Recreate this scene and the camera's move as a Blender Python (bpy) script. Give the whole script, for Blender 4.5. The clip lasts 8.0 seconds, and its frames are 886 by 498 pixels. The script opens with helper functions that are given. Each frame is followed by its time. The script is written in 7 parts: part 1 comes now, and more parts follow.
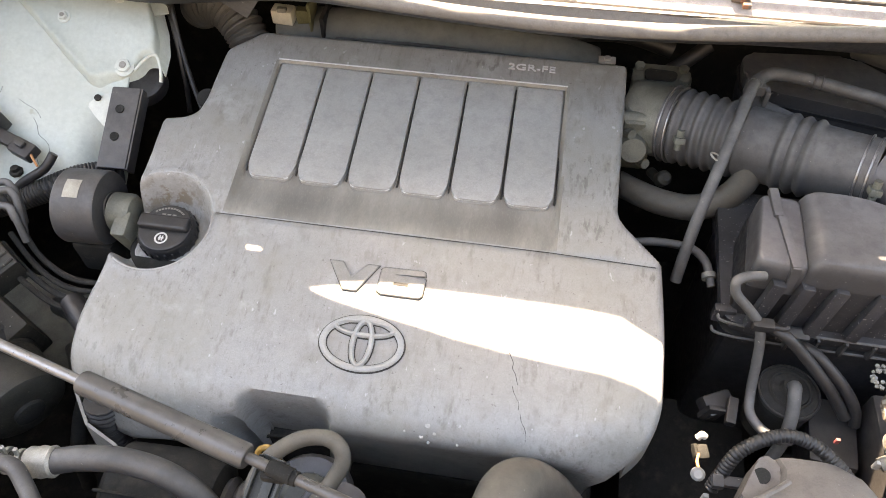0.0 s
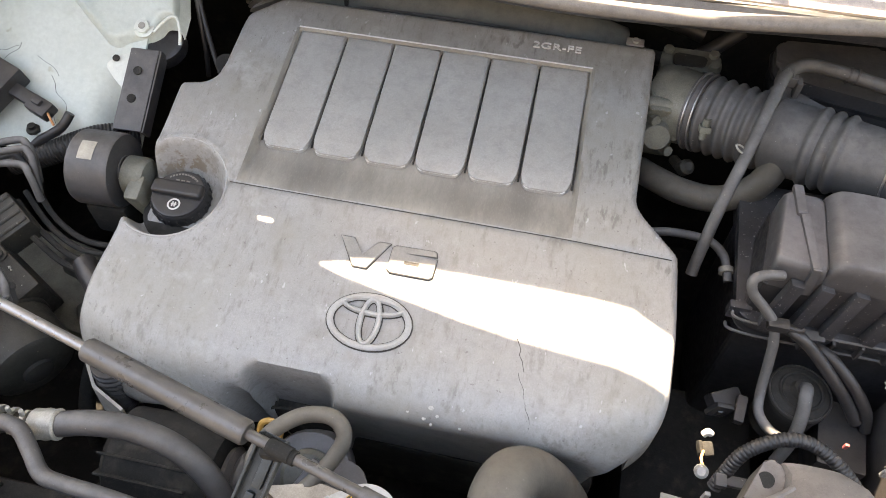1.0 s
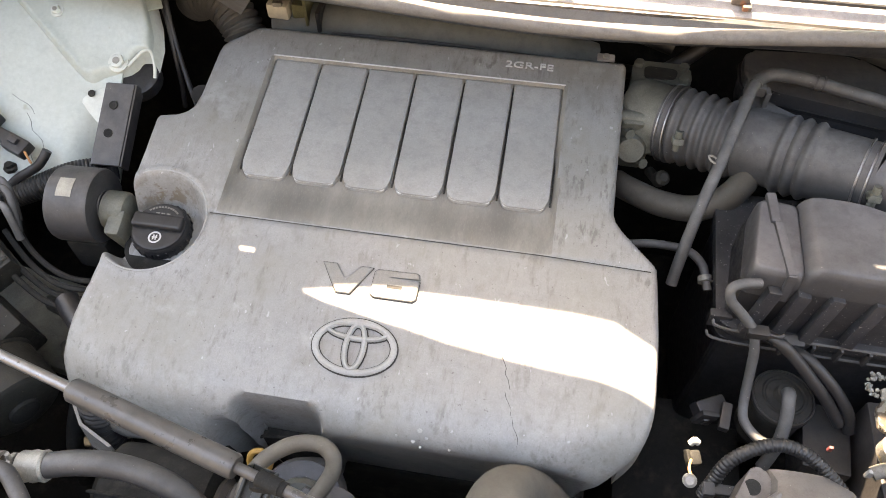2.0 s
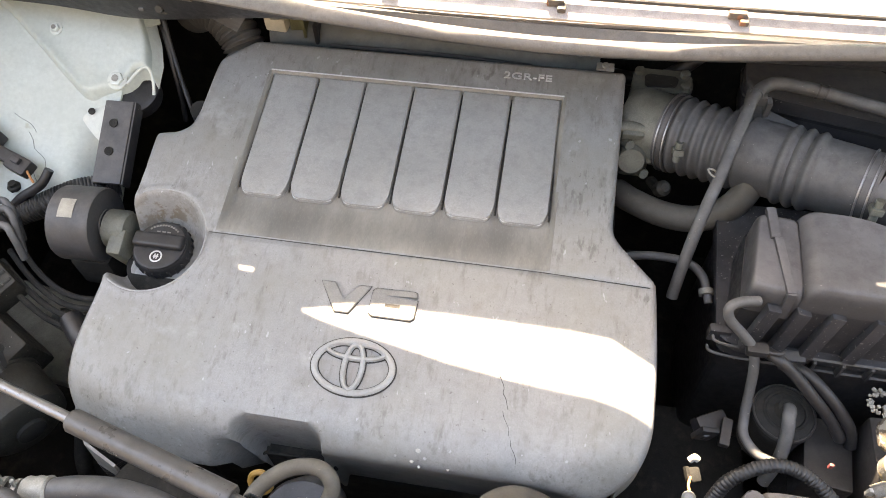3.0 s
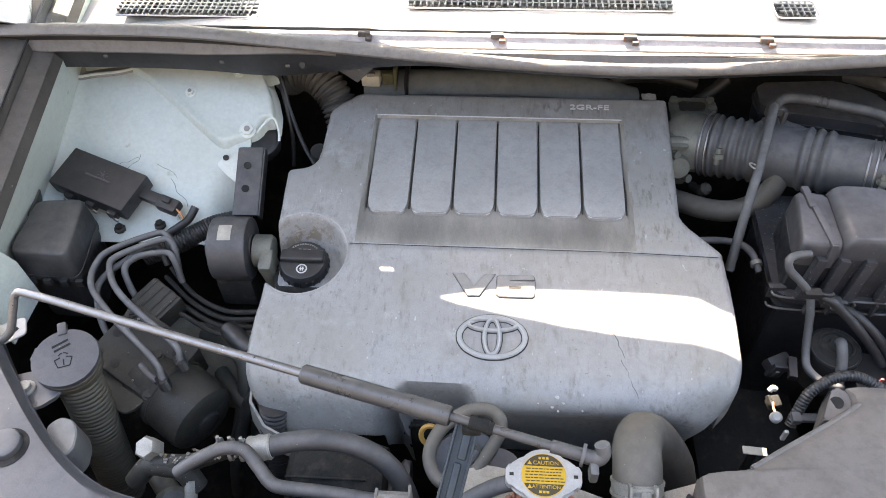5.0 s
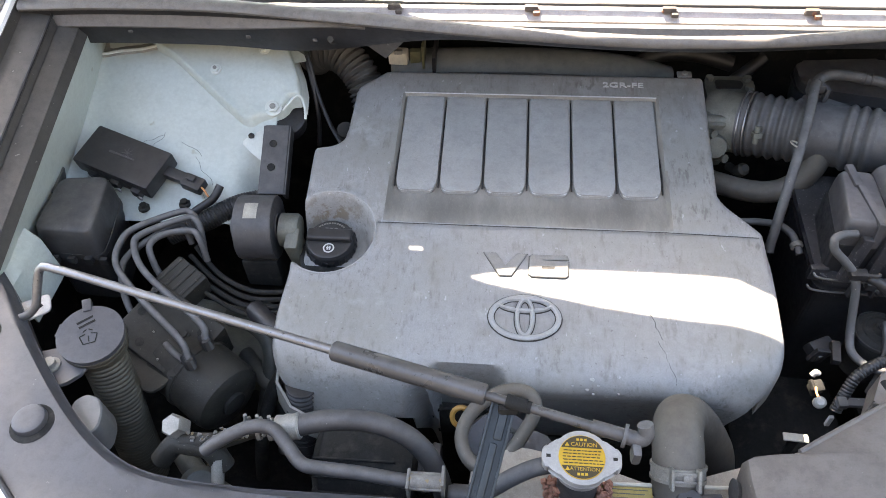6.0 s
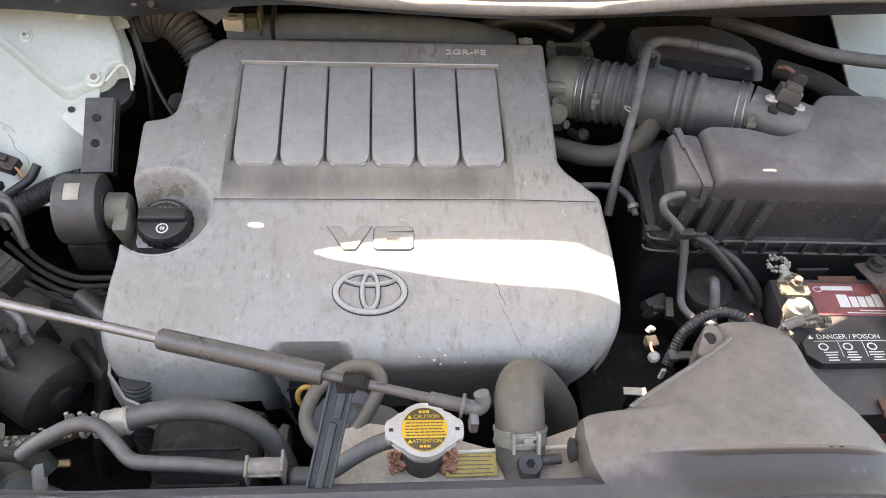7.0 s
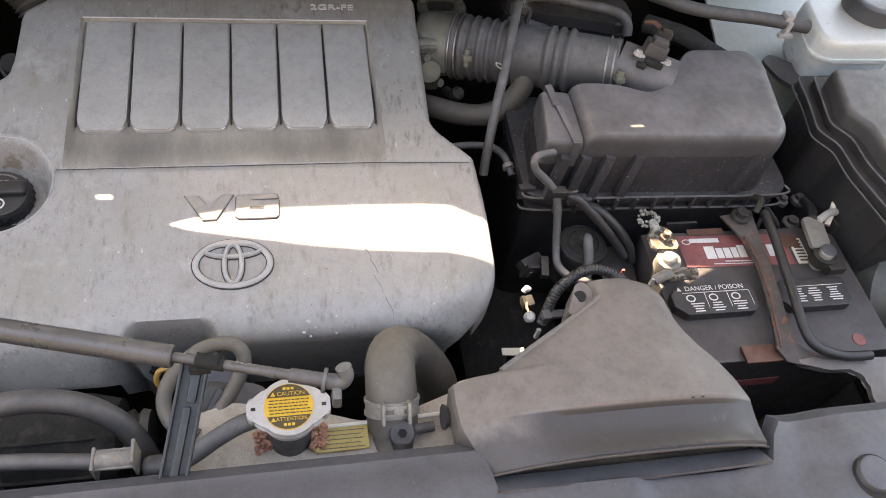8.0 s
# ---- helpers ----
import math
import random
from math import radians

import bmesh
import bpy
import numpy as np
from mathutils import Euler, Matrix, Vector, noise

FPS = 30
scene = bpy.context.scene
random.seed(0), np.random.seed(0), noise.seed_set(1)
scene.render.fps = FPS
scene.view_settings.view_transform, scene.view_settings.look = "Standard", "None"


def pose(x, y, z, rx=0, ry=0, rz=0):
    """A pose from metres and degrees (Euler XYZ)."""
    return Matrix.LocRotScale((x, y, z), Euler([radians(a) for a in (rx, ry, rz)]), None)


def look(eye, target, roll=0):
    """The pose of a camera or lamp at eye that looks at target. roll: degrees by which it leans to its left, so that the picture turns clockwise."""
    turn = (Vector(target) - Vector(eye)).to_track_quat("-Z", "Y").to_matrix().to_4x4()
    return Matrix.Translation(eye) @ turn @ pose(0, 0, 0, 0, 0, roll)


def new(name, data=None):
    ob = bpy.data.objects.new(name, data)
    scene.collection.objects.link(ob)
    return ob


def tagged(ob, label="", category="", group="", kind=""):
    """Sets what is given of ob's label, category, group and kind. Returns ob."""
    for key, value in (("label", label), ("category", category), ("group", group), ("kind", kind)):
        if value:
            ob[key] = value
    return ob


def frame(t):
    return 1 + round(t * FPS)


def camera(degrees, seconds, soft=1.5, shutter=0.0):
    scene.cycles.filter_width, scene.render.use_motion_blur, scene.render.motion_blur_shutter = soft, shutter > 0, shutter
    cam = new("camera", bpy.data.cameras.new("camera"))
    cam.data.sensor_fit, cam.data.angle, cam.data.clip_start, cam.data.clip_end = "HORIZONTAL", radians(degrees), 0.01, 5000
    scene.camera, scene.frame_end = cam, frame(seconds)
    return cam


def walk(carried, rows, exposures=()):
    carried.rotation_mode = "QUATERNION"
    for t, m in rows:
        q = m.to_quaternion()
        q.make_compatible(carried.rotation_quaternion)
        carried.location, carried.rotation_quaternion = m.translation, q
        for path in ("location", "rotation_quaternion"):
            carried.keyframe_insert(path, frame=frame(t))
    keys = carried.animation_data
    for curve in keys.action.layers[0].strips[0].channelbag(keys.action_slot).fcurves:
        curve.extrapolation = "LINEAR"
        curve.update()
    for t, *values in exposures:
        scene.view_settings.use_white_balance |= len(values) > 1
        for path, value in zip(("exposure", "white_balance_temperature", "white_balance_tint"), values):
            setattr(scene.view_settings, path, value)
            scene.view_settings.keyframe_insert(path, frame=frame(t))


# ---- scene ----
cam = camera(61.0, 8.0, soft=0.9)
# stops, white balance and tint along the way
EXPOSURES = [(0.0, 3.66, 10100, 14), (1.5, 3.58, 10100, 14), (3.2, 3.6, 10100, 14), (3.6, 3.6, 8500, 13), (4.5, 3.55, 8400, 13), (6.0, 3.3, 8000, 12), (7.0, 3.62, 9600, 15), (7.5, 3.62, 9800, 17), (8.0, 3.36, 10000, 17)]
PATH = [
    (0, (0.143, -0.285, 1.52), (-0.067, 0.92, -0.062), -0.9),
    (0.5, (0.133, -0.275, 1.512), (-0.086, 0.847, -0.129), 1.2),
    (1, (0.146, -0.267, 1.52), (-0.1, 0.86, -0.114), -0.0),
    (1.5, (0.145, -0.273, 1.522), (-0.063, 0.9, -0.084), 0.1),
    (3, (0.164, -0.23, 1.55), (-0.088, 0.885, -0.091), -3.6),
    (3.2, (0.158, -0.237, 1.553), (-0.089, 0.887, -0.082), -3.2),
    (3.3, (0.169, -0.295, 1.601), (-0.09, 0.872, -0.001), -3.3),
    (3.5, (0.161, -0.326, 1.61), (-0.095, 0.881, 0.035), -3.0),
    (4, (0.121, -0.323, 1.61), (-0.121, 0.872, 0.025), -5.0),
    (4.2, (0.088, -0.338, 1.613), (-0.097, 0.881, 0.038), -3.8),
    (4.5, (0.043, -0.41, 1.621), (-0.027, 0.885, 0.099), -1.2),
    (5.8, (-0.028, -0.452, 1.602), (-0.263, 0.871, 0.121), -3.8),
    (6, (-0.025, -0.444, 1.589), (-0.188, 0.87, 0.09), -3.0),
    (6.5, (-0.003, -0.434, 1.586), (0.073, 0.856, 0.059), 2.1),
    (7, (0.018, -0.428, 1.58), (0.171, 0.827, 0.03), 5.3),
    (7.5, (0.04, -0.423, 1.574), (0.243, 0.808, 0.011), 6.0),
    (8, (0.062, -0.411, 1.564), (0.457, 0.737, -0.025), 12.6),
]
walk(cam, [(t, look(eye, target, roll)) for t, eye, target, roll in PATH], exposures=EXPOSURES)

# ---- world, sun, exposure ----
SUN = Vector((-0.30, 0.55, 0.78)).normalized()
world = bpy.data.worlds.new("daylight")
scene.world = world
world.use_nodes = True
wn, wl = world.node_tree.nodes, world.node_tree.links
sky = wn.new("ShaderNodeTexSky")
sky.sky_type, sky.sun_disc = "NISHITA", False
sky.sun_elevation, sky.sun_rotation = math.asin(SUN.z), math.atan2(SUN.x, SUN.y)
sky.air_density, sky.dust_density = 1.0, 1.5
wl.new(sky.outputs[0], wn["Background"].inputs[0])
wn["Background"].inputs[1].default_value = 0.15
sun_data = bpy.data.lights.new("sun", "SUN")
sun_data.energy, sun_data.angle, sun_data.color = 4.0, radians(0.53), (1.0, 0.94, 0.88)
sun = new("sun", sun_data)
sun.matrix_world = look(SUN * 20, (0, 0, 0))


# ---- materials ----
def material(name, base, rough=0.5, metal=0.0, vary=0.25, scale=9.0, fine=160.0, bump=0.15, dust=0.0,
             dust_colour=(0.30, 0.27, 0.22), stretch=(1, 1, 1), spots=None, spot_colour=(0.6, 0.6, 0.58), spot_scale=260.0,
             coat=0.0, spec=0.5, grime=0.8):
    """A surface with blotches and grain in world metres, settled dust on what faces up, and worn spots."""
    m = bpy.data.materials.new(name)
    m.use_nodes = True
    n, l = m.node_tree.nodes, m.node_tree.links
    b = n["Principled BSDF"]
    geo = n.new("ShaderNodeNewGeometry")
    mp = n.new("ShaderNodeMapping")
    mp.inputs["Scale"].default_value = stretch
    l.new(geo.outputs["Position"], mp.inputs["Vector"])

    def noise_tex(s, detail=4.0, rough_=0.6, vec=mp.outputs[0]):
        t = n.new("ShaderNodeTexNoise")
        t.inputs["Scale"].default_value, t.inputs["Detail"].default_value, t.inputs["Roughness"].default_value = s, detail, rough_
        l.new(vec, t.inputs["Vector"])
        return t.outputs["Fac"]

    def remap(fac, lo, hi, a, c):
        r = n.new("ShaderNodeMapRange")
        r.inputs[1].default_value, r.inputs[2].default_value, r.inputs[3].default_value, r.inputs[4].default_value = lo, hi, a, c
        l.new(fac, r.inputs[0])
        return r.outputs[0]

    def mix(fac, a, c, kind="MIX"):
        x = n.new("ShaderNodeMix")
        x.data_type, x.blend_type = "RGBA", kind
        if isinstance(fac, float):
            x.inputs[0].default_value = fac
        else:
            l.new(fac, x.inputs[0])
        for sock, v in ((x.inputs[6], a), (x.inputs[7], c)):
            if isinstance(v, tuple):
                sock.default_value = (*v[:3], 1)
            else:
                l.new(v, sock)
        return x.outputs[2]

    big, small = noise_tex(scale), noise_tex(fine, 3.0)
    dark = tuple(c * (1 - vary) for c in base)
    light = tuple(min(1, c * (1 + vary)) for c in base)
    col = mix(remap(big, 0.3, 0.7, 0, 1), dark, light)
    col = mix(remap(small, 0.35, 0.65, 0, 0.35), col, tuple(c * 0.75 for c in base))
    mid, grain = noise_tex(85.0, 6.0, 0.72), noise_tex(900.0, 2.0, 0.6)
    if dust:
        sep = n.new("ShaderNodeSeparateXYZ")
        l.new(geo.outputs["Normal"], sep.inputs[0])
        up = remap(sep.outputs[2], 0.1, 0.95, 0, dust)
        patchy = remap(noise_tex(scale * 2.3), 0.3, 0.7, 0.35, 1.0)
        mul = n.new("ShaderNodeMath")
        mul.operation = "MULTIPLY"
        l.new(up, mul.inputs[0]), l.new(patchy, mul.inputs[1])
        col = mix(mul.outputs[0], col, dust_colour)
    if grime:
        col = mix(remap(mid, 0.46, 0.66, 0, 0.55 * grime), col, tuple(c * 0.45 for c in base))
        col = mix(remap(noise_tex(34.0, 5.0, 0.7), 0.52, 0.70, 0, 0.35 * grime), col, tuple(0.6 * c + 0.4 * k for c, k in zip(base, dust_colour)))
        col = mix(remap(grain, 0.55, 0.72, 0, 0.45 * grime), col, tuple(min(1, 1.5 * c + 0.012) for c in base))
        col = mix(remap(grain, 0.45, 0.30, 0, 0.40 * grime), col, tuple(0.5 * c for c in base))
    if spots:
        col = mix(remap(noise_tex(spot_scale, 2.0, 0.5), spots, spots + 0.03, 0, 0.85), col, spot_colour)
    l.new(col, b.inputs["Base Color"])
    b.inputs["Metallic"].default_value = metal
    l.new(remap(noise_tex(scale * 4), 0.3, 0.7, max(0.05, rough - 0.1), min(1, rough + 0.12)), b.inputs["Roughness"])
    b.inputs["Specular IOR Level"].default_value = spec
    if coat:
        b.inputs["Coat Weight"].default_value = coat
    if bump:
        bp = n.new("ShaderNodeBump")
        bp.inputs["Strength"].default_value, bp.inputs["Distance"].default_value = bump, 0.0008
        add = n.new("ShaderNodeMath")
        add.operation = "MULTIPLY_ADD"
        l.new(mid, add.inputs[0]), l.new(small, add.inputs[2])
        add.inputs[1].default_value = 1.5 * grime
        l.new(add.outputs[0], bp.inputs["Height"])
        l.new(bp.outputs[0], b.inputs["Normal"])
    return m


def cover_material():
    """Silver-grey painted plastic with dust streaks that run down the slope, scuffs and grime."""
    m = material("silver_cover_paint", (0.298, 0.298, 0.294), 0.42, 0.05, 0.12, 6.0, 500.0, 0.07, grime=0.45)
    n, l = m.node_tree.nodes, m.node_tree.links
    b = n["Principled BSDF"]
    geo = n.new("ShaderNodeNewGeometry")
    before = b.inputs["Base Color"].links[0].from_socket

    def band(stretch, s, lo, hi, top, detail=5.0):
        mp = n.new("ShaderNodeMapping")
        mp.inputs["Scale"].default_value = stretch
        l.new(geo.outputs["Position"], mp.inputs["Vector"])
        t = n.new("ShaderNodeTexNoise")
        t.inputs["Scale"].default_value, t.inputs["Detail"].default_value, t.inputs["Roughness"].default_value = s, detail, 0.65
        l.new(mp.outputs[0], t.inputs["Vector"])
        r = n.new("ShaderNodeMapRange")
        r.inputs[1].default_value, r.inputs[2].default_value, r.inputs[3].default_value, r.inputs[4].default_value = lo, hi, 0, top
        l.new(t.outputs["Fac"], r.inputs[0])
        return r.outputs[0]

    def over(fac, colour, base):
        x = n.new("ShaderNodeMix")
        x.data_type = "RGBA"
        l.new(fac, x.inputs[0]), l.new(base, x.inputs[6])
        x.inputs[7].default_value = (*colour, 1)
        return x.outputs[2]

    col = over(band((1, 1, 1), 9.0, 0.42, 0.66, 0.30), (0.25, 0.245, 0.23), before)        # wide faded areas
    col = over(band((1, 0.8, 1), 42.0, 0.52, 0.64, 0.30), (0.20, 0.19, 0.168), col)       # mottled film
    col = over(band((1, 0.13, 1), 230.0, 0.55, 0.74, 0.48), (0.13, 0.115, 0.105), col)    # fine drip streaks
    col = over(band((1, 1, 1), 5.0, 0.46, 0.60, 0.42, 3.0), (0.235, 0.228, 0.198), col)    # olive film in wide patches
    col = over(band((1, 0.55, 1), 27.0, 0.56, 0.70, 0.42), (0.155, 0.15, 0.132), col)      # irregular stains
    col = over(band((1, 1, 1), 20.0, 0.58, 0.72, 0.45), (0.42, 0.425, 0.43), col)          # rubbed pale patches
    col = over(band((1, 0.30, 1), 70.0, 0.58, 0.72, 0.55), (0.13, 0.122, 0.108), col)     # broad drips
    col = over(band((1, 1, 1), 620.0, 0.60, 0.72, 0.35, 2.0), (0.16, 0.155, 0.145), col)  # fine grit
    for zone, mark, dark in ((7.0, 150.0, 0.105), (12.0, 95.0, 0.14)):
        both = n.new("ShaderNodeMath")
        both.operation = "MULTIPLY"
        l.new(band((1, 1, 1), zone, 0.50, 0.60, 1.0, 3.0), both.inputs[0])
        l.new(band((1, 0.26, 1), mark, 0.55, 0.65, 0.55, 4.0), both.inputs[1])
        col = over(both.outputs[0], (dark, dark * 0.93, dark * 0.85), col)                 # clusters of short worn streaks
    far = n.new("ShaderNodeVectorMath")
    far.operation = "DISTANCE"
    far.inputs[1].default_value = (-0.246, 0.192, 0.90)
    l.new(geo.outputs["Position"], far.inputs[0])
    ring = n.new("ShaderNodeMapRange")
    ring.inputs[1].default_value, ring.inputs[2].default_value, ring.inputs[3].default_value, ring.inputs[4].default_value = 0.046, 0.030, 0, 1
    l.new(far.outputs["Value"], ring.inputs[0])
    mud = n.new("ShaderNodeMath")
    mud.operation = "MULTIPLY"
    l.new(ring.outputs[0], mud.inputs[0]), l.new(band((1, 1, 1), 55.0, 0.48, 0.55, 0.85, 4.0), mud.inputs[1])
    col = over(mud.outputs[0], (0.15, 0.12, 0.085), col)                                   # muddy oil stain by the filler
    col = over(band((1, 1, 1), 240.0, 0.69, 0.73, 0.55, 2.0), (0.10, 0.09, 0.08), col)    # grit
    col = over(band((1, 0.5, 1), 130.0, 0.70, 0.74, 0.4, 2.0), (0.55, 0.56, 0.58), col)   # scuffs
    l.new(col, b.inputs["Base Color"])
    return m


M_COVER = cover_material()
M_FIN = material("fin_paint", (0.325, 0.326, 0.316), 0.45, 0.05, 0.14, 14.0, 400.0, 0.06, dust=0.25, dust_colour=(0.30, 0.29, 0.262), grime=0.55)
M_PALEEDGE = material("pale_edge_and_highlight", (0.56, 0.57, 0.58), 0.4, 0.05, 0.15, 40.0, 400.0, 0.05, grime=0.5)
M_EMBLEM = material("emblem_paint", (0.345, 0.347, 0.338), 0.38, 0.05, 0.08, 30.0, 400.0, 0.04, grime=0.3)
M_NUMERAL = material("numeral_paint", (0.235, 0.228, 0.212), 0.5, 0.05, 0.12, 30.0, 400.0, 0.05, grime=0.6)
M_DIRTSHADE = material("dirt_and_shade_line", (0.045, 0.043, 0.040), 0.8, 0, 0.3, 60.0, 300.0, 0.2)
M_FLOOR = material("dusty_recess_paint", (0.225, 0.213, 0.190), 0.55, 0.0, 0.34, 22.0, 190.0, 0.08, stretch=(1, 0.30, 1), grime=0.45)
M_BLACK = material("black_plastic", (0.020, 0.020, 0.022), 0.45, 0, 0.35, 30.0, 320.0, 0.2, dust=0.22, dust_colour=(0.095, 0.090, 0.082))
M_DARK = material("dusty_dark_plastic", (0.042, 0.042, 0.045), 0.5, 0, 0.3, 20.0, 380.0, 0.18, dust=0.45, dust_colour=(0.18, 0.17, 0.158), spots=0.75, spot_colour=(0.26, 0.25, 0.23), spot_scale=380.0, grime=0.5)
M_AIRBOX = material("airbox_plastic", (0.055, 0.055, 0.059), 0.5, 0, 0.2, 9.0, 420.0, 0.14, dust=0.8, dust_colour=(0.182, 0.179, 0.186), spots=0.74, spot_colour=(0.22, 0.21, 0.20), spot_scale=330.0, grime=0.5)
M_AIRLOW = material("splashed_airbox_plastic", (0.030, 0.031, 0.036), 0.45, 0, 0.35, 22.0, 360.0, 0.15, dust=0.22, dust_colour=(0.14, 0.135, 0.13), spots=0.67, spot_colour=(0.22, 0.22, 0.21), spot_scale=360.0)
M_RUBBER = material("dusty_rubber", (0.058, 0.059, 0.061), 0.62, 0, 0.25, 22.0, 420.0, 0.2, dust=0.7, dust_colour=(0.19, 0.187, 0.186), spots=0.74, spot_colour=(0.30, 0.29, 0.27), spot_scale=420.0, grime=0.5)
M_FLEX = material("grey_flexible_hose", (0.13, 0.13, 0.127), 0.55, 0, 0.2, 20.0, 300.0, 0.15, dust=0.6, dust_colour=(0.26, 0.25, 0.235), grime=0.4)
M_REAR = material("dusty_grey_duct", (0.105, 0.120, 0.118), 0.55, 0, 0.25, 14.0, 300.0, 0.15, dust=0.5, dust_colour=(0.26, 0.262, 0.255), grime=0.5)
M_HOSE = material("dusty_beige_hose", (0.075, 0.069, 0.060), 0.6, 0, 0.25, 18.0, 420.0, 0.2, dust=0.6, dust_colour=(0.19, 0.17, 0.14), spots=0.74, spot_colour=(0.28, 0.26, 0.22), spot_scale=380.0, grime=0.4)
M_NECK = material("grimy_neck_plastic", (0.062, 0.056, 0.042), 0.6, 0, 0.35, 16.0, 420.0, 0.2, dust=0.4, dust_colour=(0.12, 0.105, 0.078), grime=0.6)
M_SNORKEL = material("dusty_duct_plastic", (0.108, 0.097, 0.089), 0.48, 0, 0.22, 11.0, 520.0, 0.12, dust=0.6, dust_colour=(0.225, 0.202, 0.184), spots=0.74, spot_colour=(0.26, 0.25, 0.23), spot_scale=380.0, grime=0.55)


def shaded_duct():
    """The duct's plastic with a dark band, part rub and part painted shade, behind its mouth, running out to one side.
    """
    m = M_SNORKEL.copy()
    m.name = "shaded_duct_plastic"
    n, l = m.node_tree.nodes, m.node_tree.links
    base = n["Principled BSDF"].inputs["Base Color"]
    old = base.links[0].from_socket
    geo = n.new("ShaderNodeNewGeometry")
    sep = n.new("ShaderNodeSeparateXYZ")
    l.new(geo.outputs["Position"], sep.inputs[0])

    def noise_tex(s):
        t = n.new("ShaderNodeTexNoise")
        t.inputs["Scale"].default_value, t.inputs["Detail"].default_value, t.inputs["Roughness"].default_value = s, 5.0, 0.65
        l.new(geo.outputs["Position"], t.inputs["Vector"])
        return t.outputs["Fac"]

    def calc(op, a, c):
        x = n.new("ShaderNodeMath")
        x.operation = op
        for sock, v in zip(x.inputs, (a, c)):
            if isinstance(v, float):
                sock.default_value = v
            else:
                l.new(v, sock)
        return x.outputs[0]

    def ramp(v, lo, hi, top):
        r = n.new("ShaderNodeMapRange")
        r.interpolation_type = "SMOOTHSTEP"
        for i, k in ((1, lo), (2, hi), (3, 0.0), (4, top)):
            r.inputs[i].default_value = k
        l.new(v, r.inputs[0])
        return r.outputs[0]

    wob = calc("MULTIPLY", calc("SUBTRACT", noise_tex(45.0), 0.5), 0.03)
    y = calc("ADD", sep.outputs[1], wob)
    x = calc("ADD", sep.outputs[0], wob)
    # the hollow below the crease gets its shade by colour here
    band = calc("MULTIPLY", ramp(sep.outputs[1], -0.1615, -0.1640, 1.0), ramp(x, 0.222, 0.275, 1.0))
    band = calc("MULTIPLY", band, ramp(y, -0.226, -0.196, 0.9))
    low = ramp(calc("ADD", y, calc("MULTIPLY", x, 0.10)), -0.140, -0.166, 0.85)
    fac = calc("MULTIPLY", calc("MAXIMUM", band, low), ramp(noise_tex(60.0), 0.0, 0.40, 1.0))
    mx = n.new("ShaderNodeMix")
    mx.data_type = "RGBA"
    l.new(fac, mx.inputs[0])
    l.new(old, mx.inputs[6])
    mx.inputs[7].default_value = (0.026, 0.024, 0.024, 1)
    l.new(mx.outputs[2], base)
    return m


M_DUCT = shaded_duct()
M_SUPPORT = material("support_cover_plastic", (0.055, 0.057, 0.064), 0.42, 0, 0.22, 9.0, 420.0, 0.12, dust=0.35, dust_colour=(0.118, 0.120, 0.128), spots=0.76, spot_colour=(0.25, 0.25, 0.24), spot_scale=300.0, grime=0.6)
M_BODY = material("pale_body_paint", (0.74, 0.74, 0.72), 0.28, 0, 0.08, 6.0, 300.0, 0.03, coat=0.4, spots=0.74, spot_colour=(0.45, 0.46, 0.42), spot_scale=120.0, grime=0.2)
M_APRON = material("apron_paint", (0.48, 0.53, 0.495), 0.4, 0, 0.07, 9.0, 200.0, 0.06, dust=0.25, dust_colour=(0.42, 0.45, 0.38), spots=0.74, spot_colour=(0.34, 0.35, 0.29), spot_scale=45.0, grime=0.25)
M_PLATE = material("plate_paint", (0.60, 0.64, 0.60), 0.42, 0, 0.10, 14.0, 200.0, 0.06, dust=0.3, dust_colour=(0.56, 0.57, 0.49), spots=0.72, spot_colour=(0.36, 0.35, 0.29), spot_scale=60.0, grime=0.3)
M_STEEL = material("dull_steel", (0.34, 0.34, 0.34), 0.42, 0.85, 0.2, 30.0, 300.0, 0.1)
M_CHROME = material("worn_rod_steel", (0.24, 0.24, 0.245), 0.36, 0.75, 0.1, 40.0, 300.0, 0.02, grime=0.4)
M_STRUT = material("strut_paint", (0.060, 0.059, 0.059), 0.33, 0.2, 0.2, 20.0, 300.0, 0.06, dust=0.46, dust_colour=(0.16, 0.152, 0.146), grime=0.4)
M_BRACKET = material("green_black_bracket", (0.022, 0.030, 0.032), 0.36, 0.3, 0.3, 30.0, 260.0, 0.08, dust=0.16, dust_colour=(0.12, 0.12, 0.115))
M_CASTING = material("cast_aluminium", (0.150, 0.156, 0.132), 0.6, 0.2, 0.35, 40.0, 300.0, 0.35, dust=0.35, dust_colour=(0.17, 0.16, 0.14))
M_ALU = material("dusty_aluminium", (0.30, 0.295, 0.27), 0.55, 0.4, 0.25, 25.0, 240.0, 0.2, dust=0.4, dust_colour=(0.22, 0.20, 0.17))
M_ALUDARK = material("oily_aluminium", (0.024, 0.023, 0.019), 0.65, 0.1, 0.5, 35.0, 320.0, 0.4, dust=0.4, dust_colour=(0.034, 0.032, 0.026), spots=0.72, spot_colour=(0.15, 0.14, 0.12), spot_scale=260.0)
M_CAP = material("stamped_cap_steel", (0.43, 0.43, 0.42), 0.5, 0.1, 0.15, 40.0, 300.0, 0.08, dust=0.3, dust_colour=(0.25, 0.245, 0.225), grime=0.4)
M_YELLOW = material("yellow_label", (0.60, 0.37, 0.035), 0.42, 0, 0.06, 30.0, 300.0, 0.02, grime=0.2)
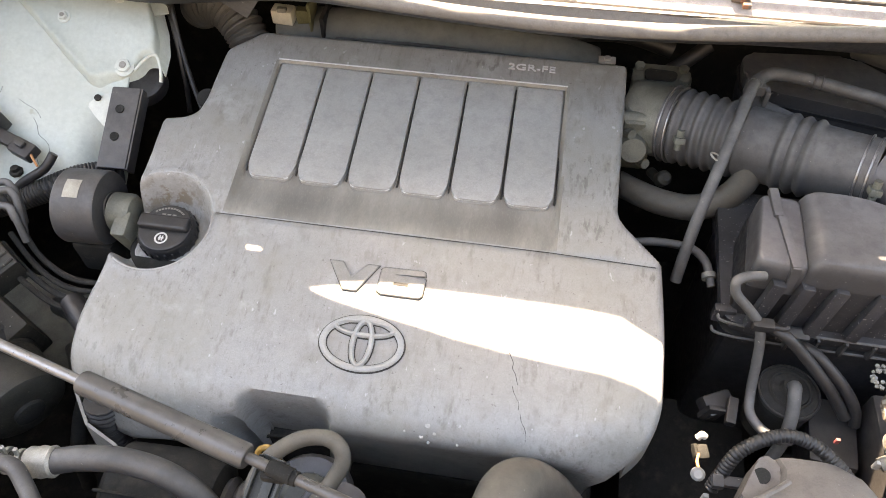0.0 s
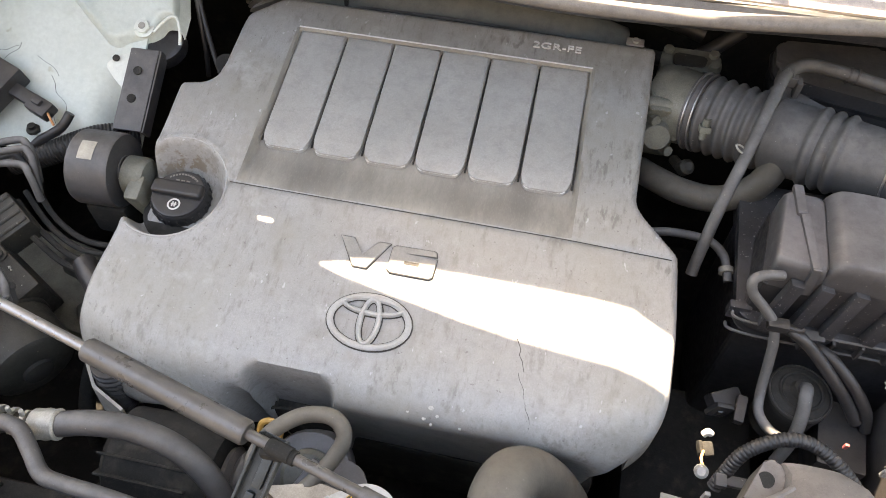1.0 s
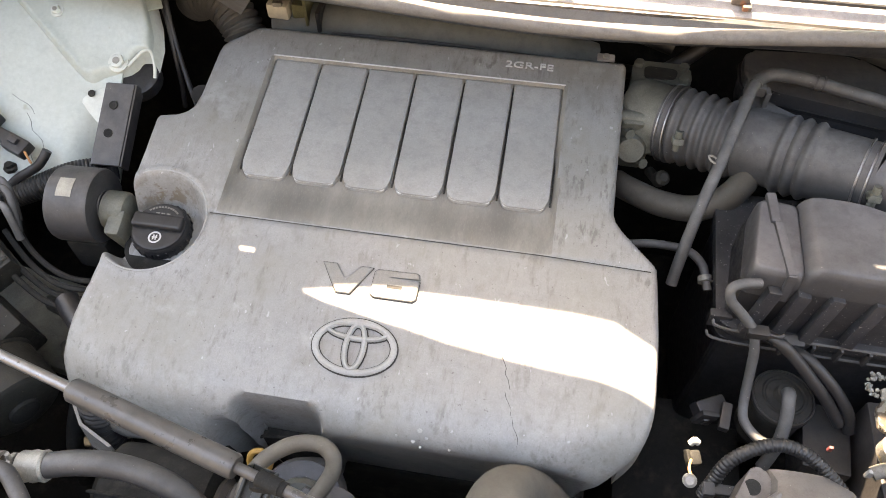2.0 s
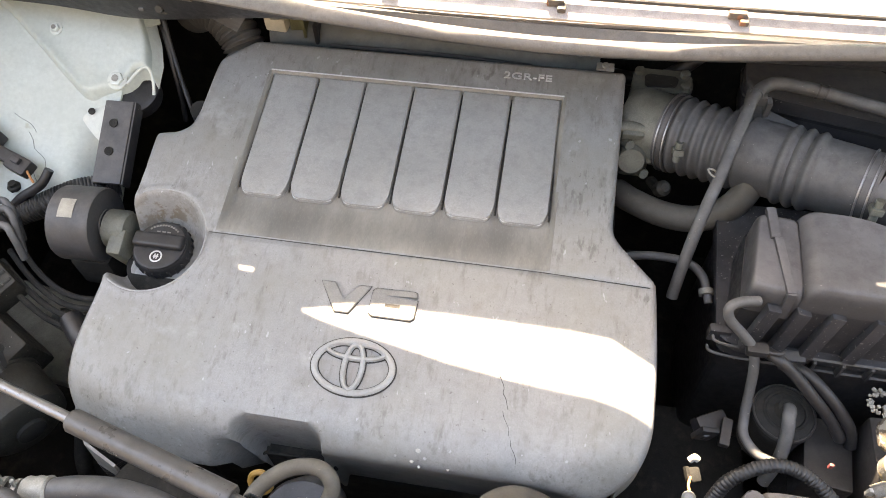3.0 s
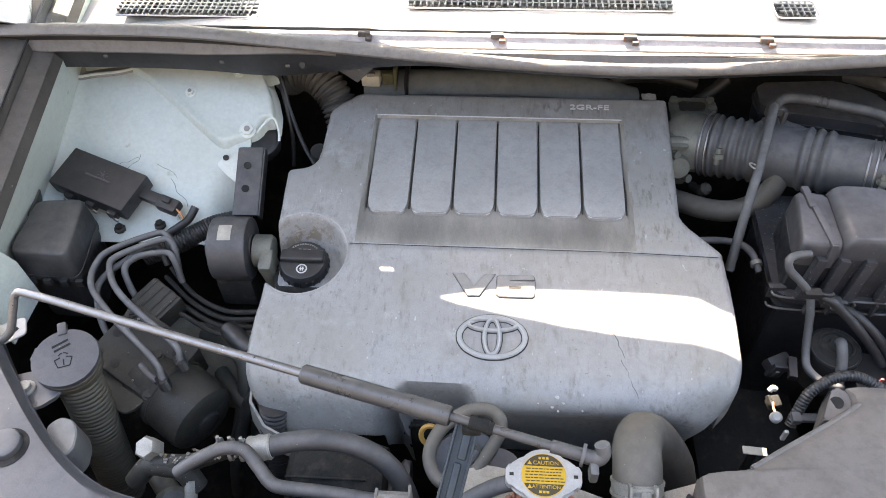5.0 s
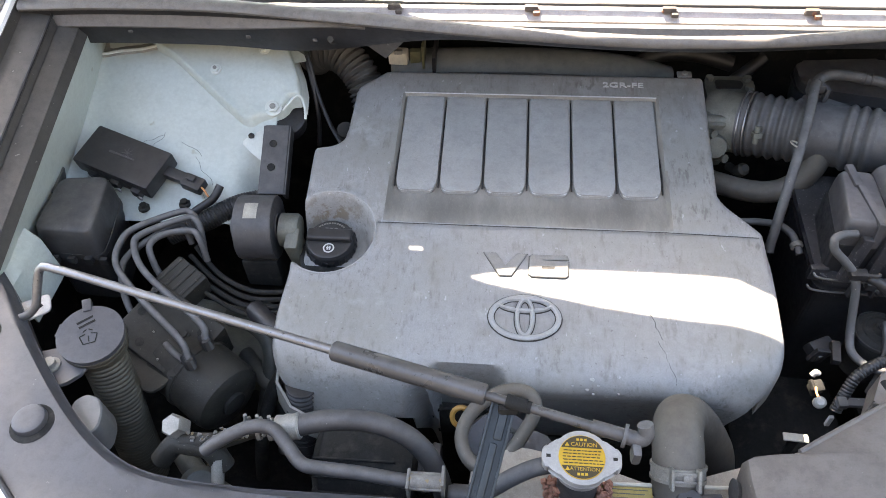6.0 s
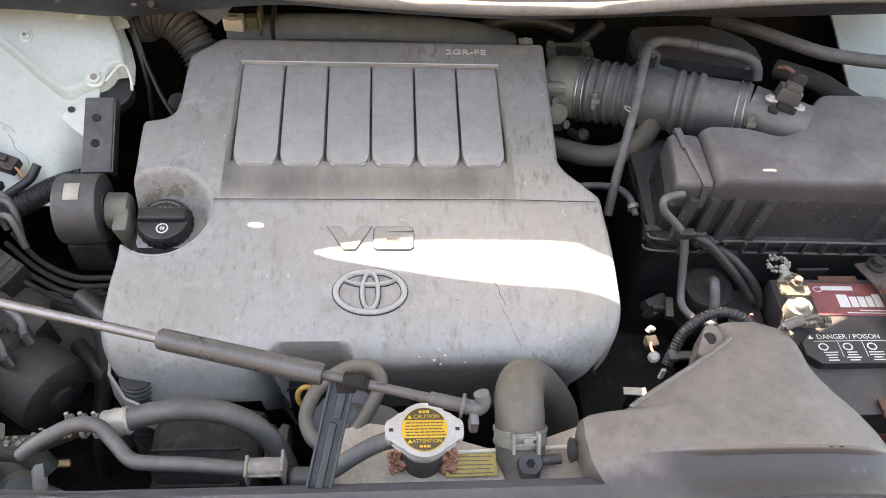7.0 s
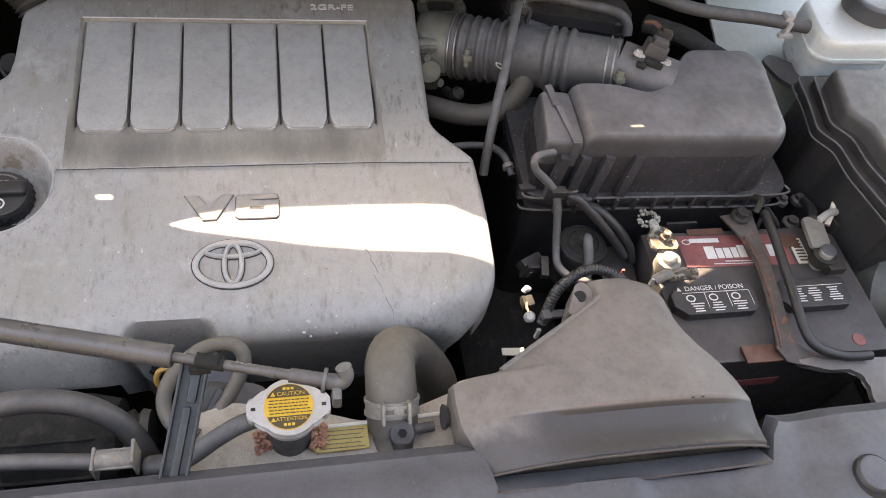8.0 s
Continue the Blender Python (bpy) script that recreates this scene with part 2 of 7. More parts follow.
M_OLIVE = material("olive_coated_steel", (0.13, 0.13, 0.075), 0.55, 0.1, 0.25, 30.0, 260.0, 0.15)
M_INK = material("label_ink", (0.055, 0.042, 0.020), 0.5, 0, 0.1, grime=0)
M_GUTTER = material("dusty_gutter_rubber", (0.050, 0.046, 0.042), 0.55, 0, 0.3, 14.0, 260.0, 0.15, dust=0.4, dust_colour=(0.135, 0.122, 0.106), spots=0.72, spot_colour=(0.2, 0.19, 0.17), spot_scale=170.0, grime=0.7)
M_STICKER = material("aged_paper_sticker", (0.36, 0.34, 0.29), 0.6, 0, 0.25, 60.0, grime=0.6)
M_WHITEINK = material("white_print", (0.62, 0.62, 0.60), 0.5, 0, 0.1, grime=0.3)
M_WHITE = material("white_plastic", (0.60, 0.57, 0.49), 0.5, 0, 0.12, 20.0, grime=0.3)
M_MILKY = material("milky_reservoir", (0.56, 0.59, 0.57), 0.35, 0, 0.08, 10.0, 200.0, 0.03, grime=0.15)
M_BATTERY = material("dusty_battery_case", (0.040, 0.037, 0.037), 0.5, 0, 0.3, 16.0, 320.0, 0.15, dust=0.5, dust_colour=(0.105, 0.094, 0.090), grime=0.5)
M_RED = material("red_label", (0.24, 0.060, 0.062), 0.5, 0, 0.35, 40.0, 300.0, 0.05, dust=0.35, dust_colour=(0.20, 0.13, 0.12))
M_REDDOT = material("red_dot", (0.24, 0.075, 0.06), 0.5, 0, 0.15, 40.0)
M_RUST = material("rusty_steel", (0.14, 0.068, 0.048), 0.75, 0.2, 0.45, 45.0, 240.0, 0.3)
M_STRAP = material("rust_edged_strap", (0.085, 0.072, 0.066), 0.6, 0.2, 0.4, 40.0, 240.0, 0.2, spots=0.60, spot_colour=(0.20, 0.085, 0.05), spot_scale=60.0)
M_BRASS = material("corroded_brass", (0.080, 0.064, 0.048), 0.75, 0.1, 0.5, 80.0, 300.0, 0.4, spots=0.55, spot_colour=(0.22, 0.21, 0.18), spot_scale=170.0)
M_CRUSTED = material("corroded_lead", (0.17, 0.163, 0.148), 0.7, 0.1, 0.4, 70.0, 300.0, 0.5, spots=0.60, spot_colour=(0.22, 0.16, 0.08), spot_scale=120.0)
M_CRUST = material("white_corrosion", (0.26, 0.26, 0.24), 0.9, 0, 0.3, 90.0, 400.0, 0.6)
M_CREAM = material("cream_radiator_tank", (0.36, 0.32, 0.27), 0.5, 0, 0.15, 20.0, 260.0, 0.08, spots=0.72, spot_colour=(0.42, 0.10, 0.07), spot_scale=50.0)
M_FOAM = material("crumbling_foam", (0.40, 0.19, 0.13), 0.95, 0, 0.5, 120.0, 500.0, 0.8)
M_LABELGOLD = material("gold_radiator_label", (0.36, 0.28, 0.09), 0.35, 0.2, 0.12, 40.0)
M_DASH = material("beige_dashboard", (0.33, 0.308, 0.312), 0.62, 0, 0.08, 10.0, 500.0, 0.15, grime=0.3)
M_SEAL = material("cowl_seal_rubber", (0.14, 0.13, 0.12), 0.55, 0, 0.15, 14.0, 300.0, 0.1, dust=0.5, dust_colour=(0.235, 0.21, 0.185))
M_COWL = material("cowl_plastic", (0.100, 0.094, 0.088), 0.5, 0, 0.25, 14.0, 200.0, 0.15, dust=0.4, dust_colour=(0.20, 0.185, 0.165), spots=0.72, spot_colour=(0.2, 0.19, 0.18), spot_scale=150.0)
M_LEDGE = material("sunlit_cowl_ledge", (0.40, 0.365, 0.35), 0.5, 0, 0.1, 12.0)
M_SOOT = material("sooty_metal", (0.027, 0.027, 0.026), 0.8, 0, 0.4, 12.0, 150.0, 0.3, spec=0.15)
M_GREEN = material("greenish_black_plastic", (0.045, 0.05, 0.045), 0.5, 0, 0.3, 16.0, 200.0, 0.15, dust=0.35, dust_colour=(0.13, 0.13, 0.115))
M_TANWIRE = material("orange_wire", (0.55, 0.24, 0.10), 0.5, 0, 0.1)
M_DIPSTICK = material("amber_dipstick_plastic", (0.36, 0.20, 0.05), 0.45, 0, 0.1)
M_WALL = material("dark_blocking_wall", (0.12, 0.11, 0.10), 0.9, 0, 0.2, 2.0, 40.0, 0.3)
M_GROUND = material("worn_asphalt_ground", (0.085, 0.083, 0.080), 0.9, 0, 0.2, 0.8, 30.0, 0.2)


def glass_material():
    m = bpy.data.materials.new("windshield_glass")
    m.use_nodes = True
    b = m.node_tree.nodes["Principled BSDF"]
    b.inputs["Base Color"].default_value = (0.93, 0.97, 0.95, 1)
    b.inputs["Roughness"].default_value, b.inputs["IOR"].default_value = 0.0, 1.02
    b.inputs["Transmission Weight"].default_value = 1.0
    return m


M_GLASS = glass_material()

# ---- building tools ----
ORIGIN = {}


def thing(name, label, category, at=(0, 0, 0), group="", kind=""):
    ob = new(name)
    ob.location = at
    ob.empty_display_size = 0.02
    ORIGIN[ob] = Vector(at)
    return tagged(ob, label, category, group, kind)


def finish(bm, name, mat, sharp=38.0):
    bmesh.ops.recalc_face_normals(bm, faces=bm.faces)
    for f in bm.faces:
        f.smooth = True
    for e in bm.edges:
        if len(e.link_faces) == 2 and e.calc_face_angle(0) > radians(sharp):
            e.smooth = False
    me = bpy.data.meshes.new(name)
    bm.to_mesh(me)
    bm.free()
    me.materials.append(mat)
    return me


def even_normals(ob):
    """Large faces keep their own normal beside the rounded edges."""
    if 8 < len(ob.data.polygons) < 4000:
        w = ob.modifiers.new("even_normals", "WEIGHTED_NORMAL")
        w.keep_sharp, w.weight = True, 90
    return ob


def part(name, bm, mat, parent, label="", sharp=38.0):
    """Links a bmesh, given in world metres, as one mesh under a thing or a part."""
    o = ORIGIN[parent]
    bmesh.ops.translate(bm, verts=bm.verts, vec=-o)
    ob = even_normals(new(name, finish(bm, name, mat, sharp)))
    ob.parent = parent
    ORIGIN[ob] = o
    return tagged(ob, label)


def single(name, bm, mat, label, category, group="", kind="", sharp=38.0):
    """A thing that is one mesh."""
    ob = even_normals(new(name, finish(bm, name, mat, sharp)))
    ORIGIN[ob] = Vector((0, 0, 0))
    return tagged(ob, label, category, group, kind)


def along(p, d, up=(0, 0, 1)):
    """A frame at p whose z axis runs along d."""
    z = Vector(d).normalized()
    u = Vector(up)
    if abs(z.dot(u.normalized())) > 0.98:
        u = Vector((0, 1, 0))
    x = u.cross(z).normalized()
    y = z.cross(x)
    return Matrix.Translation(p) @ Matrix((x, y, z)).transposed().to_4x4()


def box(size, m, bevel=0.003, seg=2, taper=None):
    bm = bmesh.new()
    bmesh.ops.create_cube(bm, size=1)
    for v in bm.verts:
        v.co = Vector((v.co.x * size[0], v.co.y * size[1], v.co.z * size[2]))
        if taper and v.co.z < 0:
            v.co.x *= taper[0]
            v.co.y *= taper[1]
    if bevel:
        bmesh.ops.bevel(bm, geom=bm.edges[:], offset=bevel, segments=seg, profile=0.6, affect="EDGES")
    bm.transform(m if isinstance(m, Matrix) else Matrix.Translation(m))
    return bm


def prism(outline, z0, z1, bevel=0.003, seg=2, m=None, draft=1.0, centre=None):
    """A plan outline raised from z0 to z1; draft scales the foot about the centre."""
    bm = bmesh.new()
    n = len(outline)
    cx = centre or (sum(p[0] for p in outline) / n, sum(p[1] for p in outline) / n)
    top = [bm.verts.new((x, y, z1)) for x, y in outline]
    bot = [bm.verts.new((cx[0] + (x - cx[0]) * draft, cx[1] + (y - cx[1]) * draft, z0)) for x, y in outline]
    bm.faces.new(top), bm.faces.new(bot[::-1])
    for i in range(n):
        bm.faces.new((top[i], bot[i], bot[(i + 1) % n], top[(i + 1) % n]))
    if bevel:
        bmesh.ops.bevel(bm, geom=bm.edges[:], offset=bevel, segments=seg, profile=0.6, affect="EDGES")
    if m:
        bm.transform(m)
    return bm


def rounded(points, r, n=4):
    """A plan outline with its corners rounded; r is one radius or one for each corner."""
    out = []
    k = len(points)
    for i in range(k):
        p, a, c = Vector(points[i]), Vector(points[i - 1]), Vector(points[(i + 1) % k])
        rr = r[i] if isinstance(r, (list, tuple)) else r
        ua, uc = (a - p), (c - p)
        d = min(rr, ua.length * 0.48, uc.length * 0.48)
        s, e = p + ua.normalized() * d, p + uc.normalized() * d
        for j in range(n + 1):
            t = j / n
            out.append(tuple((1 - t) ** 2 * s + 2 * t * (1 - t) * p + t * t * e))
    return out


def smooth_path(pts, res=8):
    pts = [Vector(p) for p in pts]
    if len(pts) == 2:
        return [pts[0].lerp(pts[1], i / res) for i in range(res + 1)]
    out = []
    for i in range(len(pts) - 1):
        p0, p1, p2, p3 = pts[max(i - 1, 0)], pts[i], pts[i + 1], pts[min(i + 2, len(pts) - 1)]
        for j in range(res):
            t = j / res
            out.append(0.5 * (2 * p1 + (p2 - p0) * t + (2 * p0 - 5 * p1 + 4 * p2 - p3) * t * t + (3 * p1 - p0 - 3 * p2 + p3) * t ** 3))
    out.append(pts[-1])
    return out


def tube(pts, r, n=12, res=8, radius=None, straight=False):
    """A hose along points; radius(s, u) may vary it with the run s in metres and the share u."""
    path = [Vector(p) for p in pts] if straight else smooth_path(pts, res)
    bm = bmesh.new()
    run, total = [0.0], 0.0
    for a, b in zip(path, path[1:]):
        total += (b - a).length
        run.append(total)
    up, rings = None, []
    for i, p in enumerate(path):
        d = (path[min(i + 1, len(path) - 1)] - path[max(i - 1, 0)]).normalized()
        if up is None:
            up = Vector((0, 0, 1)) if abs(d.z) < 0.9 else Vector((0, 1, 0))
        x = up.cross(d).normalized()
        up = d.cross(x).normalized()
        rr = radius(run[i], run[i] / total) if radius else r
        rings.append([bm.verts.new(p + (x * math.cos(a) + up * math.sin(a)) * rr) for a in (2 * math.pi * k / n for k in range(n))])
    for a, b in zip(rings, rings[1:]):
        for k in range(n):
            bm.faces.new((a[k], a[(k + 1) % n], b[(k + 1) % n], b[k]))
    bm.faces.new(rings[0][::-1]), bm.faces.new(rings[-1])
    return bm


def corrugated(pts, r, pitch=0.006, depth=0.0025, n=14):
    length = sum((Vector(b) - Vector(a)).length for a, b in zip(pts, pts[1:]))
    res = max(6, int(length / pitch * 5 / max(1, len(pts) - 1)))
    return tube(pts, r, n, res, lambda s, u: r + depth * (0.5 + 0.5 * math.cos(2 * math.pi * s / pitch)) ** 0.6 - depth * 0.5)


def lathe(profile, m, n=28):
    """A turned body: (radius, height) pairs about the z axis of m."""
    bm = bmesh.new()
    rings = [[bm.verts.new((r * math.cos(2 * math.pi * k / n), r * math.sin(2 * math.pi * k / n), h)) for k in range(n)] for r, h in profile]
    for a, b in zip(rings, rings[1:]):
        for k in range(n):
            bm.faces.new((a[k], a[(k + 1) % n], b[(k + 1) % n], b[k]))
    bm.faces.new(rings[0][::-1]), bm.faces.new(rings[-1])
    bm.transform(m if isinstance(m, Matrix) else Matrix.Translation(m))
    return bm


def dome(outline, centre, levels):
    """A moulded lid: the plan outline lofted through (share of its size, height) levels and closed on top."""
    bm = bmesh.new()
    c = Vector(centre)
    rings = [[bm.verts.new((c.x + (x - c.x) * s, c.y + (y - c.y) * s, z)) for x, y in outline] for s, z in levels]
    k = len(outline)
    for a, b in zip(rings, rings[1:]):
        for i in range(k):
            bm.faces.new((a[i], a[(i + 1) % k], b[(i + 1) % k], b[i]))
    bm.faces.new(rings[-1]), bm.faces.new(rings[0][::-1])
    return bm


def join(*parts):
    bm = bmesh.new()
    for b in parts:
        me = bpy.data.meshes.new("tmp")
        b.to_mesh(me)
        b.free()
        bm.from_mesh(me)
        bpy.data.meshes.remove(me)
    return bm


def thicken(bm, thick):
    """Gives a pressed sheet its thickness on the underside."""
    bm.normal_update()
    upward = sum(f.normal.z * f.calc_area() for f in bm.faces) >= 0
    bmesh.ops.solidify(bm, geom=bm.faces[:], thickness=thick if upward else -thick)


def surface(xs, ys, height, thick=0.002):
    """A pressed sheet over a plan grid."""
    bm = bmesh.new()
    top = [[bm.verts.new((x, y, height(x, y))) for x in xs] for y in ys]
    for j in range(len(ys) - 1):
        for i in range(len(xs) - 1):
            bm.faces.new((top[j][i], top[j][i + 1], top[j + 1][i + 1], top[j + 1][i]))
    thicken(bm, thick)
    return bm


def steps(a, b, n):
    return [a + (b - a) * i / n for i in range(n + 1)]


def lettering(text, size, m, depth=0.0006):
    cu = bpy.data.curves.new("text", "FONT")
    cu.body, cu.size, cu.extrude, cu.align_x, cu.align_y = text, size, depth, "CENTER", "CENTER"
    ob = bpy.data.objects.new("text", cu)
    me = bpy.data.meshes.new_from_object(ob)
    bm = bmesh.new()
    bm.from_mesh(me)
    bpy.data.objects.remove(ob)
    bpy.data.meshes.remove(me)
    bm.transform(m)
    return bm


def blend(points, x):
    """Smooth value through (x, y) pairs."""
    if x <= points[0][0]:
        return points[0][1]
    for (x0, y0), (x1, y1) in zip(points, points[1:]):
        if x <= x1:
            t = (x - x0) / (x1 - x0)
            return y0 + (y1 - y0) * t
    return points[-1][1]


def ease(a, b, x):
    t = max(0.0, min(1.0, (x - a) / (b - a)))
    return t * t * (3 - 2 * t)


# ---- the setting ----
ground = single("ground", surface(steps(-60, 60, 24), steps(-60, 60, 24), lambda x, y: 0.0, 0.05), M_GROUND,
                "worn grey asphalt ground under the parked car", "ground", kind="structure")


def wall_box(name, a, b, mat, label, category, bevel=0.004):
    c = tuple((p + q) / 2 for p, q in zip(a, b))
    return single(name, box(tuple(q - p for p, q in zip(a, b)), c, bevel), mat, label, category, kind="structure")


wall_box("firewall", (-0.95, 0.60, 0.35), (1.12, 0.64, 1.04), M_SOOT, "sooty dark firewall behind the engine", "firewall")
# the wing is added to keep stray sun off the undertray
wall_box("sun_blocking_wing", (-0.95, 0.605, 0.90), (-0.66, 0.645, 1.13), M_SOOT, "sooty dark wing added at the end of the firewall to block the sun", "firewall")
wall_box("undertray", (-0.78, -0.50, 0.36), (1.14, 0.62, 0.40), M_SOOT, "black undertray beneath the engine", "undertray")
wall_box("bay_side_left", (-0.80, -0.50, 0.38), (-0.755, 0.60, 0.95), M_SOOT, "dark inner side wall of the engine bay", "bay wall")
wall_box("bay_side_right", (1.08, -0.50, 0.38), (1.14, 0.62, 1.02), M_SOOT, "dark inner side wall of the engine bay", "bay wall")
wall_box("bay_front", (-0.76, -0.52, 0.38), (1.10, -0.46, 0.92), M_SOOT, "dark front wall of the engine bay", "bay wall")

# added out of view to hold sky light off the front of the bay
wall_box("light_blocking_wall", (-7.0, -1.95, 0.0), (7.0, -1.70, 2.6), M_WALL, "plain dark wall added out of view to cut the light from in front", "wall")


# ---- hood, roof and windshield: the sun enters by a gap at the hood's foot, cut to shape its patches ----
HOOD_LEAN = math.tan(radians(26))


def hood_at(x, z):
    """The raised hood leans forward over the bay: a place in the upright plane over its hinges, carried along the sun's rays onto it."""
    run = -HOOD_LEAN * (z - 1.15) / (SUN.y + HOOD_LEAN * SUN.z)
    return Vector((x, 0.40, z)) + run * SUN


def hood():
    ob = thing("car_hood", "raised car hood panel, out of view, with openings cut to shape the sunlight", "hood", hood_at(0.1, 1.262))
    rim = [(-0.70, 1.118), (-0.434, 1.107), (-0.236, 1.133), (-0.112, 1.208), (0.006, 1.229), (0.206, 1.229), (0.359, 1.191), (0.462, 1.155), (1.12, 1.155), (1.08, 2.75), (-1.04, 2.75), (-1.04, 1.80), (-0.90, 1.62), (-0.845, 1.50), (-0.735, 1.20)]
    # gap and slots are made up: the wanted sun patches carried back along the rays
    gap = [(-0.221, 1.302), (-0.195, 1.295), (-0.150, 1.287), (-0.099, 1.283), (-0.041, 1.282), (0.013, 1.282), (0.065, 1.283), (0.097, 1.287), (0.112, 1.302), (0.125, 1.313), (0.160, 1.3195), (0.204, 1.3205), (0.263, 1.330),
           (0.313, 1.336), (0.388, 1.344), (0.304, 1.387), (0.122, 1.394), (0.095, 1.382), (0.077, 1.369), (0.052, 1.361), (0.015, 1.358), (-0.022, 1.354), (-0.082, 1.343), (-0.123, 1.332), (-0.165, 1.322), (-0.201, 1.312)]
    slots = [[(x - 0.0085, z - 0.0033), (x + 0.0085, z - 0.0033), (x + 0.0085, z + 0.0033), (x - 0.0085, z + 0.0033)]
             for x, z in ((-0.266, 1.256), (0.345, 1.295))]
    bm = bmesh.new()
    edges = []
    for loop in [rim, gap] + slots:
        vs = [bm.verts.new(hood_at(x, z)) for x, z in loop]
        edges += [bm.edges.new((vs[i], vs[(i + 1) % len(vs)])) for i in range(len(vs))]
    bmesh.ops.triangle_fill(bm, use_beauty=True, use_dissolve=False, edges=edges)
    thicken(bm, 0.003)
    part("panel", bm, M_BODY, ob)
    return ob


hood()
roof = thing("car_roof", "white car roof panel above the windshield", "roof", (0.1, 0.838, 1.65), kind="structure")
part("panel", surface(steps(-0.62, 0.86, 12), steps(0.838, 2.2, 8), lambda x, y: 1.65 + 0.05 * ease(0.838, 1.3, y) - 0.25 * (x - 0.12) ** 4, 0.02), M_BODY, roof)

windshield = thing("windshield", "clear curved windshield glass rising from the cowl", "windshield", (0.1, 0.37, 1.12), kind="structure")


def glass_y(x):
    return 0.352 + 0.16 * (x - 0.09) ** 2


bm = bmesh.new()
rows = []
for k in range(9):
    u = k / 8
    rows.append([bm.verts.new((x, glass_y(x) + 0.47 * u, 1.122 - 0.10 * (x - 0.09) ** 2 + 0.52 * u)) for x in steps(-0.62, 0.82, 16)])
for a, b in zip(rows, rows[1:]):
    for i in range(16):
        bm.faces.new((a[i], a[i + 1], b[i + 1], b[i]))
thicken(bm, 0.004)
pane = part("pane", bm, M_GLASS, windshield)
pane.visible_shadow = False

for side, (x0, x1) in (("left", (-0.66, -0.60)), ("right", (0.84, 0.80))):
    single("pillar_" + side, tube([(x0, 0.40, 1.09), (x1, 0.86, 1.66)], 0.035, 10, 6), M_BODY,
           "white painted windshield pillar", "pillar", kind="structure")

dash_rows = [[Vector((x, y + glass_y(x) - 0.352, 1.080 + 0.012 * ease(0.37, 0.5, y) - 0.06 * (x - 0.1) ** 2)) for x in steps(-0.60, 0.80, 30)] for y in steps(0.366, 0.95, 18)]


def sheet(rows_, thick=0.003):
    b = bmesh.new()
    vs = [[b.verts.new(p) for p in r] for r in rows_]
    for a, c in zip(vs, vs[1:]):
        for i in range(len(a) - 1):
            b.faces.new((a[i], a[i + 1], c[i + 1], c[i]))
    thicken(b, thick)
    return b


single("dashboard", sheet(dash_rows, 0.01), M_DASH, "beige plastic dashboard top seen through the windshield", "dashboard", kind="structure")


def vent(x0, x1, y0, y1, nx, ny, z, skew=0.0):
    cx, cy = (x0 + x1) / 2, (y0 + y1) / 2
    ob = thing("defroster_vent", "black grille of a defroster vent in the dashboard", "vent", (cx, cy, z), "vents in the dashboard")
    w, d = x1 - x0, y1 - y0
    part("backing", box((w, d, 0.004), (cx, cy, z), 0.001), M_BLACK, ob)
    o = rounded([(x0 - 0.004, y0 - 0.004), (x1 + 0.004, y0 - 0.004), (x1 + 0.004, y1 + 0.004), (x0 - 0.004, y1 + 0.004)], 0.008)
    path = [(x, y, z + 0.003) for x, y in o] + [(o[0][0], o[0][1], z + 0.003)]
    part("frame", tube(path, 0.0011, 8, straight=True), M_DASH, ob)
    for i in range(1, ny):
        y = y0 + d * i / ny
        part("slat", box((w, 0.0026, 0.006), (cx, y, z + 0.003), 0.0006, 1), M_SUPPORT, ob)
    for i in range(1, nx):
        x = x0 + w * i / nx
        part("bar", box((0.0022, d, 0.006), (x, cy, z + 0.003), 0.0006, 1), M_SUPPORT, ob)


vent(0.355, 0.401, 0.446, 0.480, 6, 4, 1.086)
vent(-0.124, 0.221, 0.4525, 0.480, 42, 3, 1.089)
vent(-0.530, -0.333, 0.452, 0.496, 24, 5, 1.072)


# ---- cowl ----
LIP = [(-0.66, 0.385, 1.088), (-0.55, 0.378, 1.096), (-0.40, 0.370, 1.100), (-0.27, 0.352, 1.101), (-0.17, 0.338, 1.101), (-0.06, 0.325, 1.099), (0.06, 0.316, 1.097),
       (0.16, 0.313, 1.096), (0.28, 0.318, 1.097), (0.40, 0.330, 1.100), (0.53, 0.342, 1.102), (0.70, 0.358, 1.100), (0.86, 0.380, 1.094)]
cowl = thing("cowl", "dusty plastic cowl with a grey rubber seal along its lip", "cowl", (0.1, 0.40, 1.08), kind="structure")
lip = smooth_path(LIP, 6)


bm = bmesh.new()
n = 12
rings = []
for p in lip:
    wide = 0.0115 if p.x < -0.2 else 0.0115 - 0.0035 * ease(-0.2, 0.05, p.x)
    rings.append([bm.verts.new(p + Vector((0, wide * math.cos(a), 0.0070 * math.sin(a)))) for a in (2 * math.pi * k / n for k in range(n))])
for a, b in zip(rings, rings[1:]):
    for k in range(n):
        bm.faces.new((a[k], a[(k + 1) % n], b[(k + 1) % n], b[k]))
bm.faces.new(rings[0][::-1]), bm.faces.new(rings[-1])
part("seal", bm, M_SEAL, cowl, "grey dusty rubber seal")
